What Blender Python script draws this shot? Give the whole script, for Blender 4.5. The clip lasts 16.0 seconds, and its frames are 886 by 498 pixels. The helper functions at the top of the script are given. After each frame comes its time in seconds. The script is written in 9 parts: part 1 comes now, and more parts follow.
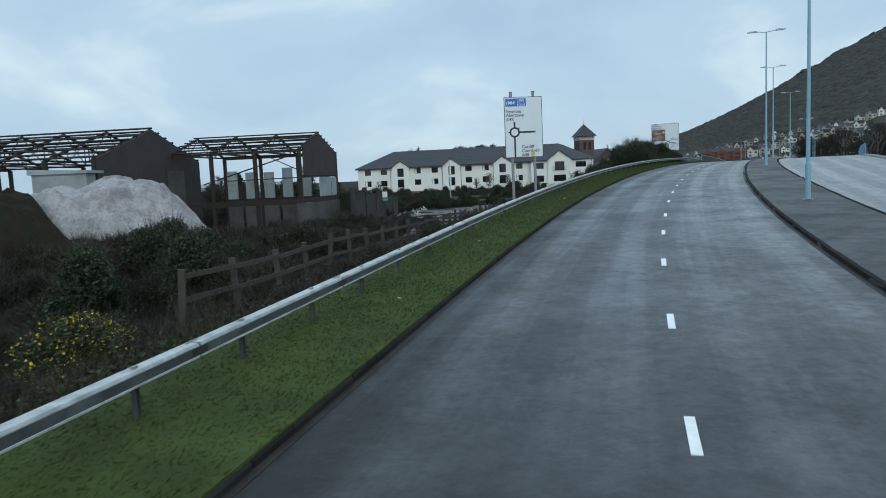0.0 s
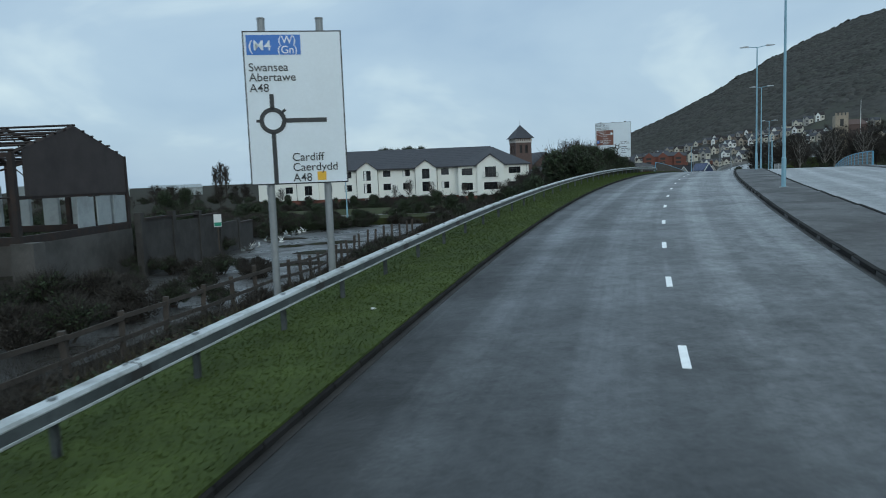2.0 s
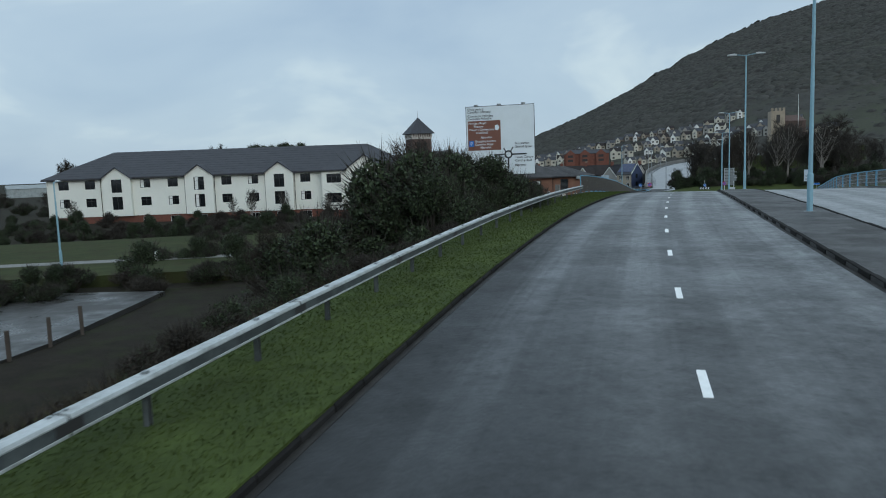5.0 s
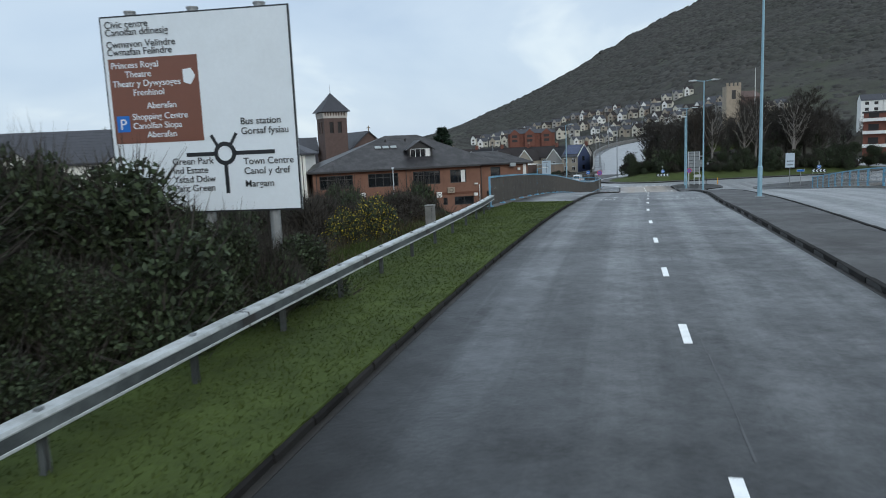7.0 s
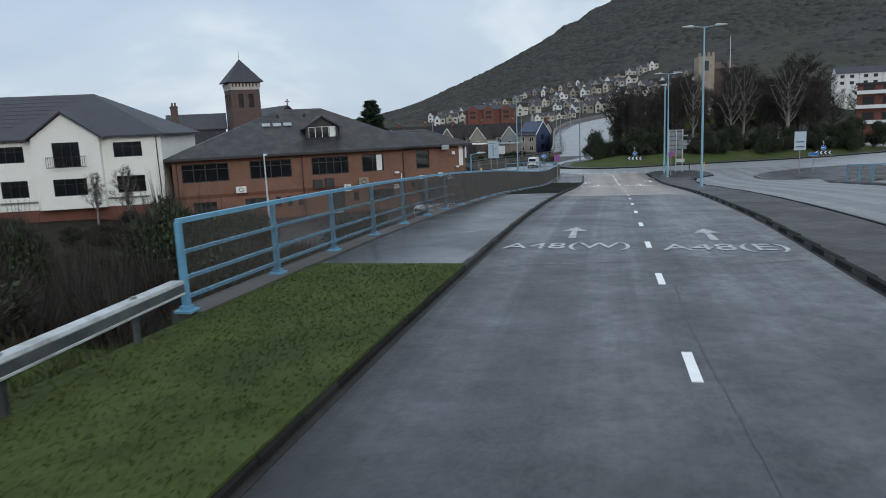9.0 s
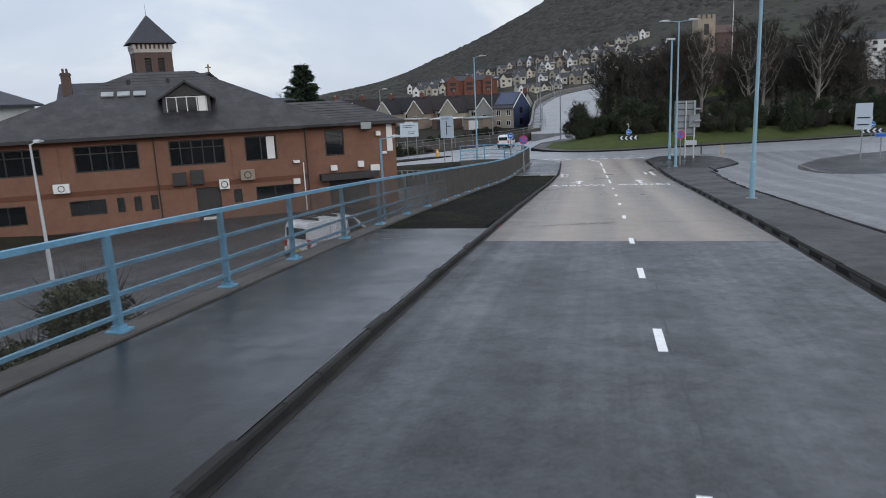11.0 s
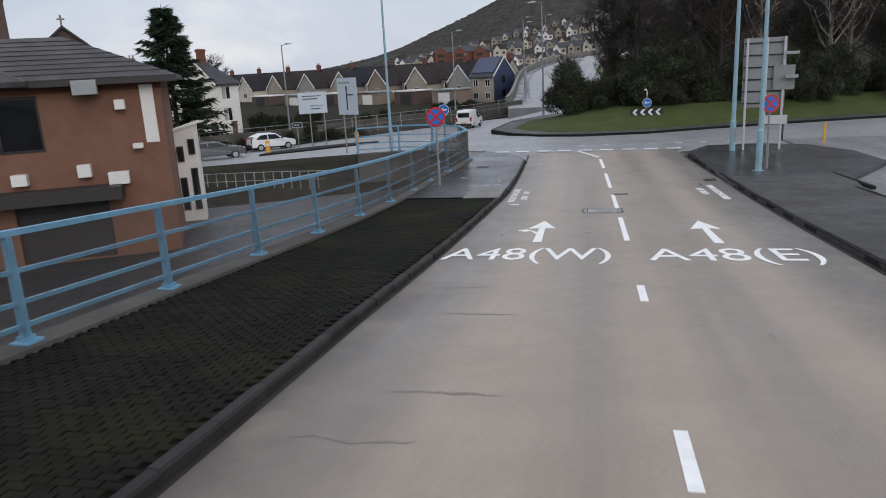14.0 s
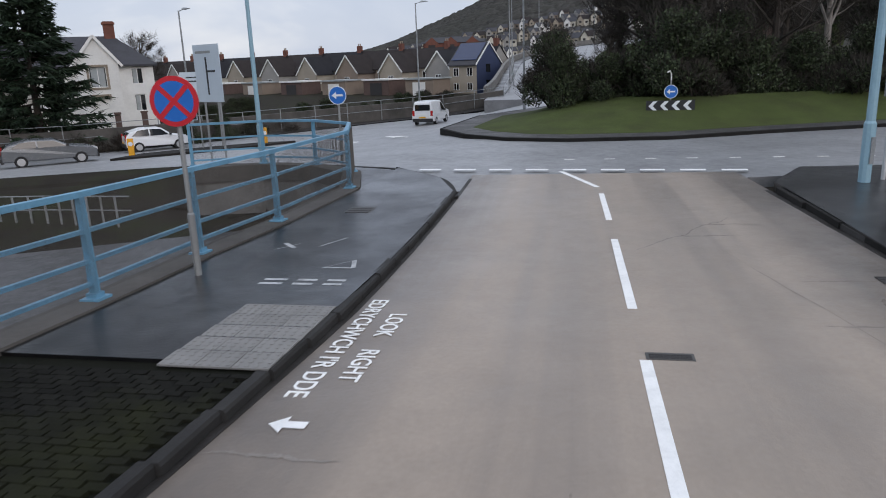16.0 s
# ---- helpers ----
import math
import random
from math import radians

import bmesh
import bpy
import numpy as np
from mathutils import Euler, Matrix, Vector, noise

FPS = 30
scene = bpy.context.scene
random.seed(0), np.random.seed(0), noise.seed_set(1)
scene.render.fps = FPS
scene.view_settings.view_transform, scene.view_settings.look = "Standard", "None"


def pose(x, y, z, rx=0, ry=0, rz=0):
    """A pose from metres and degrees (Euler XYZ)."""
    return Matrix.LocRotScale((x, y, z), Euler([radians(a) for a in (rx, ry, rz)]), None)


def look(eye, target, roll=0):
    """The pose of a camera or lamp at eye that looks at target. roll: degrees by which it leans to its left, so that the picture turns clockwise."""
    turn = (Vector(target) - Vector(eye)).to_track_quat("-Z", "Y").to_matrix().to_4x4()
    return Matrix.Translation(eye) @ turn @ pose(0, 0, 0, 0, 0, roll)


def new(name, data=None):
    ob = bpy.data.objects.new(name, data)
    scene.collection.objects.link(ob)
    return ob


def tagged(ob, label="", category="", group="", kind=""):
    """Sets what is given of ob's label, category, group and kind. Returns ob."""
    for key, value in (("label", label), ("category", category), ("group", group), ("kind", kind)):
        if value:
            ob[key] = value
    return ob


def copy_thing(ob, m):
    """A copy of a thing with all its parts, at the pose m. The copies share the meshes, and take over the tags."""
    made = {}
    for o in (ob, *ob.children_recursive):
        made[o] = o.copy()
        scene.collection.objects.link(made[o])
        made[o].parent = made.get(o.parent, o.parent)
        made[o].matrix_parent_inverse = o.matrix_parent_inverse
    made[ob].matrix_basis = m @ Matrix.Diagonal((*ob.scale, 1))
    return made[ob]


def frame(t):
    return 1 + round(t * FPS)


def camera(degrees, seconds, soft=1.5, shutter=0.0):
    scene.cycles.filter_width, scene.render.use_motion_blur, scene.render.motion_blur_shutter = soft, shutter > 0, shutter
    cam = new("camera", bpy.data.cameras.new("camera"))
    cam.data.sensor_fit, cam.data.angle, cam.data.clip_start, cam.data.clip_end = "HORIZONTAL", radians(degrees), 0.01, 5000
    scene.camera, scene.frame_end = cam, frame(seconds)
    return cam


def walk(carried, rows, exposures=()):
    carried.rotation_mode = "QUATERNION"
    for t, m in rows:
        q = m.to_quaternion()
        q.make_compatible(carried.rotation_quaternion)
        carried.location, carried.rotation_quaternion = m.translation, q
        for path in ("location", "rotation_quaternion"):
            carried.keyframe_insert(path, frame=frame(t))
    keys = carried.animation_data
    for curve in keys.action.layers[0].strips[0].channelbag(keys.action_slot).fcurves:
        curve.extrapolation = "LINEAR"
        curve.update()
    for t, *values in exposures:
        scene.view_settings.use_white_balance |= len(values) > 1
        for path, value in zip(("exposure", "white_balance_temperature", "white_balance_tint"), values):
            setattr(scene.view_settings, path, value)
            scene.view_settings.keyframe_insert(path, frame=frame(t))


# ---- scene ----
cam = camera(64.0, 16.0, soft=1.0, shutter=0.12)
PATH = [
    (0, (0.471, 0.705, 6.767), (0.463, 2.695, 6.564), -2.6),
    (0.5, (1.783, 6.242, 6.967), (1.81, 8.232, 6.767), -2.5),
    (1, (3.509, 12.738, 7.219), (3.583, 14.727, 7.018), -2.6),
    (1.5, (5.337, 19.218, 7.49), (5.452, 21.204, 7.288), -2.5),
    (2, (7.24, 25.356, 7.725), (7.39, 27.34, 7.519), -2.2),
    (2.5, (9.378, 32.038, 7.985), (9.56, 34.018, 7.766), -1.8),
    (3, (11.358, 37.688, 8.306), (11.572, 39.663, 8.074), -1.9),
    (3.5, (13.589, 43.992, 8.666), (13.843, 45.962, 8.436), -2.1),
    (4, (16.108, 50.399, 8.949), (16.395, 52.366, 8.727), -2.1),
    (6.5, (29.78, 80.568, 9.947), (30.239, 82.496, 9.68), -2.4),
    (7, (32.511, 85.972, 10.001), (32.999, 87.89, 9.712), -2.5),
    (7.5, (35.062, 90.878, 10.034), (35.573, 92.787, 9.728), -2.3),
    (8, (37.949, 96.249, 9.944), (38.482, 98.148, 9.619), -2.4),
    (8.5, (40.902, 101.543, 9.713), (41.459, 103.434, 9.377), -2.5),
    (9, (43.814, 106.833, 9.71), (44.391, 108.714, 9.355), -2.6),
    (11.5, (57.976, 130.511, 8.796), (58.576, 132.367, 8.354), -2.6),
    (12, (60.6, 134.99, 8.463), (61.197, 136.844, 8.011), -2.6),
    (12.5, (63.243, 139.153, 8.154), (63.832, 141.007, 7.691), -2.8),
    (13, (66.011, 143.708, 7.703), (66.596, 145.561, 7.232), -3.1),
    (13.5, (68.355, 147.72, 7.335), (68.942, 149.571, 6.855), -3.2),
    (14, (70.755, 151.855, 6.899), (71.343, 153.703, 6.409), -3.1),
    (14.5, (72.919, 155.587, 6.53), (73.511, 157.43, 6.03), -3.0),
    (15, (75.093, 159.307, 6.207), (75.69, 161.148, 5.703), -2.8),
    (15.5, (77.197, 162.918, 5.92), (77.799, 164.759, 5.419), -2.5),
    (16, (79.108, 166.235, 5.612), (79.706, 168.075, 5.106), -2.2),
]
walk(cam, [(t, look(eye, target, roll)) for t, eye, target, roll in PATH],
     [(0, 0.28, 6050, 0), (1.5, 0.15, 6000, -1), (4, 0.12, 6200, 1), (6.5, 0.25, 6350, 5), (7, 0.46, 6500, 7), (8, 0.44, 6550, 8), (9, 0.31, 6550, 9), (11.5, 0.42, 6950, 15), (12.5, 0.36, 7200, 16), (14.5, 0.35, 7050, 17), (16, 0.35, 6850, 17)])

# ---- world, sun ----
world = bpy.data.worlds.new("overcast_sky")
scene.world = world
world.use_nodes = True
wn, wl = world.node_tree.nodes, world.node_tree.links
wn.clear()
SUN_EL, SUN_AZ = radians(24), radians(172)
sky = wn.new("ShaderNodeTexSky")
sky.sky_type, sky.sun_disc, sky.sun_elevation, sky.sun_rotation = "NISHITA", False, SUN_EL, SUN_AZ
sky.air_density, sky.dust_density, sky.ozone_density = 1.0, 2.0, 2.0
coord = wn.new("ShaderNodeTexCoord")
wmap = wn.new("ShaderNodeMapping")
wmap.inputs["Scale"].default_value = (1.0, 1.0, 2.3)
wmap.inputs["Location"].default_value = (3.1, 0.7, 0.2)
wl.new(coord.outputs["Generated"], wmap.inputs["Vector"])
n1 = wn.new("ShaderNodeTexNoise")
n1.inputs["Scale"].default_value, n1.inputs["Detail"].default_value, n1.inputs["Roughness"].default_value = 2.6, 5.0, 0.5
n1.inputs["Distortion"].default_value = 0.35
wl.new(wmap.outputs["Vector"], n1.inputs["Vector"])
ramp = wn.new("ShaderNodeValToRGB")
ramp.color_ramp.elements[0].position, ramp.color_ramp.elements[0].color = 0.30, (0.36, 0.45, 0.585, 1)
ramp.color_ramp.elements[1].position, ramp.color_ramp.elements[1].color = 0.74, (0.78, 0.83, 0.83, 1)
mid = ramp.color_ramp.elements.new(0.54)
mid.color = (0.46, 0.545, 0.655, 1)
wl.new(n1.outputs["Fac"], ramp.inputs["Fac"])
bg_sky, bg_cloud, mixw, outw = (wn.new(k) for k in ("ShaderNodeBackground", "ShaderNodeBackground", "ShaderNodeMixShader", "ShaderNodeOutputWorld"))
bg_sky.inputs["Strength"].default_value = 0.10
mixw.inputs["Fac"].default_value = 0.90
wl.new(sky.outputs["Color"], bg_sky.inputs["Color"])
wl.new(ramp.outputs["Color"], bg_cloud.inputs["Color"])
wsep, wup = wn.new("ShaderNodeSeparateXYZ"), wn.new("ShaderNodeMapRange")
wl.new(coord.outputs["Generated"], wsep.inputs["Vector"])
wup.interpolation_type = "SMOOTHSTEP"
wup.inputs["From Min"].default_value, wup.inputs["From Max"].default_value = 0.20, 0.75
wup.inputs["To Min"].default_value, wup.inputs["To Max"].default_value = 1.0, 1.5
wl.new(wsep.outputs["Z"], wup.inputs["Value"])
wl.new(wup.outputs["Result"], bg_cloud.inputs["Strength"])
wl.new(bg_sky.outputs[0], mixw.inputs[1])
wl.new(bg_cloud.outputs[0], mixw.inputs[2])
wl.new(mixw.outputs[0], outw.inputs["Surface"])
sun = new("sun", bpy.data.lights.new("sun", "SUN"))
sun.data.energy, sun.data.angle, sun.data.color = 0.55, radians(30), (1.0, 0.97, 0.93)
sun.matrix_world = look((60 * math.sin(SUN_AZ), 60 * math.cos(SUN_AZ), 60 * math.tan(SUN_EL)), (0, 0, 0))
scene.view_settings.exposure = 0.0

# ---- materials ----
def material(name, colour, rough=0.8, metal=0.0, vary=0.25, scale=1.0, stain=0.0, stain_colour=(0.02, 0.02, 0.018), stain_scale=0.15, bump=0.2,
             bump_scale=40.0, per_object=0.0, wet=0.0, spec=0.5, island=0.0, tracks=0.0, track_colour=(0, 0, 0), film=0.0, film_rough=0.25, film_ior=1.6, puddle=0.0, film_near=0.3):
    """A procedural surface: grain and a larger mottling of its colour, stains, bump and wet gloss."""
    m = bpy.data.materials.new(name)
    m.use_nodes = True
    nt, lk = m.node_tree.nodes, m.node_tree.links
    b = nt["Principled BSDF"]
    b.inputs["Metallic"].default_value, b.inputs["Specular IOR Level"].default_value = metal, spec
    geo = nt.new("ShaderNodeNewGeometry")

    def noise_at(s, detail=4.0, rough_n=0.6):
        n = nt.new("ShaderNodeTexNoise")
        n.inputs["Scale"].default_value, n.inputs["Detail"].default_value, n.inputs["Roughness"].default_value = s, detail, rough_n
        lk.new(geo.outputs["Position"], n.inputs["Vector"])
        return n.outputs["Fac"]

    def maths(op, a, c):
        n = nt.new("ShaderNodeMath")
        n.operation = op
        for i, v in enumerate((a, c)):
            if isinstance(v, (int, float)):
                n.inputs[i].default_value = v
            else:
                lk.new(v, n.inputs[i])
        return n.outputs[0]

    def mix(fac, a, c):
        n = nt.new("ShaderNodeMix")
        n.data_type = "RGBA"
        for key, v in ((0, fac), (6, a), (7, c)):
            if isinstance(v, (int, float, tuple)):
                n.inputs[key].default_value = v
            else:
                lk.new(v, n.inputs[key])
        return n.outputs[2]

    lo = tuple(c * (1 - vary) for c in colour) + (1,)
    hi = tuple(min(1, c * (1 + vary)) for c in colour) + (1,)
    grain, broad = noise_at(14 * scale), noise_at(0.9 * scale, 3)
    f = maths("ADD", maths("MULTIPLY", grain, 0.55), maths("MULTIPLY", broad, 0.6))
    if per_object:
        info = nt.new("ShaderNodeObjectInfo")
        f = maths("ADD", f, maths("MULTIPLY", maths("SUBTRACT", info.outputs["Random"], 0.5), per_object))
    if island:
        f = maths("ADD", f, maths("MULTIPLY", maths("SUBTRACT", geo.outputs["Random Per Island"], 0.5), island))
    mr = nt.new("ShaderNodeMapRange")
    mr.inputs["From Min"].default_value, mr.inputs["From Max"].default_value = 0.3, 0.85
    lk.new(f, mr.inputs["Value"])
    col = mix(mr.outputs["Result"], lo, hi)
    if stain:
        sr = nt.new("ShaderNodeMapRange")
        sr.inputs["From Min"].default_value, sr.inputs["From Max"].default_value = 0.46, 0.68
        lk.new(noise_at(stain_scale * 4, 6, 0.65), sr.inputs["Value"])
        col = mix(maths("MULTIPLY", sr.outputs["Result"], stain), col, stain_colour + (1,))
    band = None
    if tracks:
        # wear along the lanes: soft wheel bands and long streaks
        uvm = nt.new("ShaderNodeUVMap")
        mp = nt.new("ShaderNodeMapping")
        mp.inputs["Scale"].default_value = (1.6, 0.035, 1)
        lk.new(uvm.outputs["UV"], mp.inputs["Vector"])
        sn = nt.new("ShaderNodeTexNoise")
        sn.inputs["Scale"].default_value, sn.inputs["Detail"].default_value, sn.inputs["Roughness"].default_value = 1.0, 5.0, 0.65
        lk.new(mp.outputs["Vector"], sn.inputs["Vector"])
        sep = nt.new("ShaderNodeSeparateXYZ")
        lk.new(uvm.outputs["UV"], sep.inputs["Vector"])
        wave = maths("COSINE", maths("MULTIPLY", maths("ADD", sep.outputs["X"], 0.85), 3.14), 0)
        f2 = maths("ADD", maths("MULTIPLY", wave, 0.13), sn.outputs["Fac"])
        tr = nt.new("ShaderNodeMapRange")
        tr.inputs["From Min"].default_value, tr.inputs["From Max"].default_value = 0.40, 0.68
        lk.new(f2, tr.inputs["Value"])
        band = tr.outputs["Result"]
        col = mix(maths("MULTIPLY", band, tracks), col, track_colour + (1,))
        er = nt.new("ShaderNodeMapRange")
        er.inputs["From Min"].default_value, er.inputs["From Max"].default_value = 2.2, 4.1
        er.inputs["To Max"].default_value = 1.7
        lk.new(maths("ABSOLUTE", sep.outputs["X"], 0), er.inputs["Value"])
        dirt = maths("MULTIPLY", er.outputs["Result"], maths("ADD", noise_at(0.8, 5, 0.6), 0.1))
        col = mix(maths("MINIMUM", dirt, 0.9), col, tuple(c * 0.42 for c in track_colour) + (1,))
    lk.new(col, b.inputs["Base Color"])
    if wet:
        wr = nt.new("ShaderNodeMapRange")
        wr.inputs["From Min"].default_value, wr.inputs["From Max"].default_value = 0.38, 0.62
        wr.inputs["To Min"].default_value, wr.inputs["To Max"].default_value = max(0.06, rough - wet), rough
        lk.new(noise_at(0.35, 4, 0.6), wr.inputs["Value"])
        rr = wr.outputs["Result"]
        if band is not None:
            rr = maths("SUBTRACT", maths("ADD", rr, 0.06), maths("MULTIPLY", band, 0.12))
        lk.new(rr, b.inputs["Roughness"])
    else:
        lk.new(maths("ADD", maths("MULTIPLY", grain, 0.2), rough - 0.1), b.inputs["Roughness"])
    if film:
        # a film of rain water over the surface
        b.inputs["Coat IOR"].default_value, b.inputs["Coat Roughness"].default_value = film_ior, film_rough
        fr = nt.new("ShaderNodeMapRange")
        fr.inputs["From Min"].default_value, fr.inputs["From Max"].default_value = 0.38, 0.62
        fr.inputs["To Min"].default_value, fr.inputs["To Max"].default_value = film, film * 0.45
        lk.new(noise_at(3.0, 8, 0.82), fr.inputs["Value"])
        cw = fr.outputs["Result"]
        if puddle:
            pr = nt.new("ShaderNodeMapRange")
            pr.inputs["From Min"].default_value, pr.inputs["From Max"].default_value = 0.42, 0.58
            pr.inputs["To Min"].default_value, pr.inputs["To Max"].default_value = 1.0 - puddle, 1.0
            lk.new(noise_at(0.45, 4, 0.55), pr.inputs["Value"])
            cw = maths("MULTIPLY", cw, pr.outputs["Result"])
        lw = nt.new("ShaderNodeLayerWeight")
        gz = nt.new("ShaderNodeMapRange")
        gz.inputs["From Min"].default_value, gz.inputs["From Max"].default_value = 0.5, 0.92
        gz.inputs["To Min"].default_value, gz.inputs["To Max"].default_value = film_near, 1.0
        lk.new(lw.outputs["Facing"], gz.inputs["Value"])
        cw = maths("MULTIPLY", cw, gz.outputs["Result"])
        if band is not None:
            side = nt.new("ShaderNodeMapRange")
            side.inputs["From Min"].default_value, side.inputs["From Max"].default_value = -4.0, 2.0
            side.inputs["To Min"].default_value, side.inputs["To Max"].default_value = 0.32, 0.9
            lk.new(sep.outputs["X"], side.inputs["Value"])
            cw = maths("MULTIPLY", cw, maths("ADD", maths("MULTIPLY", band, 0.35), side.outputs["Result"]))
        lk.new(cw, b.inputs["Coat Weight"])
    if bump:
        bn = nt.new("ShaderNodeBump")
        bn.inputs["Strength"].default_value, bn.inputs["Distance"].default_value = bump, 0.02
        lk.new(noise_at(bump_scale, 5), bn.inputs["Height"])
        lk.new(bn.outputs["Normal"], b.inputs["Normal"])
    return m


def plain(name, colour, rough=0.5, metal=0.0, vary=0.08, **more):
    return material(name, colour, rough, metal, vary, bump=more.pop("bump", 0.0), **more)


ASPHALT = material("wet_asphalt", (0.025, 0.026, 0.0274), 0.6, vary=0.95, scale=0.6, stain=0.25, stain_colour=(0.020, 0.021, 0.022), stain_scale=0.06, bump=0.5, bump_scale=16, wet=0.18, tracks=0.75, track_colour=(0.012, 0.0125, 0.013), spec=0.2, film=1.0, film_rough=0.40, film_ior=2.75, puddle=0.3, film_near=0.26)
ASPHALT_BRIDGE = material("wet_bridge_asphalt", (0.040, 0.0425, 0.046), 0.6, vary=0.95, scale=1.3, stain=0.4, stain_colour=(0.022, 0.023, 0.025), stain_scale=0.1, bump=0.5, bump_scale=16, wet=0.18, tracks=0.5, track_colour=(0.024, 0.025, 0.027), spec=0.25, film=1.0, film_rough=0.40, film_ior=2.9, puddle=0.35, film_near=0.3)
ASPHALT_OLD = material("grey_asphalt", (0.18, 0.183, 0.187), 0.6, vary=0.4, scale=0.7, stain=0.5, stain_colour=(0.10, 0.10, 0.103), stain_scale=0.08, bump=0.2, bump_scale=22, wet=0.16, tracks=0.5, track_colour=(0.08, 0.08, 0.082), spec=0.5, film=1.0, film_rough=0.4, film_ior=3.4, film_near=0.4)
CONCRETE_ROAD = material("buff_concrete_road", (0.33, 0.268, 0.214), 0.45, vary=0.16, scale=1.2, stain=0.3, stain_colour=(0.26, 0.225, 0.19), stain_scale=0.12, bump=0.2, bump_scale=25, wet=0.12, tracks=0.55, track_colour=(0.19, 0.158, 0.132), spec=0.3, film=0.8, film_rough=0.38, film_ior=1.95, film_near=0.1)
FOOTWAY = material("wet_footway", (0.008, 0.008, 0.0083), 0.48, vary=0.55, scale=2, stain=0.5, stain_colour=(0.008, 0.008, 0.008), stain_scale=0.25, bump=0.25, bump_scale=22, wet=0.2, spec=0.2, film=1.0, film_rough=0.26, film_ior=2.5, puddle=0.4, film_near=0.05)
GUTTER = material("dirty_gutter", (0.028, 0.026, 0.024), 0.6, vary=0.4, scale=2, stain=0.5, stain_colour=(0.05, 0.046, 0.04), stain_scale=0.4, bump=0.3, wet=0.2, spec=0.12)
MEDIAN = material("median_surface", (0.046, 0.044, 0.043), 0.85, vary=0.5, scale=2, stain=0.6, stain_colour=(0.06, 0.058, 0.055), stain_scale=0.25, bump=0.5, wet=0.2, spec=0.3, film=0.5, film_rough=0.4, puddle=0.6)
KERB = material("dark_kerb_stone", (0.022, 0.021, 0.020), 0.9, vary=0.5, scale=2, stain=0.4, bump=0.4, per_object=0.3, spec=0.12)
KERB_GREY = material("grey_kerb_stone", (0.030, 0.029, 0.028), 0.75, vary=0.4, scale=2, stain=0.6, stain_colour=(0.03, 0.03, 0.028), stain_scale=0.3, bump=0.4, per_object=0.4, spec=0.2)
SETT = material("mossy_setts", (0.0105, 0.0105, 0.0085), 0.95, vary=0.5, scale=1.5, stain=0.6, stain_colour=(0.030, 0.034, 0.010), stain_scale=0.10, bump=0.6, bump_scale=50, island=0.3, spec=0.12)
SETT_BED = material("dark_mortar_bed", (0.0105, 0.011, 0.008), 0.95, vary=0.4, scale=2, bump=0.4, spec=0.06)
GRASS = material("verge_grass", (0.050, 0.068, 0.018), 0.9, vary=0.6, scale=1.2, stain=0.5, stain_colour=(0.026, 0.038, 0.013), stain_scale=0.2, bump=0.6, bump_scale=30, island=0.3, spec=0.15)
GRASS_BLADE = material("turf_blades", (0.058, 0.078, 0.021), 0.9, vary=0.35, scale=1.2, stain=0.5, stain_colour=(0.034, 0.048, 0.015), stain_scale=0.2, bump=0.0, island=0.08, spec=0.1)
SOIL = material("brown_earth", (0.024, 0.020, 0.015), 0.95, vary=0.5, scale=1, stain=0.6, stain_colour=(0.030, 0.038, 0.014), stain_scale=0.12, bump=0.7, bump_scale=12, spec=0.1)
YARD = material("wet_yard", (0.048, 0.046, 0.043), 0.6, vary=0.4, scale=0.8, stain=0.8, stain_colour=(0.025, 0.023, 0.02), stain_scale=0.05, bump=0.3, bump_scale=15, wet=0.36, spec=0.4)
PAINT = material("white_road_paint", (0.85, 0.85, 0.83), 0.6, vary=0.12, scale=4, stain=0.15, stain_colour=(0.3, 0.3, 0.29), stain_scale=1.5, bump=0.1)
PAINT_WORN = material("worn_road_paint", (0.46, 0.47, 0.47), 0.5, vary=0.3, scale=4, stain=0.7, stain_colour=(0.09, 0.09, 0.092), stain_scale=1.2, bump=0.1)
MOWN = material("mown_island_grass", (0.060, 0.078, 0.024), 0.9, vary=0.35, scale=1, stain=0.5, stain_colour=(0.045, 0.045, 0.022), stain_scale=0.15, bump=0.6, bump_scale=25, spec=0.15)
GALV = material("galvanised_steel", (0.30, 0.32, 0.33), 0.5, 0.5, vary=0.3, scale=2, stain=0.5, stain_colour=(0.06, 0.065, 0.05), stain_scale=0.5, bump=0.1)
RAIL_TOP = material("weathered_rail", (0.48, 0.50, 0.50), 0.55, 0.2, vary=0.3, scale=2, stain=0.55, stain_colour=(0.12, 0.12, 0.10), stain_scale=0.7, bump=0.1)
BLUE = material("pale_blue_paint", (0.13, 0.32, 0.46), 0.5, vary=0.25, scale=2, stain=0.25, stain_colour=(0.07, 0.10, 0.12), stain_scale=0.8, bump=0.1)
LAMP_BLUE = material("lamp_column_blue", (0.24, 0.40, 0.48), 0.5, vary=0.15, scale=1, bump=0.05)
LAMP_HEAD = plain("lantern_grey", (0.5, 0.52, 0.53), 0.4)
CONC = material("grey_concrete", (0.19, 0.185, 0.175), 0.85, vary=0.3, scale=1, stain=0.5, stain_colour=(0.06, 0.06, 0.05), stain_scale=0.25, bump=0.35)
RENDER_WALL = material("cream_render", (0.80, 0.79, 0.72), 0.9, vary=0.06, scale=0.4, stain=0.12, stain_colour=(0.45, 0.45, 0.40), stain_scale=0.08, bump=0.1)
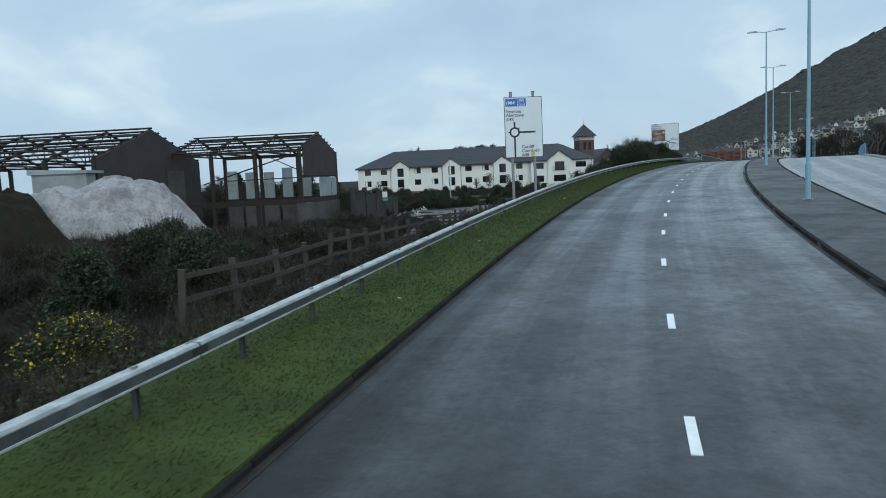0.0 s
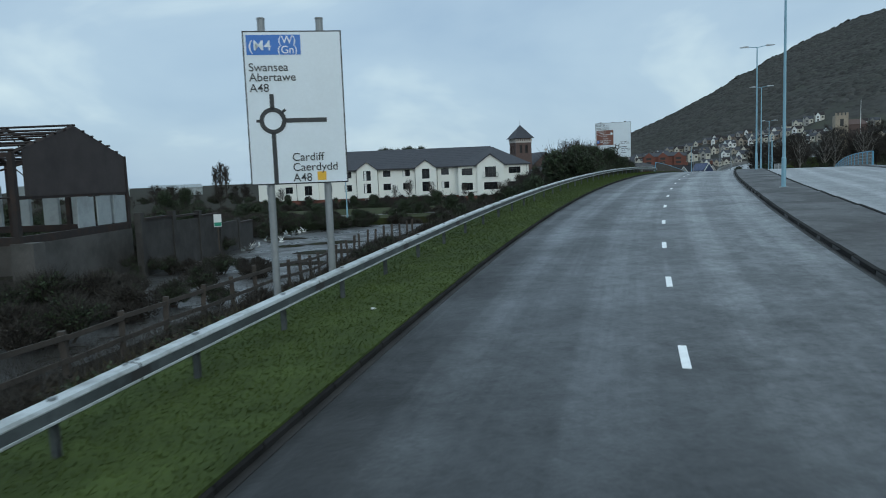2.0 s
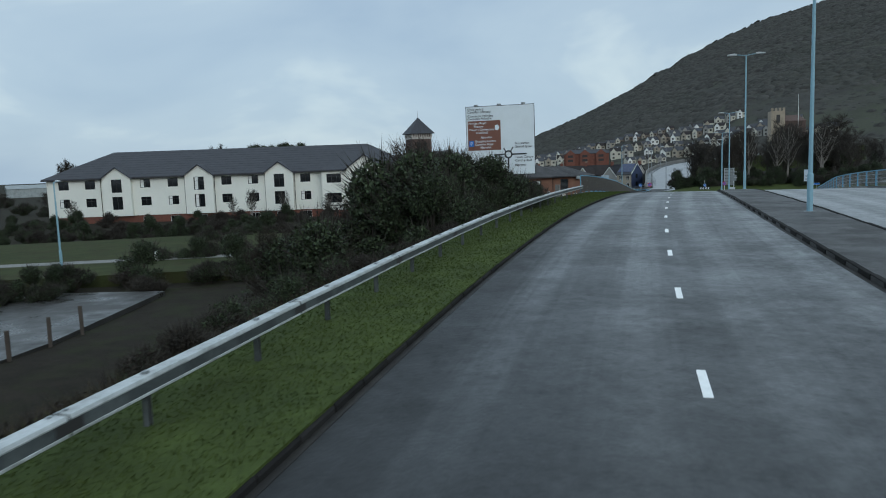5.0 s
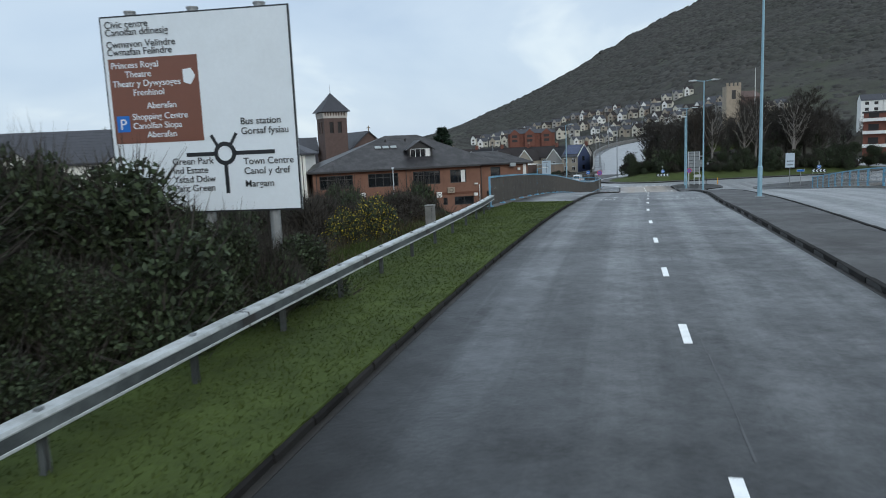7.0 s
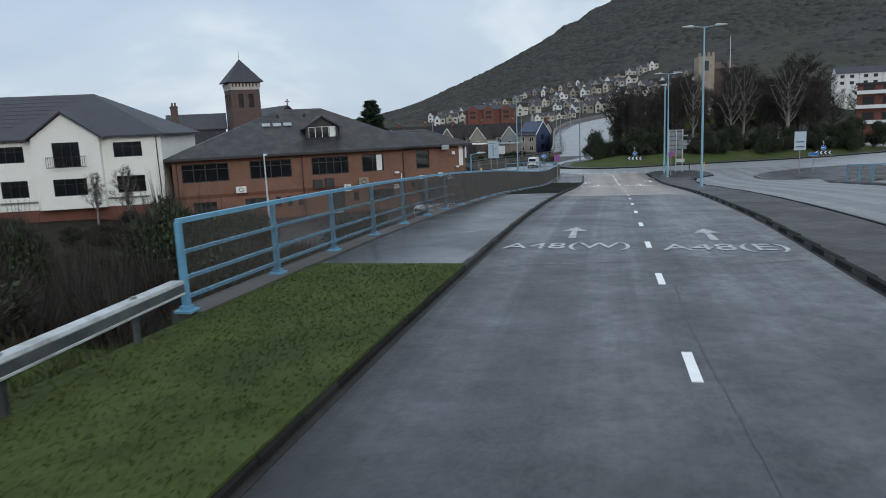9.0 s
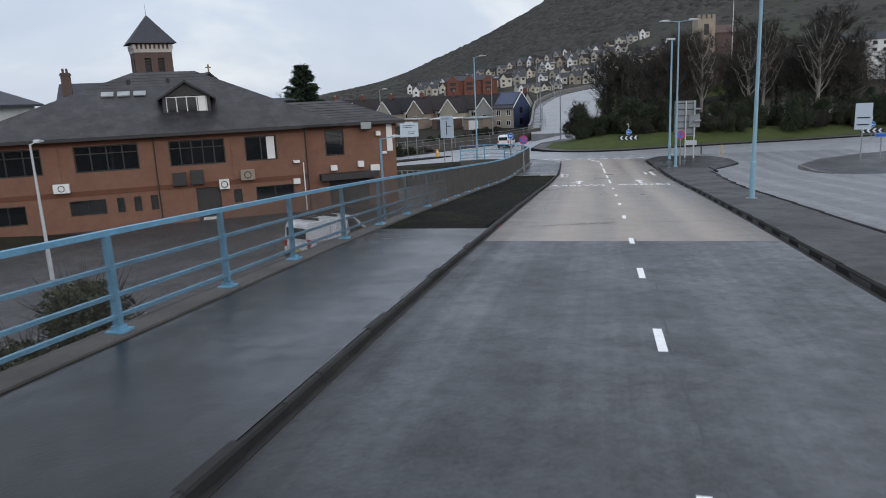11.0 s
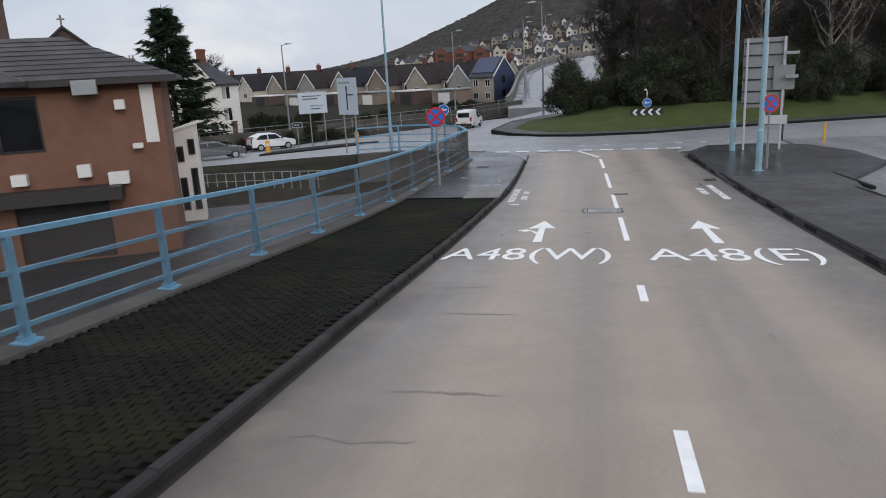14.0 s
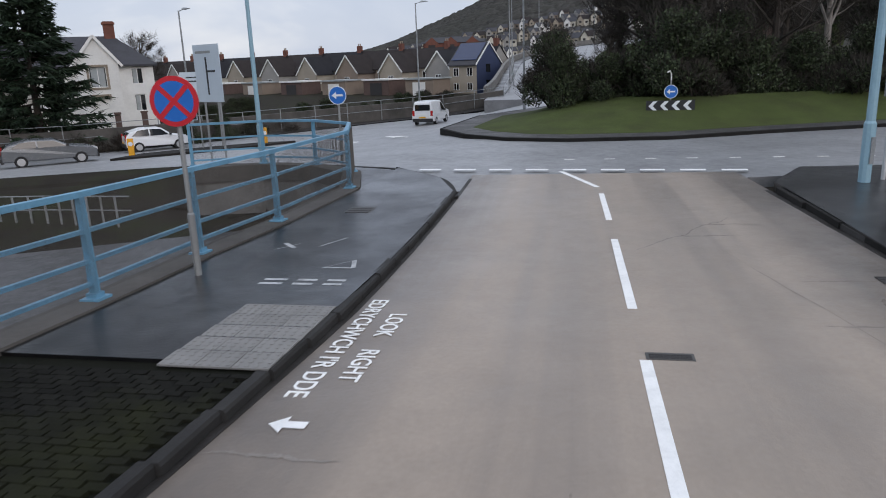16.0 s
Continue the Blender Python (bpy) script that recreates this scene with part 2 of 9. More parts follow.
SLATE = material("slate_roof", (0.052, 0.053, 0.061), 0.65, spec=0.25, vary=0.25, scale=1.5, stain=0.3, stain_colour=(0.035, 0.036, 0.04), bump=0.4, bump_scale=8, per_object=0.1)
WET_SLATE = material("wet_dark_slate", (0.030, 0.028, 0.030), 0.45, spec=0.25, vary=0.55, scale=0.8, stain=0.5, stain_colour=(0.085, 0.080, 0.080), stain_scale=0.2, bump=0.4, bump_scale=8, per_object=0.35)
BRICK = material("orange_brown_brick", (0.20, 0.102, 0.068), 0.9, vary=0.2, scale=2, stain=0.35, stain_colour=(0.13, 0.06, 0.04), stain_scale=0.15, bump=0.3, bump_scale=25)
BRICK_DARK = material("dark_brick_band", (0.13, 0.052, 0.030), 0.9, vary=0.2, scale=2, bump=0.2)
RED_BRICK = material("red_brick", (0.17, 0.065, 0.045), 0.9, vary=0.25, scale=2, stain=0.3, bump=0.3, bump_scale=25)
CORNICE = material("pale_tower_stone", (0.50, 0.46, 0.42), 0.9, vary=0.15, scale=1, stain=0.3, stain_colour=(0.25, 0.22, 0.2), bump=0.2)
DARK_BRICK = material("sooty_brick", (0.105, 0.070, 0.060), 0.9, vary=0.25, scale=2, bump=0.3, bump_scale=25)
FRAME = plain("dark_window_frame", (0.018, 0.016, 0.015), 0.45)
WHITE_FRAME = plain("white_frame", (0.75, 0.75, 0.73), 0.5)
FASCIA = plain("dark_fascia", (0.03, 0.028, 0.028), 0.6)
WHITE = plain("white_panel", (0.75, 0.75, 0.72), 0.5, stain=0.15, stain_colour=(0.4, 0.38, 0.33))
SIGN_WHITE = plain("sign_white", (0.72, 0.77, 0.80), 0.35, vary=0.05, stain=0.12, stain_colour=(0.50, 0.53, 0.52), stain_scale=0.3)
SIGN_PALE = plain("sign_pale_blue", (0.48, 0.56, 0.62), 0.4, vary=0.06)
SIGN_BACK = plain("sign_back_grey", (0.25, 0.27, 0.27), 0.5, stain=0.2)
SIGN_BLACK = plain("sign_black", (0.014, 0.017, 0.02), 0.45)
SIGN_BLUE = plain("sign_blue", (0.012, 0.14, 0.50), 0.35)
SIGN_RED = plain("sign_red", (0.55, 0.02, 0.03), 0.35)
SIGN_BROWN = plain("sign_brown", (0.175, 0.070, 0.045), 0.4)
SIGN_YELLOW = plain("sign_yellow", (0.75, 0.42, 0.02), 0.4)
POST_GREY = plain("post_grey", (0.27, 0.28, 0.28), 0.5, 0.3, vary=0.2)
RUST = material("rusted_steel", (0.030, 0.024, 0.022), 0.85, 0.2, vary=0.4, scale=2, stain=0.5, stain_colour=(0.07, 0.035, 0.02), stain_scale=0.4, bump=0.2)
RUST_SHEET = material("rusted_sheet", (0.052, 0.042, 0.040), 0.85, vary=0.3, scale=1, stain=0.5, stain_colour=(0.03, 0.024, 0.024), stain_scale=0.15, bump=0.2)
PALE_SHEET = material("pale_sheet", (0.33, 0.36, 0.36), 0.7, vary=0.2, scale=1, stain=0.4, stain_colour=(0.12, 0.12, 0.11), bump=0.1)
OLD_WALL = material("stained_wall", (0.095, 0.088, 0.08), 0.9, vary=0.35, scale=1, stain=0.6, stain_colour=(0.03, 0.03, 0.026), stain_scale=0.12, bump=0.4)
HEAP = material("pale_rubble", (0.33, 0.315, 0.315), 0.95, vary=0.6, scale=0.5, stain=0.8, stain_colour=(0.15, 0.14, 0.13), stain_scale=0.3, bump=0.8, bump_scale=6)
TIMBER = material("weathered_timber", (0.065, 0.052, 0.042), 0.9, vary=0.4, scale=3, stain=0.3, bump=0.4)
BARK = material("bark", (0.042, 0.035, 0.029), 0.95, vary=0.4, scale=3, bump=0.5)
BARK_PALE = material("pale_bark", (0.22, 0.20, 0.18), 0.9, vary=0.35, scale=3, bump=0.4)
TWIG = material("winter_twigs", (0.052, 0.047, 0.041), 0.95, vary=0.45, scale=0.6, island=0.7, spec=0.1, bump=0)
TWIG_RED = material("russet_twigs", (0.040, 0.034, 0.028), 0.95, vary=0.45, scale=0.6, island=0.7, spec=0.1, bump=0)
LEAF = material("dark_leaves", (0.035, 0.049, 0.023), 0.7, vary=0.55, scale=0.6, island=0.9, spec=0.3, bump=0)
LEAF_CON = material("conifer_needles", (0.022, 0.038, 0.022), 0.8, vary=0.5, scale=0.6, island=0.8, spec=0.2, bump=0)
GORSE = material("gorse_bloom", (0.42, 0.33, 0.03), 0.8, vary=0.5, scale=1, island=0.9, spec=0.2, bump=0)
STRAW = material("dry_grass", (0.066, 0.056, 0.034), 0.95, vary=0.45, scale=1, island=0.8, spec=0.1, bump=0)
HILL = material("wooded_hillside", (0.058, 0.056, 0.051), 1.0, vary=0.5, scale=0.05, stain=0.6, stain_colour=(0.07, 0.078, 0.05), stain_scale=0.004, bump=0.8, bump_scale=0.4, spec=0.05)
TYRE = plain("tyre_rubber", (0.015, 0.015, 0.016), 0.8)
YARD_WALL = material("black_stained_wall", (0.036, 0.033, 0.030), 0.9, vary=0.5, scale=1, stain=0.6, stain_colour=(0.07, 0.066, 0.06), stain_scale=0.2, bump=0.4)
CAR_WHITE = plain("white_car_paint", (0.72, 0.74, 0.75), 0.25, vary=0.03)
CAR_SILVER = plain("grey_car_paint", (0.13, 0.14, 0.15), 0.25, 0.4, vary=0.05)
PLASTIC = plain("black_plastic", (0.02, 0.02, 0.022), 0.5)
LIGHT_RED = plain("red_lamp", (0.4, 0.01, 0.01), 0.2)
STEEL = plain("grey_steel", (0.4, 0.41, 0.42), 0.4, 0.6)
AMBER = plain("amber_plastic", (0.75, 0.36, 0.02), 0.4)
STONE_PALE = material("buff_stone", (0.30, 0.25, 0.19), 0.9, vary=0.2, scale=1, stain=0.4, stain_colour=(0.15, 0.12, 0.09), bump=0.3, per_object=0.5)
BLUE_WALL = plain("navy_cladding", (0.03, 0.045, 0.10), 0.6, vary=0.15)
# same steel as RAIL_TOP: shade on the side faces put into the colour, with stains
RAIL_SIDE = material("shaded_grimy_rail_side", (0.062, 0.070, 0.072), 0.6, 0.2, vary=0.6, scale=2.5, stain=0.5, stain_colour=(0.18, 0.20, 0.20), stain_scale=0.35, bump=0.1)
CRACK = material("wet_crack", (0.205, 0.178, 0.153), 0.45, vary=0.4, scale=4, bump=0.3)
INFILL = material("grimy_wire", (0.12, 0.110, 0.100), 0.7, 0.2, vary=0.3, scale=2, bump=0.0)
TAR = material("worn_tar", (0.046, 0.046, 0.048), 0.45, vary=0.3, scale=3, bump=0.2)
MARK_DARK = material("sealed_crack", (0.06, 0.058, 0.055), 0.5, vary=0.3, scale=3, bump=0.2)

GLASS = bpy.data.materials.new("window_glass")
GLASS.use_nodes = True
_g = GLASS.node_tree.nodes["Principled BSDF"]
_g.inputs["Base Color"].default_value = (0.012, 0.014, 0.016, 1)
_g.inputs["Roughness"].default_value, _g.inputs["Specular IOR Level"].default_value = 0.05, 0.6
LAWN = material("rough_lawn", (0.042, 0.050, 0.020), 0.95, vary=0.5, scale=0.6, stain=0.6, stain_colour=(0.045, 0.036, 0.02), stain_scale=0.08, bump=0.6, bump_scale=12, spec=0.1)
TACTILE = material("pale_tactile_slab", (0.21, 0.205, 0.195), 0.7, vary=0.2, scale=2, stain=0.3, stain_colour=(0.12, 0.12, 0.11), bump=0.2, per_object=0.3)

# ---- mesh building ----
class Shape:
    """Vertices and faces gathered for one mesh."""

    def __init__(self):
        self.v, self.f = [], []

    def add(self, verts, faces, m=None):
        k = len(self.v)
        self.v.extend([tuple(m @ Vector(p)) for p in verts] if m is not None else [tuple(p) for p in verts])
        self.f.extend([tuple(k + i for i in face) for face in faces])
        return self

    def box(self, x0, y0, z0, x1, y1, z1, m=None):
        v = [(x0, y0, z0), (x1, y0, z0), (x1, y1, z0), (x0, y1, z0), (x0, y0, z1), (x1, y0, z1), (x1, y1, z1), (x0, y1, z1)]
        return self.add(v, [(3, 2, 1, 0), (4, 5, 6, 7), (0, 1, 5, 4), (1, 2, 6, 5), (2, 3, 7, 6), (3, 0, 4, 7)], m)

    def prism(self, outline, z0, z1, m=None):
        """An upright prism over a plan outline."""
        n = len(outline)
        v = [(x, y, z0) for x, y in outline] + [(x, y, z1) for x, y in outline]
        f = [tuple(range(n - 1, -1, -1)), tuple(range(n, 2 * n))] + [(i, (i + 1) % n, n + (i + 1) % n, n + i) for i in range(n)]
        return self.add(v, f, m)

    def slab(self, outline, y0, y1, m=None):
        """A prism whose outline stands in the x-z plane and runs from y0 to y1."""
        n = len(outline)
        v = [(x, y0, z) for x, z in outline] + [(x, y1, z) for x, z in outline]
        f = [tuple(range(n)), tuple(range(2 * n - 1, n - 1, -1))] + [((i + 1) % n, i, n + i, n + (i + 1) % n) for i in range(n)]
        return self.add(v, f, m)

    def tube(self, points, radii, sides=8):
        """A round tube along points, with a radius at each; capped."""
        points = [Vector(p) for p in points]
        if not hasattr(radii, "__len__"):
            radii = [radii] * len(points)
        rings, k = [], len(self.v)
        for i, p in enumerate(points):
            d = (points[min(i + 1, len(points) - 1)] - points[max(i - 1, 0)]).normalized()
            a = d.cross(Vector((0, 0, 1)) if abs(d.z) < 0.9 else Vector((1, 0, 0))).normalized()
            c = d.cross(a)
            rings.append([p + radii[i] * (math.cos(2 * math.pi * j / sides) * a + math.sin(2 * math.pi * j / sides) * c) for j in range(sides)])
        self.v.extend(tuple(q) for r in rings for q in r)
        for i in range(len(points) - 1):
            for j in range(sides):
                a, b = k + i * sides + j, k + i * sides + (j + 1) % sides
                self.f.append((a, b, b + sides, a + sides))
        self.f.append(tuple(k + j for j in range(sides - 1, -1, -1)))
        self.f.append(tuple(k + (len(points) - 1) * sides + j for j in range(sides)))
        return self

    def disc(self, r, y0, y1, sides=24, m=None, inner=0.0):
        """A round plate, or ring, that faces -y."""
        a = [2 * math.pi * i / sides for i in range(sides)]
        if not inner:
            return self.slab([(r * math.cos(t), r * math.sin(t)) for t in a], y0, y1, m)
        v = [(q * math.cos(t), y, q * math.sin(t)) for y in (y0, y1) for q in (r, inner) for t in a]
        n, f = sides, []
        for i in range(n):
            j = (i + 1) % n
            f += [(i, j, n + j, n + i), (2 * n + j, 2 * n + i, 3 * n + i, 3 * n + j), (j, i, 2 * n + i, 2 * n + j), (n + i, n + j, 3 * n + j, 3 * n + i)]
        return self.add(v, f, m)

    def mesh(self, name, mat=None, smooth=False):
        me = bpy.data.meshes.new(name)
        me.from_pydata(self.v, [], self.f)
        if mat:
            me.materials.append(mat)
        if smooth:
            me.polygons.foreach_set("use_smooth", [True] * len(me.polygons))
        me.update()
        return me


def thing(name, label, category, group="", kind="", m=None):
    """An empty at a thing's base, to carry its parts."""
    ob = new(name)
    if m is not None:
        ob.matrix_world = m
    return tagged(ob, label, category, group, kind)


def part(name, shape, mat, parent=None, label="", smooth=False, bevel=0.0):
    """One mesh object, under a thing or a part where a parent is given."""
    ob = new(name, shape.mesh(name, mat, smooth) if isinstance(shape, Shape) else shape)
    if parent is not None:
        ob.parent = parent
    if bevel:
        b = ob.modifiers.new("bevel", "BEVEL")
        b.width, b.segments, b.limit_method = bevel, 2, "ANGLE"
    return tagged(ob, label) if label else ob


def solo(name, shape, mat, label, category, group="", kind="", smooth=False, bevel=0.0, m=None):
    """A thing that is one mesh."""
    ob = part(name, shape, mat, None, "", smooth, bevel)
    if m is not None:
        ob.matrix_world = m
    return tagged(ob, label, category, group, kind)


def words(name, text, size, mat, parent, m, bold=0.0):
    """Lettering with the built-in font, as a thin mesh: x along the line, y up, flat in the plane of m."""
    c = bpy.data.curves.new(name, "FONT")
    c.body, c.size, c.extrude, c.offset = text, size, 0.003, bold
    tmp = bpy.data.objects.new(name, c)
    scene.collection.objects.link(tmp)
    me = bpy.data.meshes.new_from_object(tmp.evaluated_get(bpy.context.evaluated_depsgraph_get()))
    bpy.data.objects.remove(tmp)
    me.materials.clear()
    me.materials.append(mat)
    ob = new(name, me)
    ob.parent = parent
    ob.matrix_basis = m
    return ob


# ---- the line of the road: centre line between the two lanes ----
CX = (-2.908e-08, -7.198e-06, 1.0669e-03, 5.53063e-01, 41.2211)
CZ = (4.653e-12, 4.427e-10, -1.3171e-08, -5.7466e-06, -6.8682e-04, 1.09795e-02, 7.06265)


def line_x(v):
    w = min(max(v, -5.0), 182.0)
    return float(np.polyval(CX, w - 100) + (v - w) * np.polyval(np.polyder(CX), w - 100))


def line_z(v):
    w = min(max(v, 0.0), 178.0)
    return float(np.polyval(CZ, w - 90) + (0.022 * (v - w) if v < 0 else 0.0)) - (0.004 * min(v - w, 20) if v > 178 else 0)


def slope(v):
    w = min(max(v, -5.0), 182.0)
    return float(np.polyval(np.polyder(CX), w - 100))


def on(v, u, dz=0.0):
    """The point u metres to the right of the lane line at v, dz over the road."""
    s = slope(v)
    h = math.hypot(1, s)
    return Vector((line_x(v) + u / h, v - u * s / h, line_z(v) + dz))


def along(v, u, dz=0.0, turn=0.0):
    """A pose at a place by the road: x to the right, y ahead."""
    p = on(v, u, dz)
    return Matrix.Translation(p) @ Matrix.Rotation(-math.atan(slope(v)) + radians(turn), 4, "Z")


def lerp(v, *pairs):
    return float(np.interp(v, [p[0] for p in pairs], [p[1] for p in pairs]))


def left_kerb(v):
    return lerp(v, (40, -4.3), (65, -4.3), (90, -4.18), (104, -3.9), (119, -3.76), (143, -3.9), (150, -3.98), (159, -3.98), (169, -3.7), (173, -3.5), (180.5, -3.44))


def right_kerb(v):
    return lerp(v, (0, 4.15), (60, 4.1), (105, 3.4), (117, 3.25), (126, 3.55), (138, 3.6), (149, 3.78), (158, 3.98), (175, 4.05), (183, 3.75))


def median_right(v):
    return lerp(v, (0, 7.5), (40, 7.3), (70, 6.7), (105, 6.1), (145, 6.2), (160, 6.6), (172, 7.5), (180, 9.5))


def parapet_u(v):
    return lerp(v, (114.5, -7.3), (120, -7.3), (135, -7.35), (141, -7.5), (147, -7.65), (159, -7.72), (163, -7.5), (166, -7.25), (171, -7.0), (175.3, -6.86), (177.5, -6.56), (181, -6.23), (184, -6.0))


def strip(name, v0, v1, ul, ur, mat, step=2.0, dz=0.0, depth=0.25, kind="structure", label="", category="road", cols=4):
    """A slab of road between two lines given as functions of v."""
    n = max(1, int(math.ceil((v1 - v0) / step)))
    sh = Shape()
    for i in range(n + 1):
        v = v0 + (v1 - v0) * i / n
        a, b = (ul(v) if callable(ul) else ul), (ur(v) if callable(ur) else ur)
        for j in range(cols + 1):
            sh.v.append(tuple(on(v, a + (b - a) * j / cols, dz)))
    top = len(sh.v)
    sh.v += [(x, y, z - depth) for x, y, z in sh.v]
    w = cols + 1
    for i in range(n):
        for j in range(cols):
            k = i * w + j
            sh.f.append((k, k + 1, k + w + 1, k + w))
        for k, q in ((i * w, 1), (i * w + cols, -1)):
            face = (k, k + w, k + w + top, k + top)
            sh.f.append(face if q > 0 else face[::-1])
    sh.f.append(tuple(range(0, w)) [::-1] + tuple(top + j for j in range(w)))
    e = n * w
    sh.f.append(tuple(e + j for j in range(w)) + tuple(top + e + j for j in range(cols, -1, -1)))
    ob = solo(name, sh, mat, label, category, kind=kind)
    plan = [(a + (b - a) * j / cols, v0 + (v1 - v0) * i / n) for i in range(n + 1)
            for a, b in [((ul(v0 + (v1 - v0) * i / n) if callable(ul) else ul), (ur(v0 + (v1 - v0) * i / n) if callable(ur) else ur))] for j in range(cols + 1)]
    layer = ob.data.uv_layers.new(name="plan")
    for lp, uv in zip(ob.data.loops, layer.data):
        uv.uv = plan[lp.vertex_index % top]
    return ob

# ---- ground: one sheet to the horizon ----
def reach(az):
    """How far off the mountain's crest lies in a direction."""
    return lerp(az, (20, 1250), (26, 1350), (34, 2300), (60, 2500))


def hill(x, y):
    """The wooded mountain to the north-east."""
    dx, dy = x - 40, y - 90
    az, d = math.degrees(math.atan2(dx, dy)), math.hypot(dx, dy)
    if dy < -300:
        return 0.0
    crest = lerp(az, (6, 0), (9, 8), (12, 20), (15, 34), (17, 48), (18.5, 60), (20.5, 76), (22, 92), (24, 116), (25.5, 132), (28.3, 162), (31.6, 198), (35, 223), (38, 237), (46, 259), (60, 264), (90, 200), (130, 60), (160, 0))
    crest *= lerp(az, (12, 1.0), (17, 1.07), (30, 1.06), (60, 1.05))
    far = reach(az)
    t = min(max((d - 420) / (far - 420), 0.0), 1.0)
    fore = min(max((d - 300) / 300, 0.0), 1.0)
    crest = max(0.0, (crest - 8) * far / 1320 + 8) if crest > 8 else crest
    up = crest * (0.08 * fore + 0.92 * t ** 1.1) if d < far else crest * max(0.0, 1 - (d - far) / 2500)
    bumps = noise.noise(Vector((x, y, 0)) * 0.006) * 7
    return max(0.0, up + bumps * min(1.0, up / 20))


LAND = 1.75


def fall(x, y):
    """How far the far side of the roundabout lies below its near side."""
    s = -0.27 * (x - 83) + 0.96 * (y - 190)
    w = -0.835 * (x - 88) + 0.55 * (y - 192)
    k = min(1.0, max(0.0, (w + 1) / 8)) * lerp(x, (30, 0), (50, 1)) * lerp(y, (215, 1), (235, 0.7), (262, 0.6), (300, 0.3), (330, 0.0))
    return min(2.1, 0.06 * max(0.0, s)) * k


def land(x, y):
    return LAND + 0.35 * min(1.0, max(0.0, (y - 165) / 15)) + hill(x, y) - fall(x, y) + (0.25 * noise.noise(Vector((x, y, 3)) * 0.08) if y < 150 else 0.0)


def ground_z(v, u, x, y):
    base = land(x, y)
    if 114 < v < 194 and u < -5.5 and x > 5:
        base = lerp(v, (114, LAND), (128, 0.75), (190, 0.75), (194, 1.3)) if x > 38 else lerp(v, (114, LAND), (128, 1.5), (194, 2.0))
    if -40 < v < 200:
        s = slope(v)
        v = min(v + u * s / math.hypot(1, s), 186.0) if abs(u) < 60 else v
        top = line_z(v) - 0.34
        if v < 114:
            edge = lerp(v, (-40, -7.0), (90, -7.0), (100, -9.2), (113, -9.6))
            rise = min(1.0, max(0.0, (u - (edge - 10.0)) / 10.0)) if u < 0 else min(1.0, max(0.0, (26 - u) / 8))
        else:
            rise = (1.0 if u > parapet_u(v) - 0.2 else 0.0) if u < 0 else min(1.0, max(0.0, (26 - u) / 8))
        return base + (max(top, base - 0.6) - base) * (rise * rise * (3 - 2 * rise))
    return base


us = [-3800, -2200, -1400, -900, -600, -420, -300, -220, -160, -120, -95, -75, -60, -50, -42, -35, -29, -24, -20, -17, -15, -13.5, -12, -11, -10, -9.3, -8.9, -8.5, -8.1, -7.95, -7.8, -7.6, -7.3, -7, -6.4, -5,
      -2, 2, 6, 10, 14, 18, 20, 22, 24, 26, 30, 36, 44, 54, 66, 80, 96, 115, 135, 155, 175, 195, 215, 235, 255, 275, 295, 315, 335, 360, 390, 420, 460, 500, 550, 600, 660, 720, 780, 840, 900, 960, 1020, 1090, 1160, 1230, 1300, 1370, 1440, 1520, 1600, 1700, 1800, 2000, 2300, 2800, 3800]
vs = [-900, -600, -400, -250, -150, -100, -70, -50, -40] + list(range(-36, 112, 4)) + [112, 113.9, 114.1, 116, 118, 120] + list(range(122, 186, 3)) + [188, 192, 196] + list(range(200, 560, 10)) + \
     [580, 610, 640, 680, 720, 780, 840, 900, 960, 1020, 1090, 1160, 1230, 1300, 1370, 1450, 1530, 1610, 1700, 1790, 1880, 1970, 2060, 2150, 2300, 2600, 3200, 4300]
sh = Shape()
for v in vs:
    for u in us:
        x = line_x(v) + u * math.hypot(1, slope(v))
        sh.v.append((x, v, ground_z(v, u, x, v)))
for i in range(len(vs) - 1):
    for j in range(len(us) - 1):
        k = i * len(us) + j
        sh.f.append((k, k + 1, k + len(us) + 1, k + len(us)))
ground = solo("ground", sh, SOIL, "dark brown winter earth with scrub and rough grass", "ground", kind="structure", smooth=True)
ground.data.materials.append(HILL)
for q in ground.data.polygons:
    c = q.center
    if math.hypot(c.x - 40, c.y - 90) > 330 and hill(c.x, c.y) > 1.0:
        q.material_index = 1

# ---- carriageways ----
strip("road", -60, 105.92, left_kerb, right_kerb, ASPHALT, label="dark wet asphalt carriageway climbing to a bridge", cols=6)
strip("road_bridge", 105.92, 141.3, left_kerb, right_kerb, ASPHALT_BRIDGE, label="blue-grey wet asphalt over the bridge", cols=6)
strip("road_concrete", 141.3, 183.6, left_kerb, right_kerb, CONCRETE_ROAD, label="buff concrete carriageway running down to the roundabout", dz=0.002, cols=6)
strip("median", -60, 178, right_kerb, median_right, MEDIAN, dz=0.10, label="dark damp paved median between the carriageways", category="median")
strip("road_opposite", -60, 186, median_right, lambda v: median_right(v) + lerp(v, (100, 8.2), (160, 9.5), (180, 13)), ASPHALT_OLD, label="wet grey asphalt of the opposite carriageway", dz=0.0)
strip("verge", -60, 118.4, lambda v: lerp(v, (60, -7.5), (105, -7.3), (114.5, -7.1), (118.4, -7.1)), lambda v: left_kerb(v) - 0.035, GRASS, dz=0.132, label="earth under the grass verge", category="verge", cols=6)
strip("channel_left", -8, 183, lambda v: left_kerb(v) - 0.01, lambda v: left_kerb(v) + lerp(v, (0, 0.12), (110, 0.09), (140, 0.08), (183, 0.08)), GUTTER, dz=0.006, depth=0.02, label="dark dirty gutter along the kerb", category="gutter", cols=2)
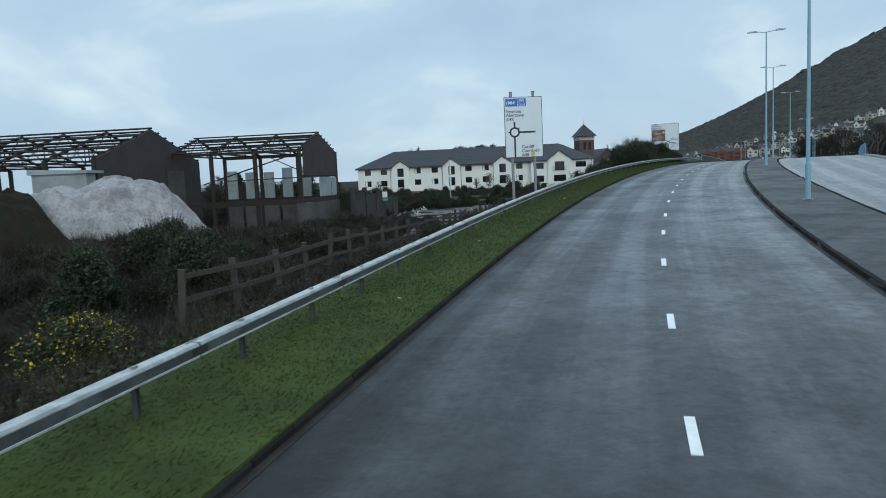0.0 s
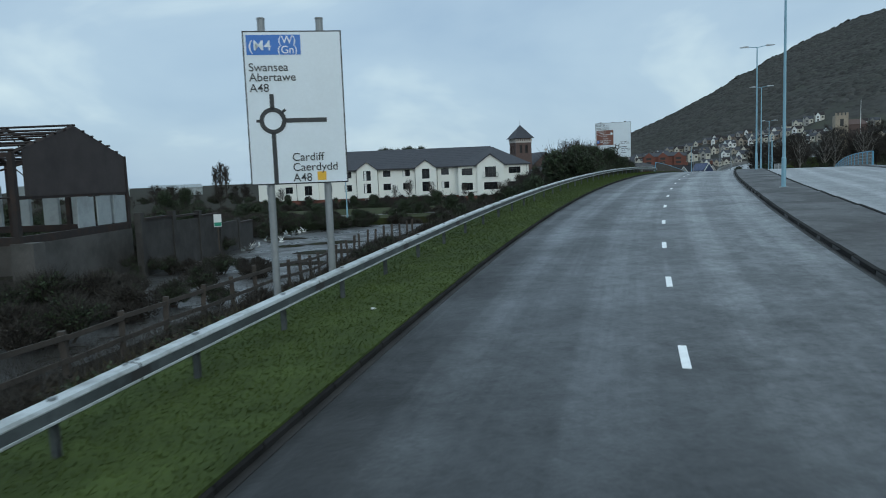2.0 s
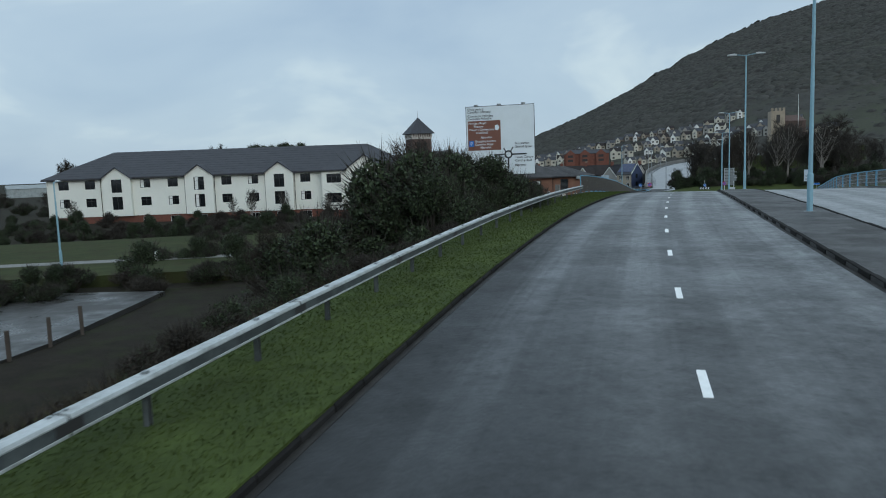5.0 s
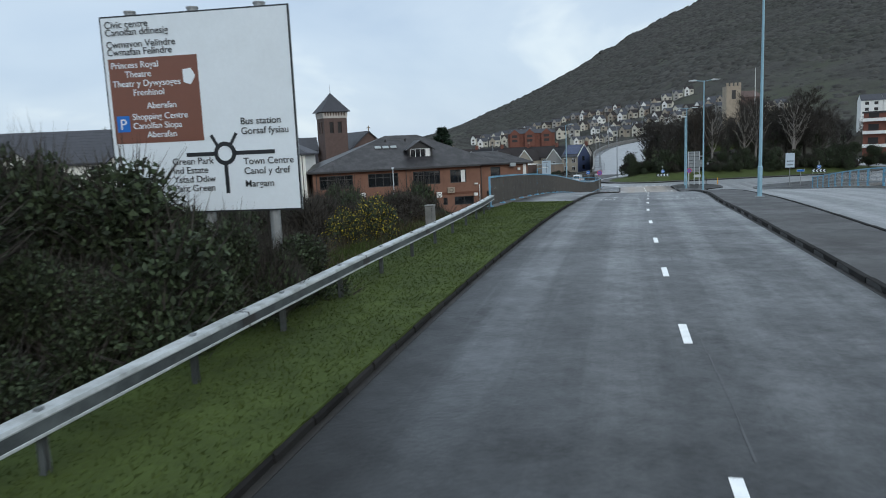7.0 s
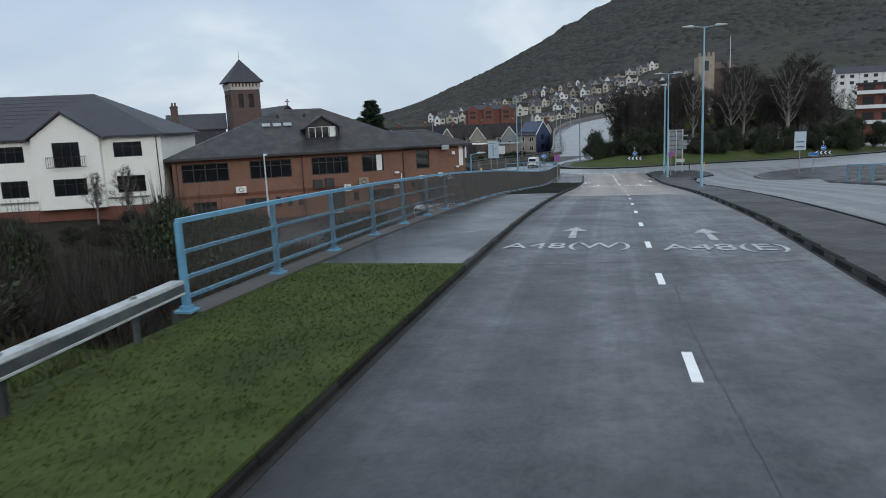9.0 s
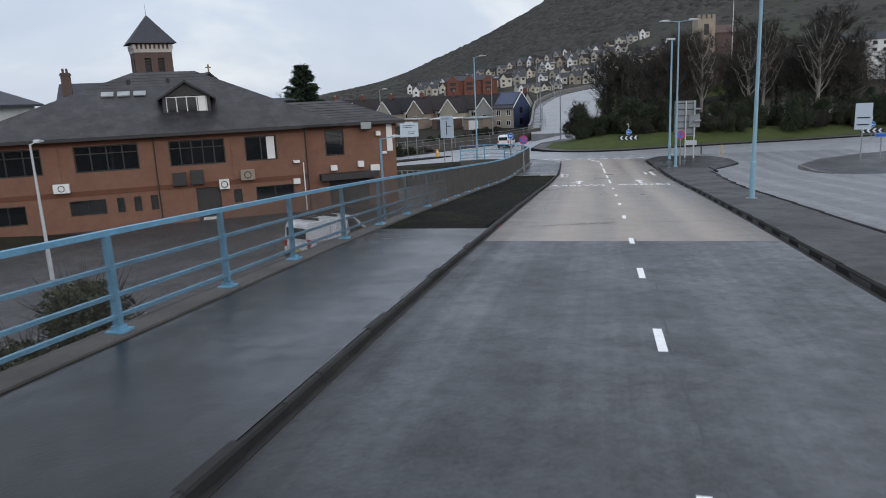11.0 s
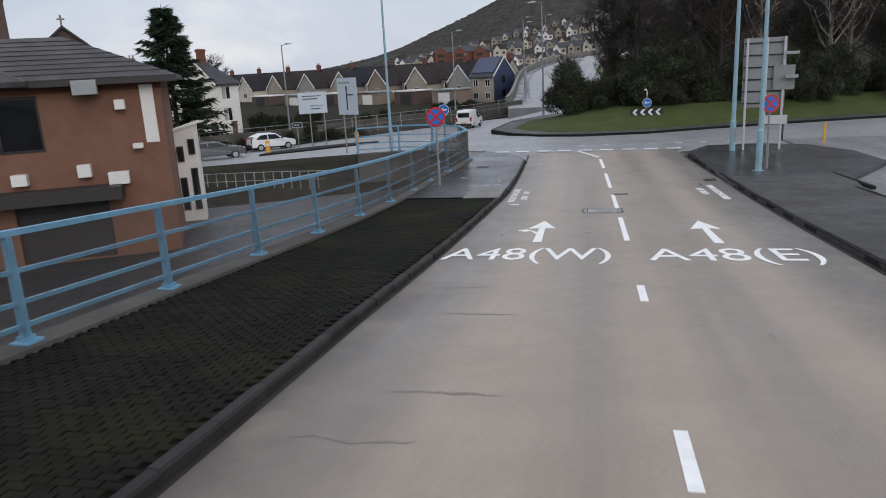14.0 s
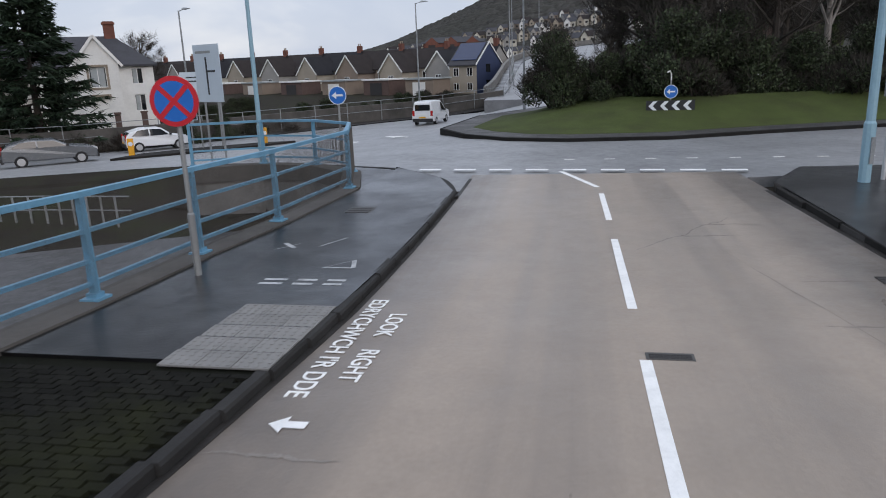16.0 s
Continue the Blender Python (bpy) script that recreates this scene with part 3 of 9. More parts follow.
strip("channel_right", -8, 181, lambda v: right_kerb(v) - lerp(v, (0, 0.15), (141, 0.10), (150, 0.12)), lambda v: right_kerb(v) + 0.01, GUTTER, dz=0.006, depth=0.02, label="dark dirty gutter along the median kerb", category="gutter", cols=2)
strip("footway", 118.4, 142.85, lambda v: parapet_u(v) + 0.22, lambda v: left_kerb(v) - 0.075, FOOTWAY, dz=0.13, label="wet dark asphalt footway beside the parapet", category="pavement")
strip("footway_end", 171.2, 184.5, lambda v: parapet_u(v) + 0.22, lambda v: lerp(v, (171, -3.69), (174, -3.57), (178, -3.52), (181, -3.53), (182.6, -4.2), (183.6, -5.0), (184.5, -5.9)), FOOTWAY, dz=0.13, label="wet dark asphalt footway by the crossing", category="pavement")

# ---- kerbs, markings ----
def stone_pose(v, u, dz):
    a, b = on(v - 0.3, u, dz), on(v + 0.3, u, dz)
    d = (b - a).normalized()
    r = d.cross(Vector((0, 0, 1))).normalized()
    return Matrix.Translation(on(v, u, dz)) @ Matrix((r, d, r.cross(d))).transposed().to_4x4()


def kerb_run(name, v0, v1, u_of, length, side, label, mat=KERB, sink=0.0):
    base = thing(name, label, "kerb", kind="structure")
    me = Shape().slab([(-0.07, -0.25), (0.07, -0.25), (0.07, 0.09), (0.05, 0.12), (-0.05, 0.125), (-0.07, 0.115)], -length / 2 + 0.006, length / 2 - 0.006).mesh("kerb_stone", mat)
    v = v0
    while v < v1:
        k = part("kerb_stone", me, mat, base)
        k.matrix_basis = stone_pose(v, u_of(v) + side * 0.07, random.uniform(-0.008, 0.008) - sink) @ pose(0, 0, 0, 0, random.uniform(-1, 1), random.uniform(-0.4, 0.4))
        v += length / math.hypot(1, slope(v))


def paint_quad(sh, v0, v1, u0, u1, dz=0.006):
    """A thin painted bar lying on the road."""
    top = [on(v0, u0, dz), on(v0, u1, dz), on(v1, u1, dz), on(v1, u0, dz)]
    sh.add([tuple(p) for p in top] + [(p.x, p.y, p.z - 0.012) for p in top], [(0, 1, 2, 3), (1, 0, 4, 5), (2, 1, 5, 6), (3, 2, 6, 7), (0, 3, 7, 4)])


def dv(v, metres):
    return metres / math.hypot(1, slope(v))


marks = thing("lane_line", "white broken lane line, slightly worn", "road marking", kind="structure")
DASH_ENDS = (-5.0, -0.5, 4.0, 8.6, 13.45, 19.3, 24.8, 29.7, 35.2, 40.1, 44.9, 50.0, 55.5, 60.8, 66.0, 71.3, 76.3, 81.2, 86.0, 90.9, 95.4, 99.8, 104.3, 108.8, 113.7, 118.1,
             121.9, 125.9, 129.9, 133.9, 137.9, 141.8, 147.0, 151.8, 156.5)
for v in DASH_ENDS:
    sh = Shape()
    c = lerp(v, (0, 0.12), (50, 0.10), (75, 0.0), (105, -0.04), (113, -0.08), (125, 0.0))
    paint_quad(sh, v - dv(v, 1.05), v, c - 0.06, c + 0.06)
    part("dash", sh, PAINT, marks)
for v0, v1 in ((160.4, 161.3), (164.95, 167.9), (169.4, 171.9), (173.4, 176.8), (178.2, 180.8)):
    sh = Shape()
    paint_quad(sh, v0, v1, -0.06, 0.06)
    part("dash", sh, PAINT, marks)
sh = Shape()
sh.add([tuple(on(181.6, -0.12, 0.008)), tuple(on(181.6, 0.02, 0.008)), tuple(on(184.0, -0.85, 0.008)), tuple(on(184.0, -1.0, 0.008))], [(0, 1, 2, 3)])
part("dash", sh, PAINT, marks)
give = thing("give_way_line", "white broken give way line at the roundabout", "road marking", kind="structure")
for i in range(9):
    sh = Shape()
    a, b = Vector((85.2, 187.0)), Vector((93.4, 181.7))
    p, q = a + (b - a) * (i / 9), a + (b - a) * ((i + 0.62) / 9)
    n = Vector((-(b - a).y, (b - a).x)).normalized() * 0.13
    z = line_z(182) + 0.012
    sh.add([(p.x - n.x, p.y - n.y, z), (q.x - n.x, q.y - n.y, z), (q.x + n.x, q.y + n.y, z), (p.x + n.x, p.y + n.y, z)], [(0, 1, 2, 3)])
    part("dash", sh, PAINT, give)


def road_words(text, v, u, width, height, name, label, paint=PAINT):
    """Elongated lettering painted on the carriageway."""
    base = thing(name, label, "road marking", kind="structure", m=along(v, u, 0.0))
    pitch = math.atan((line_z(v + 1) - line_z(v)) / math.hypot(1, slope(v)))
    ob = words("lettering", text, 1.0, paint, base, Matrix())
    xs = [p.co.x for p in ob.data.vertices]
    ys = [p.co.y for p in ob.data.vertices]
    ob.matrix_basis = Matrix.Translation((0, 0, 0.012)) @ Matrix.Rotation(pitch, 4, "X") @ Matrix.Diagonal((width / (max(xs) - min(xs)), height / (max(ys) - min(ys)), 1, 1)) @ Matrix.Translation((-min(xs), -min(ys), 0))


def road_arrow(v, u, length, name="lane_arrow", branch=False, paint=PAINT):
    sh = Shape()
    if branch:
        for o in ([(-0.09, 0.34), (-0.09, 0.44), (-0.26, 0.53), (-0.36, 0.53), (-0.36, 0.49), (-0.24, 0.48)], [(-0.34, 0.44), (-0.34, 0.58), (-0.60, 0.52)]):
            q = [on(v + dv(v, y * length), u + x, 0.009) for x, y in o]
            sh.add([tuple(p) for p in q], [tuple(range(len(q)))[::-1]])
    outline = [(-0.10, 0), (0.10, 0), (0.075, 0.62), (0.34, 0.60), (0, 1.0), (-0.34, 0.60), (-0.075, 0.62)]
    pts = [on(v + dv(v, y * length), u + x, 0.010) for x, y in outline]
    sh.add([tuple(p) for p in pts], [tuple(range(7))])
    solo(name, sh, paint, "white straight-ahead arrow painted on the road", "road marking", group="lane arrows", kind="structure")


road_words("A48(W)", 162.75, -3.75, 3.35, 1.6, "route_lettering", "white route lettering painted on the left lane")
road_words("A48(E)", 162.7, 0.3, 3.1, 1.6, "route_lettering", "white route lettering painted on the right lane")
road_arrow(164.8, -1.95, 3.1, branch=True)
road_arrow(164.6, 1.85, 3.1)
road_words("A48(W)", 120.6, -3.5, 3.05, 1.3, "route_lettering", "faded white route lettering painted on the left lane", PAINT_WORN)
road_words("A48(E)", 120.3, 0.25, 2.7, 1.3, "route_lettering", "faded white route lettering painted on the right lane", PAINT_WORN)
road_arrow(122.6, -1.9, 2.6, paint=PAINT_WORN)
road_arrow(122.0, 1.6, 2.6, paint=PAINT_WORN)
kerb_run("kerb_left", -8, 118.2, left_kerb, 0.915, -1, "dark stained stone kerb half hidden by the verge turf", sink=0.02)
kerb_run("kerb_footway", 118.6, 181, left_kerb, 0.915, -1, "worn grey stone kerb along the footway", KERB_GREY)
kerb_run("kerb_median", -8, 181, right_kerb, 1.83, 1, "dark stone kerb along the median")
kerb_run("kerb_far", -8, 176, median_right, 3.66, -1, "dark stone kerb on the far side of the median")

# ---- guard rail ----
rail = thing("guard_rail", "weathered galvanised steel box-beam guard rail on posts", "guard rail")


def rail_u(v):
    return lerp(v, (0, -6.42), (40, -6.17), (60, -6.12), (92, -6.05), (104, -6.15), (110, -6.6), (114.4, -7.15))


v, i = -10.0, 0
while v < 113.5:
    step = min(dv(v, 4.8), 114.3 - v)
    a, b = on(v, rail_u(v), 0.0), on(v + step, rail_u(v + step), 0.0)
    d = b - a
    L = d.length
    fr = Matrix.Translation(a + Vector((0, 0, lerp(v, (60, -0.02), (95, -0.01))))) @ Matrix((d.cross(Vector((0, 0, 1))).normalized(), d.normalized(), Vector((0, 0, 1)))).transposed().to_4x4()
    sh = Shape()
    prof = [(-0.10, 0.55), (-0.10, 0.73), (-0.085, 0.75), (0.085, 0.75), (0.10, 0.73), (0.10, 0.55), (0.075, 0.53), (0.075, 0.545), (0.088, 0.56), (0.088, 0.72), (-0.088, 0.72), (-0.088, 0.56), (-0.075, 0.545), (-0.075, 0.53)]
    sh.slab(prof, 0.02, L - 0.02, fr)
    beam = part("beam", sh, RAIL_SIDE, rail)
    # cap and lip take the pale RAIL_TOP: the light on them is in the colour
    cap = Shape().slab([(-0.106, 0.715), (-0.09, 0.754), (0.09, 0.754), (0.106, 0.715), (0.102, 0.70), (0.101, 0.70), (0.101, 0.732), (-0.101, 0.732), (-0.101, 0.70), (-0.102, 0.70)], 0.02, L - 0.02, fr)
    part("beam_top", cap, RAIL_TOP, beam, "worn top of the beam, coloured pale as if lit")
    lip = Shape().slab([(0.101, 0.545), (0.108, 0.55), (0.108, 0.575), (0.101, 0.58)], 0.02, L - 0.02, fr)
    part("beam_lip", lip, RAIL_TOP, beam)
    sp = Shape()
    sp.box(0.1005, -0.17, 0.585, 0.106, 0.17, 0.695, fr)
    part("splice", sp, FASCIA, beam, "bolted dark splice plate")
    for q in (-0.10, 0.0, 0.10):
        bt = Shape()
        bt.box(-0.05, q - 0.02, 0.757, -0.01, q + 0.02, 0.775, fr)
        part("bolt", bt, GALV, beam)
    for k in range(2):
        y = L * (0.25 + 0.5 * k)
        ps = Shape()
        ps.box(-0.055, y - 0.02, -0.45, -0.045, y + 0.05, 0.72, fr)
        ps.box(-0.055, y + 0.042, -0.45, 0.02, y + 0.05, 0.72, fr)
        ps.box(-0.055, y - 0.02, -0.45, 0.02, y - 0.012, 0.72, fr)
        part("post", ps, RAIL_SIDE, rail)
        cl = Shape()
        cl.box(-0.03, y - 0.03, 0.75, 0.03, y + 0.04, 0.785, fr)
        part("clip", cl, GALV, rail)
    v += step

# ---- blue parapet railing ----
parapet = thing("parapet_railing", "pale blue painted steel railing with four rails on a concrete edge", "railing")
POST_V = np.interp(np.arange(26), (0, 1, 9, 14, 18, 19, 22, 24, 25), (114.5, 117.2, 137.8, 152.4, 162.85, 165.3, 172.85, 177.5, 181.0))
PAR = [(float(v), parapet_u(float(v))) for v in POST_V]
PPTS = [on(v, u, 0.16) for v, u in PAR] + [Vector((83.1, 186.9, 2.62)), Vector((82.4, 189.3, 2.6)), Vector((80.9, 190.8, 2.58)), Vector((78.6, 191.3, 2.56))]


def ring(sh, a, b, w0, w1, z0, z1):
    """A beam of rectangular section from a to b, between two offsets and two heights."""
    d = (b - a)
    r = Vector((d.y, -d.x, 0)).normalized()
    v = [p + r * w + Vector((0, 0, z)) for p in (a, b) for w, z in ((w0, z0), (w1, z0), (w1, z1), (w0, z1))]
    sh.add([tuple(q) for q in v], [(0, 1, 2, 3), (7, 6, 5, 4), (0, 4, 5, 1), (1, 5, 6, 2), (2, 6, 7, 3), (3, 7, 4, 0)])


for i, p in enumerate(PPTS):
    d = (PPTS[min(i + 1, len(PPTS) - 1)] - PPTS[max(i - 1, 0)]).normalized()
    d = Vector((d.x, d.y, 0)).normalized()
    fr = Matrix.Translation(p) @ Matrix((Vector((d.y, -d.x, 0)), d, Vector((0, 0, 1)))).transposed().to_4x4()
    ps = Shape()
    ps.slab([(-0.055, 0.0), (0.055, 0.0), (0.04, 1.40), (-0.04, 1.40)], -0.05, 0.05, fr)
    post = part("post", ps, BLUE, parapet, bevel=0.01)
    bp = Shape()
    bp.box(-0.14, -0.14, 0.0, 0.14, 0.14, 0.035, fr)
    bp.box(-0.08, -0.08, 0.03, 0.08, 0.08, 0.10, fr)
    part("base_plate", bp, BLUE, post)
    if i + 1 < len(PPTS):
        q = PPTS[i + 1]
        for k, (z, h, w) in enumerate(((0.20, 0.055, 0.03), (0.50, 0.055, 0.03), (0.90, 0.055, 0.03), (1.37, 0.075, 0.05))):
            rs = Shape()
            ring(rs, p, q, -w, w, z, z + h)
            part("top_rail" if k == 3 else "rail", rs, BLUE, parapet)
        ms = Shape()
        n = int((q - p).length / 0.03)
        dr = (q - p).normalized()
        side = Vector((dr.y, -dr.x, 0)) * 0.075
        for j in range(1, n):
            c = p + (q - p) * (j / n) + side
            for w in (dr * 0.0013, Vector((dr.y, -dr.x, 0)) * 0.003):
                ms.add([tuple(c + w * k + Vector((0, 0, z))) for k, z in ((1, 0.1), (-1, 0.1), (-1, 1.36), (1, 1.36))], [(0, 1, 2, 3)])
        part("mesh_infill", ms, INFILL, parapet, "fine grey wire infill")
        if i < 40:
            cs = Shape()
            ring(cs, p, q, -0.28, 0.26, -0.5, 0.004)
            part("edge_beam", cs, OLD_WALL, parapet, "stained concrete edge beam")
wall = Shape()
for i in range(1, len(PPTS) - 1):
    a, b = PPTS[i], PPTS[i + 1]
    d = b - a
    r = Vector((d.y, -d.x, 0)).normalized()
    lo = 0.6
    v8 = [(p + r * w).to_2d().to_tuple() + (z,) for p in (a, b) for w, z in ((-0.2, lo), (0.1, lo), (0.1, p.z - 0.4), (-0.2, p.z - 0.4))]
    wall.add(v8, [(0, 1, 2, 3), (7, 6, 5, 4), (0, 4, 5, 1), (1, 5, 6, 2), (2, 6, 7, 3), (3, 7, 4, 0)])
solo("wall_retaining", wall, CONC, "stained concrete retaining wall under the road", "wall", kind="structure")

# ---- setts ----
setts_base = strip("setts_bed", 142.85, 171.2, lambda v: parapet_u(v) + 0.22, lambda v: left_kerb(v) - 0.14, SETT_BED, dz=0.085, label="mortar bed under the setts", category="pavement")
sh = Shape()
w, l = 0.104, 0.052
SETT_V = [(-w, -l, -0.05), (w, -l, -0.05), (w, l, -0.05), (-w, l, -0.05), (-w * .93, -l * .9, 0.004), (w * .93, -l * .9, 0.004), (w * .93, l * .9, 0.004), (-w * .93, l * .9, 0.004)]
SETT_F = [(4, 5, 6, 7), (0, 1, 5, 4), (1, 2, 6, 5), (2, 3, 7, 6), (3, 0, 4, 7)]
sett_mesh = Shape().add(SETT_V, SETT_F).mesh("sett", SETT)
v, row, single = 142.95, 0, 0
while v < 171.0:
    u, end = parapet_u(v) + 0.28 + (0.11 if row % 2 else 0.0), left_kerb(v) - 0.18
    while u < end - 0.1:
        p = on(v, u + 0.10, random.uniform(0.108, 0.120))
        m = Matrix.Translation(p) @ Matrix.Rotation(-math.atan(slope(v)) + random.uniform(-0.05, 0.05), 4, "Z") @ Matrix.Rotation(random.uniform(-0.06, 0.06), 4, "X")
        if single < 300:
            part("sett", sett_mesh, SETT, setts_base).matrix_basis = m
            single += 1
        else:
            sh.add(SETT_V, SETT_F, m)
        u += 0.215
    v += dv(v, 0.11)
    row += 1
tagged(part("setts", sh, SETT, setts_base, "dark mossy stone setts"), kind="stuff")


# ---- street lamps in the median ----
def street_lamp(m, height=10.3, arms=2, label="", blue=LAMP_BLUE):
    t = thing("street_lamp", label or "tall pale blue steel street lamp with two short arms", "street lamp", group="street lamps", m=m)
    part("column", Shape().tube([(0, 0, 0), (0, 0, 1.5), (0, 0, 1.55), (0, 0, height)], [0.115, 0.115, 0.085, 0.05], 10), blue, t, smooth=False)
    part("flange", Shape().box(-0.2, -0.2, -0.03, 0.2, 0.2, 0.03), GALV, t)
    for s in (-1, 1) if arms == 2 else (1,):
        arm = part("arm", Shape().tube([(0, 0, height - 0.05), (s * 0.55, 0, height + 0.03), (s * 0.75, 0, height + 0.05)], 0.03, 6), blue, t)
        part("lantern", Shape().slab([(s * 0.7, height), (s * 1.45, height + 0.03), (s * 1.45, height + 0.09), (s * 0.9, height + 0.16), (s * 0.7, height + 0.12)], -0.13, 0.13), LAMP_HEAD, arm, bevel=0.02)
    return t


for v, u in ((3.0, 5.9), (32.8, 5.8), (62.8, 5.65), (90.6, 5.45), (119.4, 5.4), (152.1, 5.3), (175.8, 5.5)):
    street_lamp(along(v, u, 0.10), 10.95)

# ---- direction signs ----
def sign_line(shape, pts, w, y0, y1):
    """A stroke of width w through points on the sign's face."""
    for (x0, z0), (x1, z1) in zip(pts, pts[1:]):
        d = Vector((x1 - x0, z1 - z0)).normalized() * w / 2
        n = Vector((-d.y, d.x))
        shape.slab([(x0 - n.x, z0 - n.y), (x1 - n.x, z1 - n.y), (x1 + n.x, z1 + n.y), (x0 + n.x, z0 + n.y)][::1], y0, y1)


FLAT = Matrix.Rotation(radians(90), 4, "X")


def sign_text(parent, text, x, z, size, mat):
    return words("lettering", text, size, mat, parent, Matrix.Translation((x, -0.042, z)) @ FLAT, 0.0008)


def big_sign(name, label, m, w, h, posts, post_r, foot, top):
    """A flat white sign with a dark edge on round posts; x from its left edge, z from its foot."""
    t = thing(name, label, "road sign", m=m)
    panel = part("panel", Shape().box(0, -0.02, 0, w, 0.02, h), SIGN_BACK, t)
    part("edge", Shape().slab([(0.0, 0.0), (w, 0.0), (w, h), (0.0, h)], -0.026, -0.02), SIGN_BLACK, panel)
    part("face", Shape().slab([(0.03, 0.03), (w - 0.03, 0.03), (w - 0.03, h - 0.03), (0.03, h - 0.03)], -0.032, -0.027), SIGN_WHITE, panel)
    for k in range(1, 4):
        part("stiffener", Shape().box(0.1, 0.02, h * k / 4, w - 0.1, 0.06, h * k / 4 + 0.06), GALV, panel)
    for x in posts:
        p = part("post", Shape().tube([(x, 0.12, foot), (x, 0.12, h + top)], post_r, 12), POST_GREY, t)
        part("cap", Shape().tube([(x, 0.12, h + top), (x, 0.12, h + top + 0.03)], post_r * 1.12, 12), POST_GREY, p)
    return t


s1 = big_sign("direction_sign", "tall white roundabout direction sign with blue panel on two posts", pose(4.16, 41.95, 7.66, 0, 0, 4.3), 2.2, 3.45, (0.42, 1.72), 0.085, -5.2, 0.28)
part("motorway_panel", Shape().slab([(0.08, 2.92), (1.28, 2.92), (1.28, 3.36), (0.08, 3.36)], -0.038, -0.033), SIGN_BLUE, s1, "blue motorway panel")
for txt, x, z, sz in (("(M4", 0.12, 3.02, 0.32), ("(W)", 0.78, 3.17, 0.24), ("(Gn)", 0.76, 2.95, 0.24)):
    sign_text(s1, txt, x, z, sz, SIGN_WHITE)
for txt, x, z in (("Swansea", 0.10, 2.56), ("Abertawe", 0.10, 2.34), ("A48", 0.10, 2.10), ("Cardiff", 0.95, 0.53), ("Caerdydd", 0.95, 0.30), ("A48", 0.95, 0.06)):
    sign_text(s1, txt, x, z, 0.26, SIGN_BLACK)
dg = Shape()
dg.disc(0.30, -0.040, -0.034, 28, Matrix.Translation((0.57, 0, 1.45)), inner=0.20)
sign_line(dg, [(0.57, 0.03), (0.57, 1.2)], 0.10, -0.040, -0.034)
sign_line(dg, [(0.57, 1.7), (0.57, 2.05)], 0.10, -0.040, -0.034)
sign_line(dg, [(0.82, 1.45), (1.78, 1.45)], 0.10, -0.040, -0.034)
sign_line(dg, [(0.20, 1.45), (0.32, 1.45)], 0.06, -0.040, -0.034)
sign_line(dg, [(0.76, 1.62), (0.86, 1.70)], 0.06, -0.040, -0.034)
part("diagram", dg, SIGN_BLACK, s1, "black roundabout diagram")
part("route_patch", Shape().slab([(1.50, 0.07), (1.70, 0.07), (1.70, 0.27), (1.50, 0.27)], -0.040, -0.034), SIGN_YELLOW, s1, "small yellow square")

s2 = big_sign("direction_sign", "large square white roundabout sign with brown tourist panel beside bushes", pose(29.86, 100.92, 8.93, 0, 0, -22.5), 3.70, 3.72, (0.55, 1.8, 3.1), 0.10, -5.0, 0.06)
part("tourist_panel", Shape().slab([(0.10, 1.36), (1.88, 1.36), (1.88, 2.94), (0.10, 2.94)], -0.038, -0.033), SIGN_BROWN, s2, "brown tourist panel")
for txt, x, z in (("Civic centre", 0.10, 3.50), ("Canolfan ddinesig", 0.10, 3.36), ("Cwmavon Velindre", 0.10, 3.14), ("Cwmafan Felindre", 0.10, 3.00), ("Bus station", 2.62, 1.62), ("Gorsaf fysiau", 2.62, 1.44),
                  ("Green Park", 1.20, 0.92), ("Ind Estate", 1.20, 0.75), ("Ystad Ddiw", 1.20, 0.58), ("Parc Green", 1.20, 0.41), ("Town Centre", 2.62, 0.88), ("Canol y dref", 2.62, 0.70), ("Margam", 2.62, 0.46)):
    sign_text(s2, txt, x, z, 0.178, SIGN_BLACK)
for txt, x, z in (("Princess Royal", 0.15, 2.76), ("Theatre", 0.42, 2.59), ("Theatr y Dywysoges", 0.15, 2.42), ("Frenhinol", 0.55, 2.25), ("Aberafan", 0.80, 2.0), ("Shopping Centre", 0.48, 1.80), ("Canolfan Siopa", 0.48, 1.63), ("Aberafan", 0.75, 1.46)):
    sign_text(s2, txt, x, z, 0.165, SIGN_WHITE)
part("parking_patch", Shape().slab([(0.16, 1.58), (0.42, 1.58), (0.42, 1.88), (0.16, 1.88)], -0.044, -0.039), SIGN_BLUE, s2, "small blue parking square")
words("lettering", "P", 0.28, SIGN_WHITE, s2, Matrix.Translation((0.22, -0.048, 1.63)) @ FLAT)
part("theatre_mark", Shape().slab([(1.58, 2.45), (1.72, 2.40), (1.82, 2.56), (1.74, 2.70), (1.58, 2.68)], -0.044, -0.039), SIGN_WHITE, s2, "small white theatre symbol")
dg = Shape()
dg.disc(0.22, -0.040, -0.034, 28, Matrix.Translation((2.27, 0, 1.10)), inner=0.14)
for a, b, w in (((2.27, 0.35), (2.27, 0.90), 0.075), ((1.50, 1.10), (2.08, 1.10), 0.075), ((2.46, 1.10), (3.25, 1.10), 0.075), ((2.13, 1.25), (2.02, 1.45), 0.06), ((2.40, 1.27), (2.52, 1.47), 0.06)):
    sign_line(dg, [a, b], w, -0.040, -0.034)
part("diagram", dg, SIGN_BLACK, s2, "black roundabout diagram")

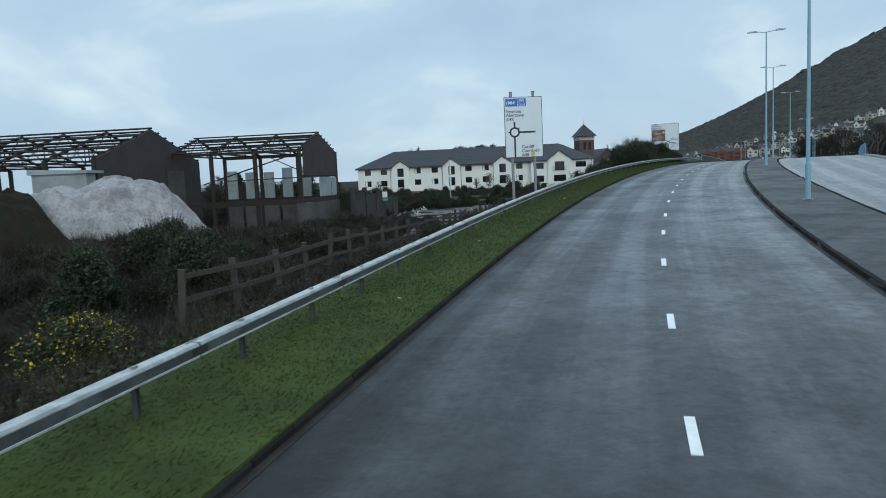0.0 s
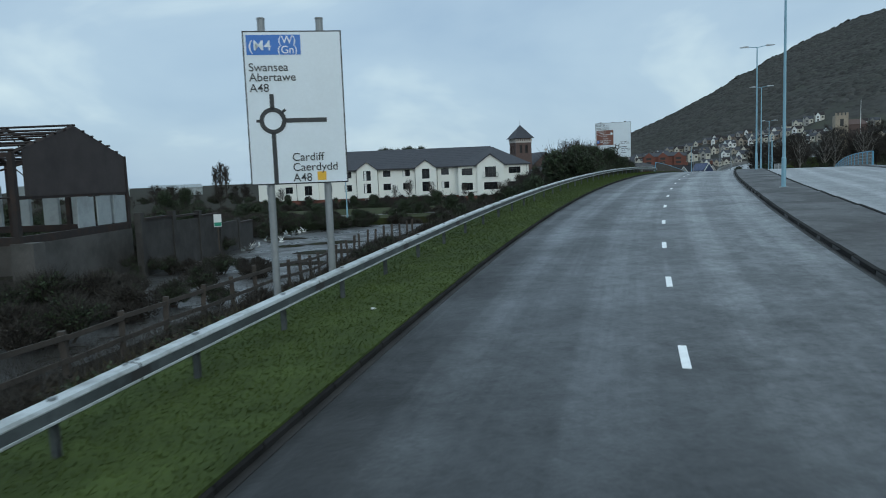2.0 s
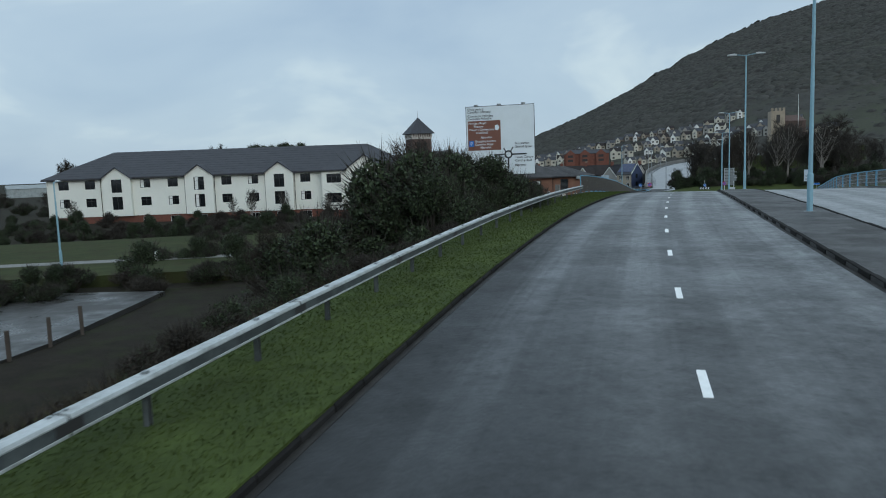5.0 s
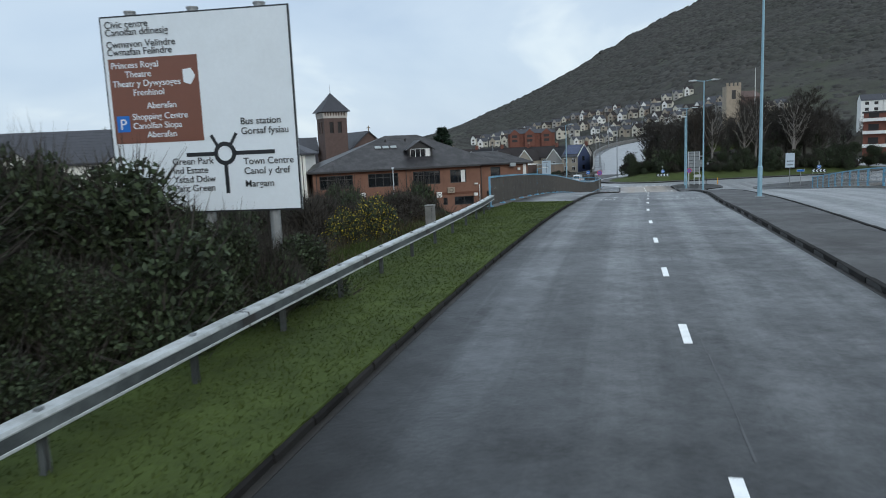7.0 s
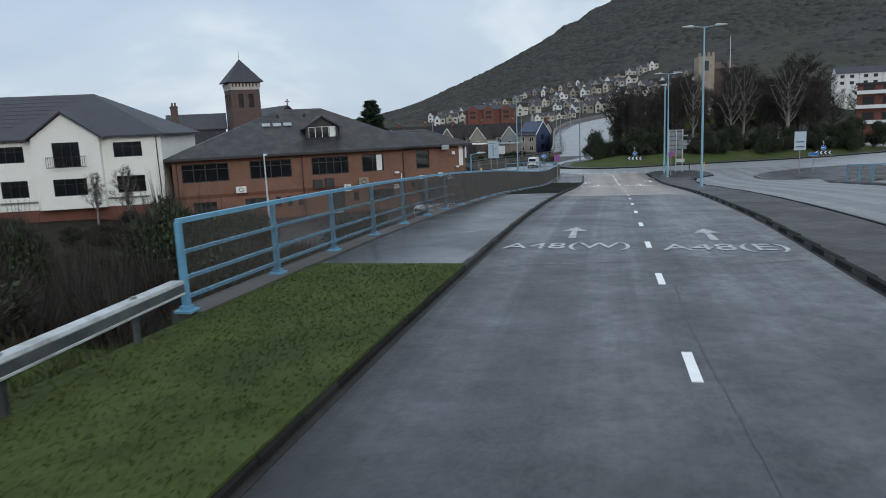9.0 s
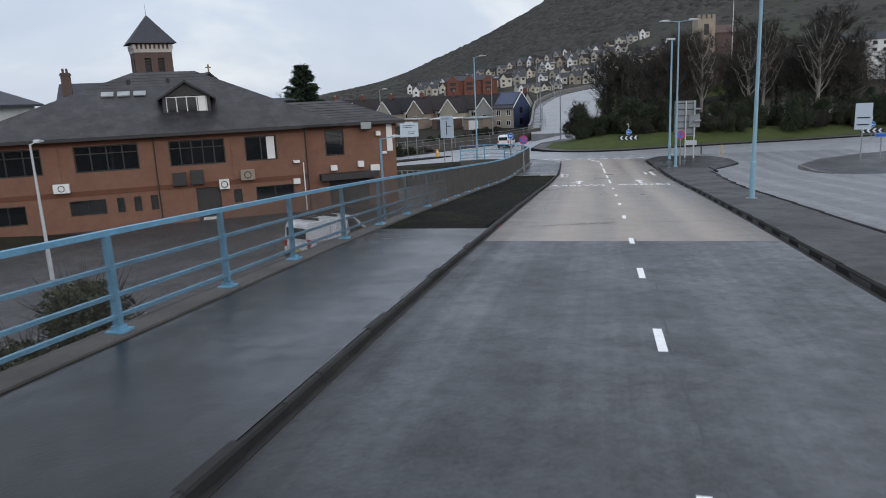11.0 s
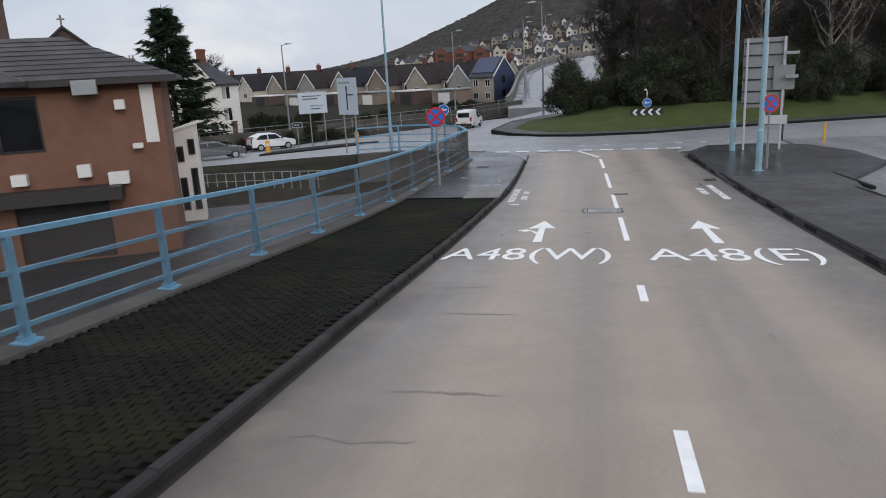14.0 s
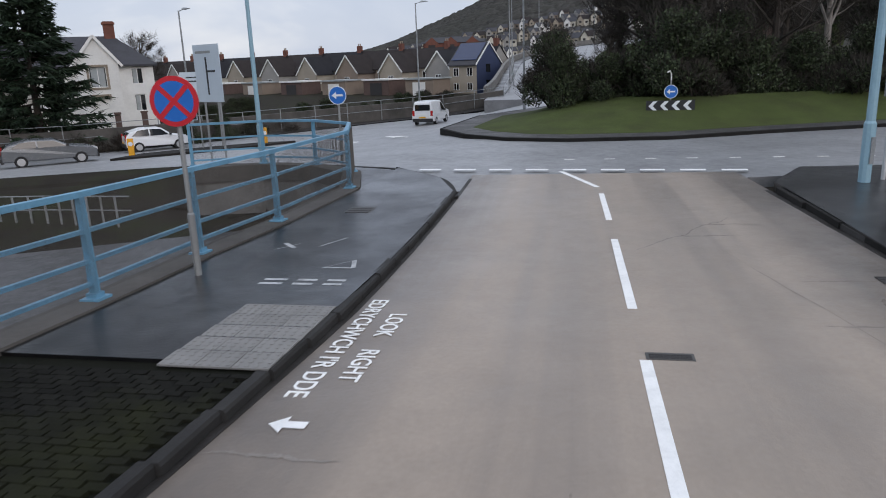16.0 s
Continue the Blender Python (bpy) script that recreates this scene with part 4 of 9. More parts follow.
# ---- windows and walls of buildings ----
def wall_openings(sh, x0, x1, z0, z1, y0, y1, holes, m=None):
    """A wall in the x-z plane from y0 to y1 thick, with rectangular holes (xa, xb, za, zb) through it."""
    xs = sorted({x0, x1, *(a for h in holes for a in h[:2])})
    for xa, xb in zip(xs, xs[1:]):
        z = z0
        for h in sorted((h for h in holes if h[0] <= xa + 1e-6 and h[1] >= xb - 1e-6), key=lambda h: h[2]):
            if h[2] > z:
                sh.box(xa, y0, z, xb, y1, h[2], m)
            z = h[3]
        if z < z1:
            sh.box(xa, y0, z, xb, y1, z1, m)


def window(parent, xa, xb, za, zb, y, m, frame_mat=FRAME, lights=2, depth=0.08, curtain=None, bar=0.06, transom=False):
    """A window in a hole: frame, mullions, glass, and something pale behind the glass where it shows."""
    fr = Shape()
    for a in ((xa, xa + bar, za, zb), (xb - bar, xb, za, zb), (xa + bar, xb - bar, za, za + bar), (xa + bar, xb - bar, zb - bar, zb)):
        fr.box(a[0], y, a[2], a[1], y + depth, a[3], m)
    w = part("window", fr, frame_mat, parent)
    fine = xb - xa > 2.0 or lights > 2
    for i in range(1, lights):
        c = xa + (xb - xa) * i / lights
        if fine:
            part("mullion", Shape().box(c - bar / 2, y + 0.002, za + bar, c + bar / 2, y + depth, zb - bar, m), frame_mat, w)
        else:
            fr.box(c - bar / 2, y, za + bar, c + bar / 2, y + depth, zb - bar, m)
    if transom:
        fr.box(xa + bar, y + 0.005, zb - (zb - za) * 0.33, xb - bar, y + depth - 0.005, zb - (zb - za) * 0.33 + bar * 0.8, m)
    if not fine or transom:
        w.data = fr.mesh("window", frame_mat)
    part("pane", Shape().box(xa + bar / 2, y + depth * 0.45, za + bar / 2, xb - bar / 2, y + depth * 0.6, zb - bar / 2, m), GLASS, w)
    if curtain:
        c0, c1, mat = curtain
        part("curtain", Shape().box(xa + (xb - xa) * c0, y + depth * 0.2, za + bar, xa + (xb - xa) * c1, y + depth * 0.44, zb - bar, m), mat, w, "pale blind")
    return w


def hip_roof(x0, x1, y0, y1, z, top, inset0, inset1, over=0.5, thick=0.18):
    """A hipped roof over a rectangle, ridge along x; inset: how far in from each end the ridge starts (0: a gable)."""
    ym = (y0 + y1) / 2
    v = [(x0 - over, y0 - over, z), (x1 + over, y0 - over, z), (x1 + over, y1 + over, z), (x0 - over, y1 + over, z), (x0 + inset0 - (over if not inset0 else 0), ym, top), (x1 - inset1 + (over if not inset1 else 0), ym, top)]
    v += [(a, b, c - thick) for a, b, c in v]
    f = [(0, 1, 5, 4), (2, 3, 4, 5), (1, 2, 5), (3, 0, 4)]
    f += [tuple(i + 6 for i in q[::-1]) for q in f] + [(1, 0, 6, 7), (2, 1, 7, 8), (3, 2, 8, 9), (0, 3, 9, 6)]
    return v, f


def roof_courses(parent, x0, x1, y0, z0, y1, z1, mat, m, step=0.9, inset=None):
    """Thin ridges across a roof slope, one for each run of slates."""
    n = int(math.hypot(y1 - y0, z1 - z0) / step)
    for i in range(1, n):
        t = i / n
        a, b = (inset(t) if inset else (0, 0))
        y, z = y0 + (y1 - y0) * t, z0 + (z1 - z0) * t
        part("slate_course", Shape().box(x0 + a, y - 0.01, z + 0.002, x1 - b, y + 0.05, z + 0.018, m), mat, parent)


# ---- white hotel ----
HM = pose(-22.3, 192.6, 0, 0, 0, -8.8)
hotel = thing("apartment_block", "long cream-rendered three-storey block with dark slate roof and peaked bays", "building", m=HM)
EAVE, FOOT = 9.75, 3.25
GAB, WIN = (11.9, 25.6, 39.0), (2.8, 7.2, 16.4, 21.0, 30.0, 34.5, 43.3)
holes = [(c - 0.85, c + 0.85, a, b) for c in WIN for a, b in ((4.9, 6.35), (7.9, 9.3))]
sh = Shape()
wall_openings(sh, 0, 46.4, FOOT, EAVE, 0, 0.35, holes)
sh.box(0, 0.35, FOOT, 0.35, 15, EAVE)
sh.box(0.35, 14.65, FOOT, 62, 15, EAVE)
body = part("wall", sh, RENDER_WALL, hotel)
base_holes = [(c - 0.8, c + 0.8, 1.9, 3.0) for c in (16.4, 21, 25.6, 34.5, 39, 43.3)]
sh = Shape()
wall_openings(sh, 0.05, 61.9, 0.6, FOOT - 0.004, 0.12, 0.5, base_holes)
part("plinth", sh, RED_BRICK, hotel, "red brick lower storey")
for a in base_holes:
    window(hotel, *a, 0.2, None, WHITE_FRAME)
for k, c in enumerate(WIN):
    for j, (a, b) in enumerate(((4.9, 6.35), (7.9, 9.3))):
        window(hotel, c - 0.85, c + 0.85, a, b, 0.06, None, FRAME, 2, curtain=(0.05, 0.35, WHITE) if (k + j) % 3 == 0 else None, transom=True)
for k, c in enumerate(GAB):
    g = Shape()
    hs = [(c - 0.85, c + 0.85, 4.35, 6.5), (c - 0.85, c + 0.85, 7.2, 9.4)]
    wall_openings(g, c - 2.35, c + 2.35, FOOT, EAVE, -0.75, -0.4, hs)
    g.box(c - 2.35, -0.4, FOOT, c - 2.05, 0.0, EAVE)
    g.box(c + 2.05, -0.4, FOOT, c + 2.35, 0.0, EAVE)
    g.slab([(c - 2.35, EAVE), (c + 2.35, EAVE), (c, EAVE + 1.55)], -0.75, -0.4)
    bay = part("bay", g, RENDER_WALL, hotel)
    r = Shape()
    r.add([(c - 2.75, -1.1, EAVE - 0.25), (c, -1.1, EAVE + 1.75), (c, 6.0, EAVE + 1.75), (c - 2.75, 0.6, EAVE - 0.25), (c + 2.75, -1.1, EAVE - 0.25), (c + 2.75, 0.6, EAVE - 0.25),
           (c - 2.75, -1.1, EAVE - 0.42), (c, -1.1, EAVE + 1.58), (c + 2.75, -1.1, EAVE - 0.42)], [(0, 1, 2, 3), (1, 4, 5, 2), (0, 6, 7, 1), (1, 7, 8, 4)])
    part("bay_roof", r, SLATE, bay, "small slate gable roof")
    for h in hs:
        window(hotel, *h, -0.68, None, FRAME, 2, curtain=(0.1, 0.4, WHITE) if k == 1 else None, transom=True)
# the wing at the right end
wx0, wx1, wy = 46.4, 62.0, -2.4
hs = [(47.2, 49.6, 4.3, 5.9), (47.2, 49.6, 7.6, 9.1), (52.1, 55.1, 4.3, 5.9), (52.4, 54.8, 7.0, 9.3), (57.6, 60.2, 4.3, 5.9), (57.6, 60.2, 7.7, 9.1)]
g = Shape()
wall_openings(g, wx0, wx1, FOOT - 0.2, EAVE, wy, wy + 0.35, hs)
g.box(wx0, wy + 0.35, FOOT - 0.2, wx0 + 0.35, 0.0, EAVE)
g.box(wx1 - 0.35, wy + 0.35, FOOT - 0.2, wx1, 14.65, EAVE)
wing = part("wing", g, RENDER_WALL, hotel)
g = Shape()
by = wy - 0.7
wall_openings(g, 50.6, 56.6, FOOT - 0.2, EAVE, by, by + 0.3, hs[2:4])
g.box(50.6, by + 0.3, FOOT - 0.2, 50.9, wy - 0.003, EAVE).box(56.3, by + 0.3, FOOT - 0.2, 56.6, wy - 0.003, EAVE)
g.slab([(50.6, EAVE), (56.6, EAVE), (53.6, EAVE + 2.2)], by, by + 0.3)
part("wing_bay", g, RENDER_WALL, wing)
for k, h in enumerate(hs):
    window(wing, *h, (by if k in (2, 3) else wy) + 0.07, None, FRAME, 3 if h[1] - h[0] > 2 else 2, transom=h[3] - h[2] < 1.7)
rl = Shape()
rl.box(51.9, by - 0.55, 7.0, 55.3, by - 0.5, 7.06)
rl.box(51.9, by - 0.55, 7.95, 55.3, by - 0.5, 8.0)
for i in range(18):
    rl.box(51.9 + i * 0.2, by - 0.54, 7.06, 51.93 + i * 0.2, by - 0.51, 7.95)
for x in (51.9, 55.27):
    rl.box(x, by - 0.5, 7.0, x + 0.03, by, 7.06)
    rl.box(x, by - 0.5, 7.95, x + 0.03, by, 8.0)
part("balcony_rail", rl, FRAME, wing, "dark balcony railing")
part("ledge", Shape().box(47.0, wy - 0.12, 3.75, 60.4, wy, 3.9), CONC, wing)
part("plinth", Shape().box(wx0, wy + 0.03, 0.6, wx1 - 0.05, wy + 0.33, FOOT - 0.21), RED_BRICK, wing)
sh = Shape()
sh.add(*hip_roof(0, 62, 0, 15, EAVE, 14.2, 8.5, 8.5, 0.6))
roof = part("roof", sh, SLATE, hotel)
sh = Shape()
v, f = hip_roof(wy, 15, 46.4, 62.0, EAVE + 0.004, 13.9, 8.0, 7.0, 0.5)
sh.add([(b, a, c) for a, b, c in v], [q[::-1] for q in f])
part("wing_roof", sh, SLATE, hotel)
sh = Shape()
sh.add([(50.0, by - 0.35, EAVE - 0.2), (53.6, by - 0.35, EAVE + 2.44), (53.6, 4.6, EAVE + 2.44), (50.0, 0.4, EAVE - 0.2), (57.2, by - 0.35, EAVE - 0.2), (57.2, 0.4, EAVE - 0.2), (50.0, by - 0.35, EAVE - 0.38), (53.6, by - 0.35, EAVE + 2.24), (57.2, by - 0.35, EAVE - 0.38)],
       [(0, 1, 2, 3), (1, 4, 5, 2), (0, 6, 7, 1), (1, 7, 8, 4)])
part("wing_gable_roof", sh, SLATE, hotel)
roof_courses(roof, 0, 62, -0.6, EAVE, 7.5, 14.2, SLATE, None, 0.8, lambda t: (8.5 * t, 8.5 * t))
for x in (9.0, 14.0, 23.0, 28.0, 36.5, 41.5, 50.9, 61.6):
    part("downpipe", Shape().tube([(x, -0.07 if x < 46.4 else wy - 0.07, FOOT), (x, -0.07 if x < 46.4 else wy - 0.07, EAVE - 0.2)], 0.05, 6), FASCIA, hotel)
part("gutter", Shape().box(-0.6, -0.68, EAVE - 0.30, 46.0, -0.58, EAVE - 0.16), FASCIA, hotel)

# ---- church with its tower ----
church = thing("church", "dark brick church with a square bell tower and pyramid roof", "church", m=pose(48.9, 243.6, 0, 0, 0, 12))
tw = 2.55
sh = Shape()
hs = [(-1.35, -0.45, 13.6, 16.0), (0.45, 1.35, 13.6, 16.0)]
tower = part("tower", Shape().box(-tw + 0.42, -tw + 0.42, 1.5, tw - 0.42, tw - 0.42, 16.7), FASCIA, church)
for k in range(4):
    sh = Shape()
    wall_openings(sh, -tw, tw - 0.4, 1.5, 16.8, -tw, -tw + 0.4, hs, Matrix.Rotation(k * math.pi / 2, 4, "Z"))
    part("tower_wall", sh, DARK_BRICK, tower, "dark brick tower wall with belfry openings")
sh = Shape()
for k in range(4):
    r = Matrix.Rotation(k * math.pi / 2, 4, "Z")
    for h in hs:
        for i in range(6):
            part("louvre", Shape().box(h[0], -tw + 0.15, h[2] + i * 0.4, h[1], -tw + 0.3, h[2] + i * 0.4 + 0.12, r), FASCIA, tower)
part("cornice", Shape().box(-tw - 0.08, -tw - 0.08, 16.8, tw + 0.08, tw + 0.08, 17.3), CORNICE, tower, "pale stone band")
sh = Shape()
for k in range(4):
    for i in range(9):
        part("corbel", Shape().box(-tw - 0.1 + i * 0.6, -tw - 0.2, 17.3, -tw + 0.2 + i * 0.6, -tw + 0.1, 17.95, Matrix.Rotation(k * math.pi / 2, 4, "Z")), CORNICE, tower, "pale corbel")
part("parapet", Shape().box(-tw, -tw, 17.3, tw, tw, 18.1), DARK_BRICK, tower)
sh = Shape()
e = tw + 0.75
sh.add([(-e, -e, 18.1), (e, -e, 18.1), (e, e, 18.1), (-e, e, 18.1), (-0.9 * e, -0.9 * e, 18.5), (0.9 * e, -0.9 * e, 18.5), (0.9 * e, 0.9 * e, 18.5), (-0.9 * e, 0.9 * e, 18.5), (0, 0, 22.3)],
       [(3, 2, 1, 0), (0, 1, 5, 4), (1, 2, 6, 5), (2, 3, 7, 6), (3, 0, 4, 7), (4, 5, 8), (5, 6, 8), (6, 7, 8), (7, 4, 8)])
part("spire", sh, SLATE, tower)
part("finial", Shape().tube([(0, 0, 22.2), (0, 0, 24.0)], [0.06, 0.02], 6), STEEL, tower)
sh = Shape()
sh.box(3.0, -1.5, 1.5, 12.5, 22, 9.6)
sh.slab([(3.0, 9.6), (12.5, 9.6), (7.75, 13.6)], -1.5, -1.1)
nave = part("nave", sh, DARK_BRICK, church)
sh = Shape()
sh.add([(2.4, -1.9, 9.3), (7.75, -1.9, 13.9), (7.75, 22.4, 13.9), (2.4, 22.4, 9.3), (13.1, -1.9, 9.3), (13.1, 22.4, 9.3), (2.4, -1.9, 9.0), (7.75, -1.9, 13.6), (13.1, -1.9, 9.0)], [(0, 1, 2, 3), (1, 4, 5, 2), (0, 6, 7, 1), (1, 7, 8, 4)])
part("nave_roof", sh, SLATE, nave)
sh = Shape()
sh.box(7.65, -1.85, 13.8, 7.85, -1.65, 15.0).box(7.35, -1.83, 14.45, 8.15, -1.67, 14.63)
part("cross", sh, STONE_PALE, nave)
hall = solo("church_hall", Shape().box(-12, 0, 1.5, -2, 9, 10.2).add(*hip_roof(-12, -2, 0, 9, 10.2, 13.0, 0, 0, 0.3)), SLATE, "slate-roofed hall beside the church", "building", m=pose(47.5, 244, 0, 0, 0, 0))
ch = Shape().box(-0.6, -0.5, 0, 0.6, 0.5, 3.4).box(-0.7, -0.6, 3.0, 0.7, 0.6, 3.25)
ch.tube([(-0.25, 0, 3.4), (-0.25, 0, 4.0)], 0.16, 8).tube([(0.25, 0, 3.4), (0.25, 0, 4.0)], 0.16, 8)
solo("chimney", ch, DARK_BRICK, "dark brick chimney with two pots on the hall roof", "chimney", m=pose(37.0, 243.5, 11.0))

# ---- brick office by the car park ----
office = thing("brick_office", "two-storey orange brick office with hipped wet slate roof and dormer", "building", m=pose(0, 180, 0))
UP = [(40.2, 44.6), (46.6, 50.7), (52.7, 56.5), (57.9, 60.2)]
hs = [(a, b, 4.85, 6.65) for a, b in UP] + [(41.0, 43.2, 1.6, 2.9), (45.9, 48.2, 1.9, 2.95), (48.9, 49.4, 1.9, 2.95), (50.0, 50.5, 1.9, 2.95), (51.1, 51.6, 1.9, 2.95), (54.2, 55.9, 0.75, 3.2), (56.8, 57.4, 1.9, 2.9), (58.4, 61.2, 1.8, 2.95)]
sh = Shape()
wall_openings(sh, 39.4, 62.4, 0.6, 7.1, 0, 0.35, hs)
sh.box(39.4, 0.35, 0.6, 39.75, 14, 7.1).box(39.75, 13.65, 0.6, 62.4, 14, 7.1).box(62.05, 7.0, 0.6, 62.4, 13.65, 7.1)
part("wall", sh, BRICK, office)
hs2 = [(63.8, 65.25, 4.8, 6.75), (63.9, 67.0, 0.8, 2.9)]
sh = Shape()
wall_openings(sh, 62.4, 69.3, 0.6, 7.1, 0.25, 0.6, hs2)
sh.box(68.95, 0.6, 0.6, 69.3, 7.0, 7.1).box(62.4, 6.65, 0.6, 68.95, 7.0, 7.1)
part("end_wall", sh, BRICK, office)
for k, h in enumerate(hs[:4]):
    window(office, *h, 0.12, None, FRAME, (4, 4, 5, 2)[k], curtain=(None, None, None, (0.68, 0.93, WHITE))[k], bar=0.09, transom=k < 3)
for h in hs[4:9] + hs[10:]:
    window(office, *h, 0.12, None, FRAME, 2 if h[1] - h[0] > 1 else 1, bar=0.08)
window(office, *hs2[0], 0.37, None, FRAME, 1, bar=0.1)
dr = part("door", Shape().box(54.2, 0.2, 0.75, 55.9, 0.28, 3.2), FASCIA, office, "dark entrance door")
part("kickplate", Shape().box(54.5, 0.17, 0.8, 55.7, 0.195, 1.0), WHITE, dr)
part("shutter", Shape().box(63.9, 0.45, 0.8, 67.0, 0.5, 2.9), FASCIA, office, "dark recessed doorway")
part("sign_board", Shape().box(68.6, 0.19, 4.88, 69.05, 0.235, 6.95), WHITE, office, "tall white sign board")
part("canopy", Shape().slab([(63.2, 3.05), (67.6, 3.05), (67.6, 3.5), (63.2, 3.5)], -0.9, 0.24), FASCIA, office, "dark flat door canopy")
sh = Shape()
sh.box(39.35, -0.03, 6.72, 62.35, 0.0, 7.1).box(39.35, -0.03, 3.25, 62.35, 0.0, 3.6).box(62.45, 0.22, 6.8, 69.35, 0.25, 7.1)
part("band", sh, BRICK_DARK, office, "dark brick bands")
sh = Shape()
for x in (45.4, 51.8, 57.2):
    part("pier", Shape().box(x - 0.25, -0.06, 3.62, x + 0.25, 0.0, 6.7), BRICK, office)
for x in (51.75, 39.8, 62.3):
    part("downpipe", Shape().tube([(x, -0.12, 0.8), (x, -0.12, 7.0)], 0.05, 6), FASCIA, office)
part("white_pipe", Shape().tube([(62.0, -0.16, 0.9), (62.0, -0.16, 4.5)], 0.05, 6), WHITE, office)
sh = Shape()
sh.add(*hip_roof(39.4, 64.5, 0, 14, 7.25, 11.7, 11.0, 9.5, 0.7))
mroof = part("roof", sh, WET_SLATE, office)
roof_courses(mroof, 39.0, 64.9, -0.6, 7.25, 7, 11.7, WET_SLATE, None, 0.45, lambda t: (11.2 * t, 9.8 * t))
sh = Shape()
sh.add(*hip_roof(56.0, 69.3, 0.25, 7.2, 7.26, 8.9, 2.0, 3.4, 0.65))
sroof = part("end_roof", sh, WET_SLATE, office)
roof_courses(sroof, 57, 69.9, -0.4, 7.26, 3.72, 8.9, WET_SLATE, None, 0.45, lambda t: (0, 3.9 * t))
part("fascia", Shape().box(38.7, -0.72, 7.02, 62.0, -0.6, 7.22).box(62.0, -0.44, 7.02, 69.95, -0.34, 7.22), FASCIA, office)
dm = Shape()
dm.box(52.6, 1.6, 8.45, 52.85, 5.5, 9.75).box(55.65, 1.6, 8.45, 55.9, 5.5, 9.75).box(52.6, 1.6, 8.2, 55.9, 1.9, 8.55).slab([(52.6, 9.75), (55.9, 9.75), (54.25, 10.65)], 1.65, 1.85)
dormer = part("dormer", dm, FASCIA, office, "slate-hung roof dormer with white-framed window")
window(dormer, 52.85, 55.65, 8.55, 9.7, 1.68, None, WHITE_FRAME, 4, curtain=(0.78, 0.97, WHITE))
sh = Shape()
sh.add([(52.2, 1.3, 9.55), (54.25, 1.3, 10.85), (54.25, 6.0, 10.85), (52.2, 4.5, 9.55), (56.3, 1.3, 9.55), (56.3, 4.5, 9.55), (52.2, 1.3, 9.4), (54.25, 1.3, 10.68), (56.3, 1.3, 9.4)], [(0, 1, 2, 3), (1, 4, 5, 2), (0, 6, 7, 1), (1, 7, 8, 4)])
part("dormer_roof", sh, WET_SLATE, dormer)
tilt = math.degrees(math.atan2(11.7 - 7.25, 7.7))
for x in (48.8, 49.9, 51.0):
    part("rooflight", Shape().box(-0.42, -0.3, 0.03, 0.42, 0.3, 0.12, pose(x, 4.1, 10.03, tilt, 0, 0)), PALE_SHEET, mroof, "pale rooflight")
for x, z in ((50.2, 10.9), (53.0, 10.9)):
    part("roof_vent", Shape().tube([(x, 5.6, z - 0.4), (x, 5.6, z + 0.25)], 0.14, 8), FASCIA, mroof)


def wall_box(name, x, z, w, h, mat, label, y=0.0):
    """A small box fixed to the office front, with a dark grille."""
    b = solo(name, Shape().box(-w / 2, -0.38, -h / 2, w / 2, 0, h / 2), mat, label, name.replace("_", " "), group="wall boxes", m=pose(x, 180 + y, z), bevel=0.02)
    if name == "air_conditioner":
        part("grille", Shape().disc(min(w, h) * 0.36, -0.395, -0.38, 16, inner=min(w, h) * 0.27), FASCIA, b)
    return b


wall_box("air_conditioner", 45.6, 3.9, 1.0, 0.62, WHITE, "white air conditioning unit on the brick wall")
wall_box("air_conditioner", 56.2, 3.35, 0.7, 0.7, WHITE, "white square extractor unit on the brick wall")
wall_box("air_conditioner", 57.9, 3.9, 1.0, 0.75, STONE_PALE, "rust-streaked cream air conditioning unit")
wall_box("air_conditioner", 53.2, 3.95, 0.9, 0.9, FASCIA, "dark fan unit on the brick wall")
wall_box("air_conditioner", 54.4, 4.0, 0.9, 1.0, FASCIA, "dark fan unit on the brick wall")
wall_box("alarm_box", 61.4, 3.15, 0.5, 0.4, WHITE, "small white box on the brick wall")
wall_box("alarm_box", 64.3, 3.9, 0.5, 0.4, WHITE, "small white box on the brick wall", 0.25)
wall_box("alarm_box", 66.4, 4.05, 0.45, 0.45, WHITE, "small white box on the brick wall", 0.25)
wall_box("alarm_box", 67.9, 6.3, 0.35, 0.35, WHITE, "small white box on the brick wall", 0.25)
wall_box("alarm_box", 67.5, 3.7, 0.7, 0.45, WHITE, "white vent box on the brick wall", 0.25)
wall_box("vent_cover", 66.9, 6.95, 0.8, 0.5, PALE_SHEET, "pale vent cover under the eaves", -0.1)
wall_box("floodlight", 61.5, 4.6, 0.45, 0.18, WHITE, "small white floodlight on the wall")
wall_box("floodlight", 68.3, 4.8, 0.35, 0.18, WHITE, "small white floodlight on the wall", 0.25)

# ---- derelict steel sheds ----
shed = thing("derelict_shed", "roofless rusted steel shed with open trusses and broken panels", "derelict building", m=pose(-11.5, 70.2, 0, 0, 0, -6.8))


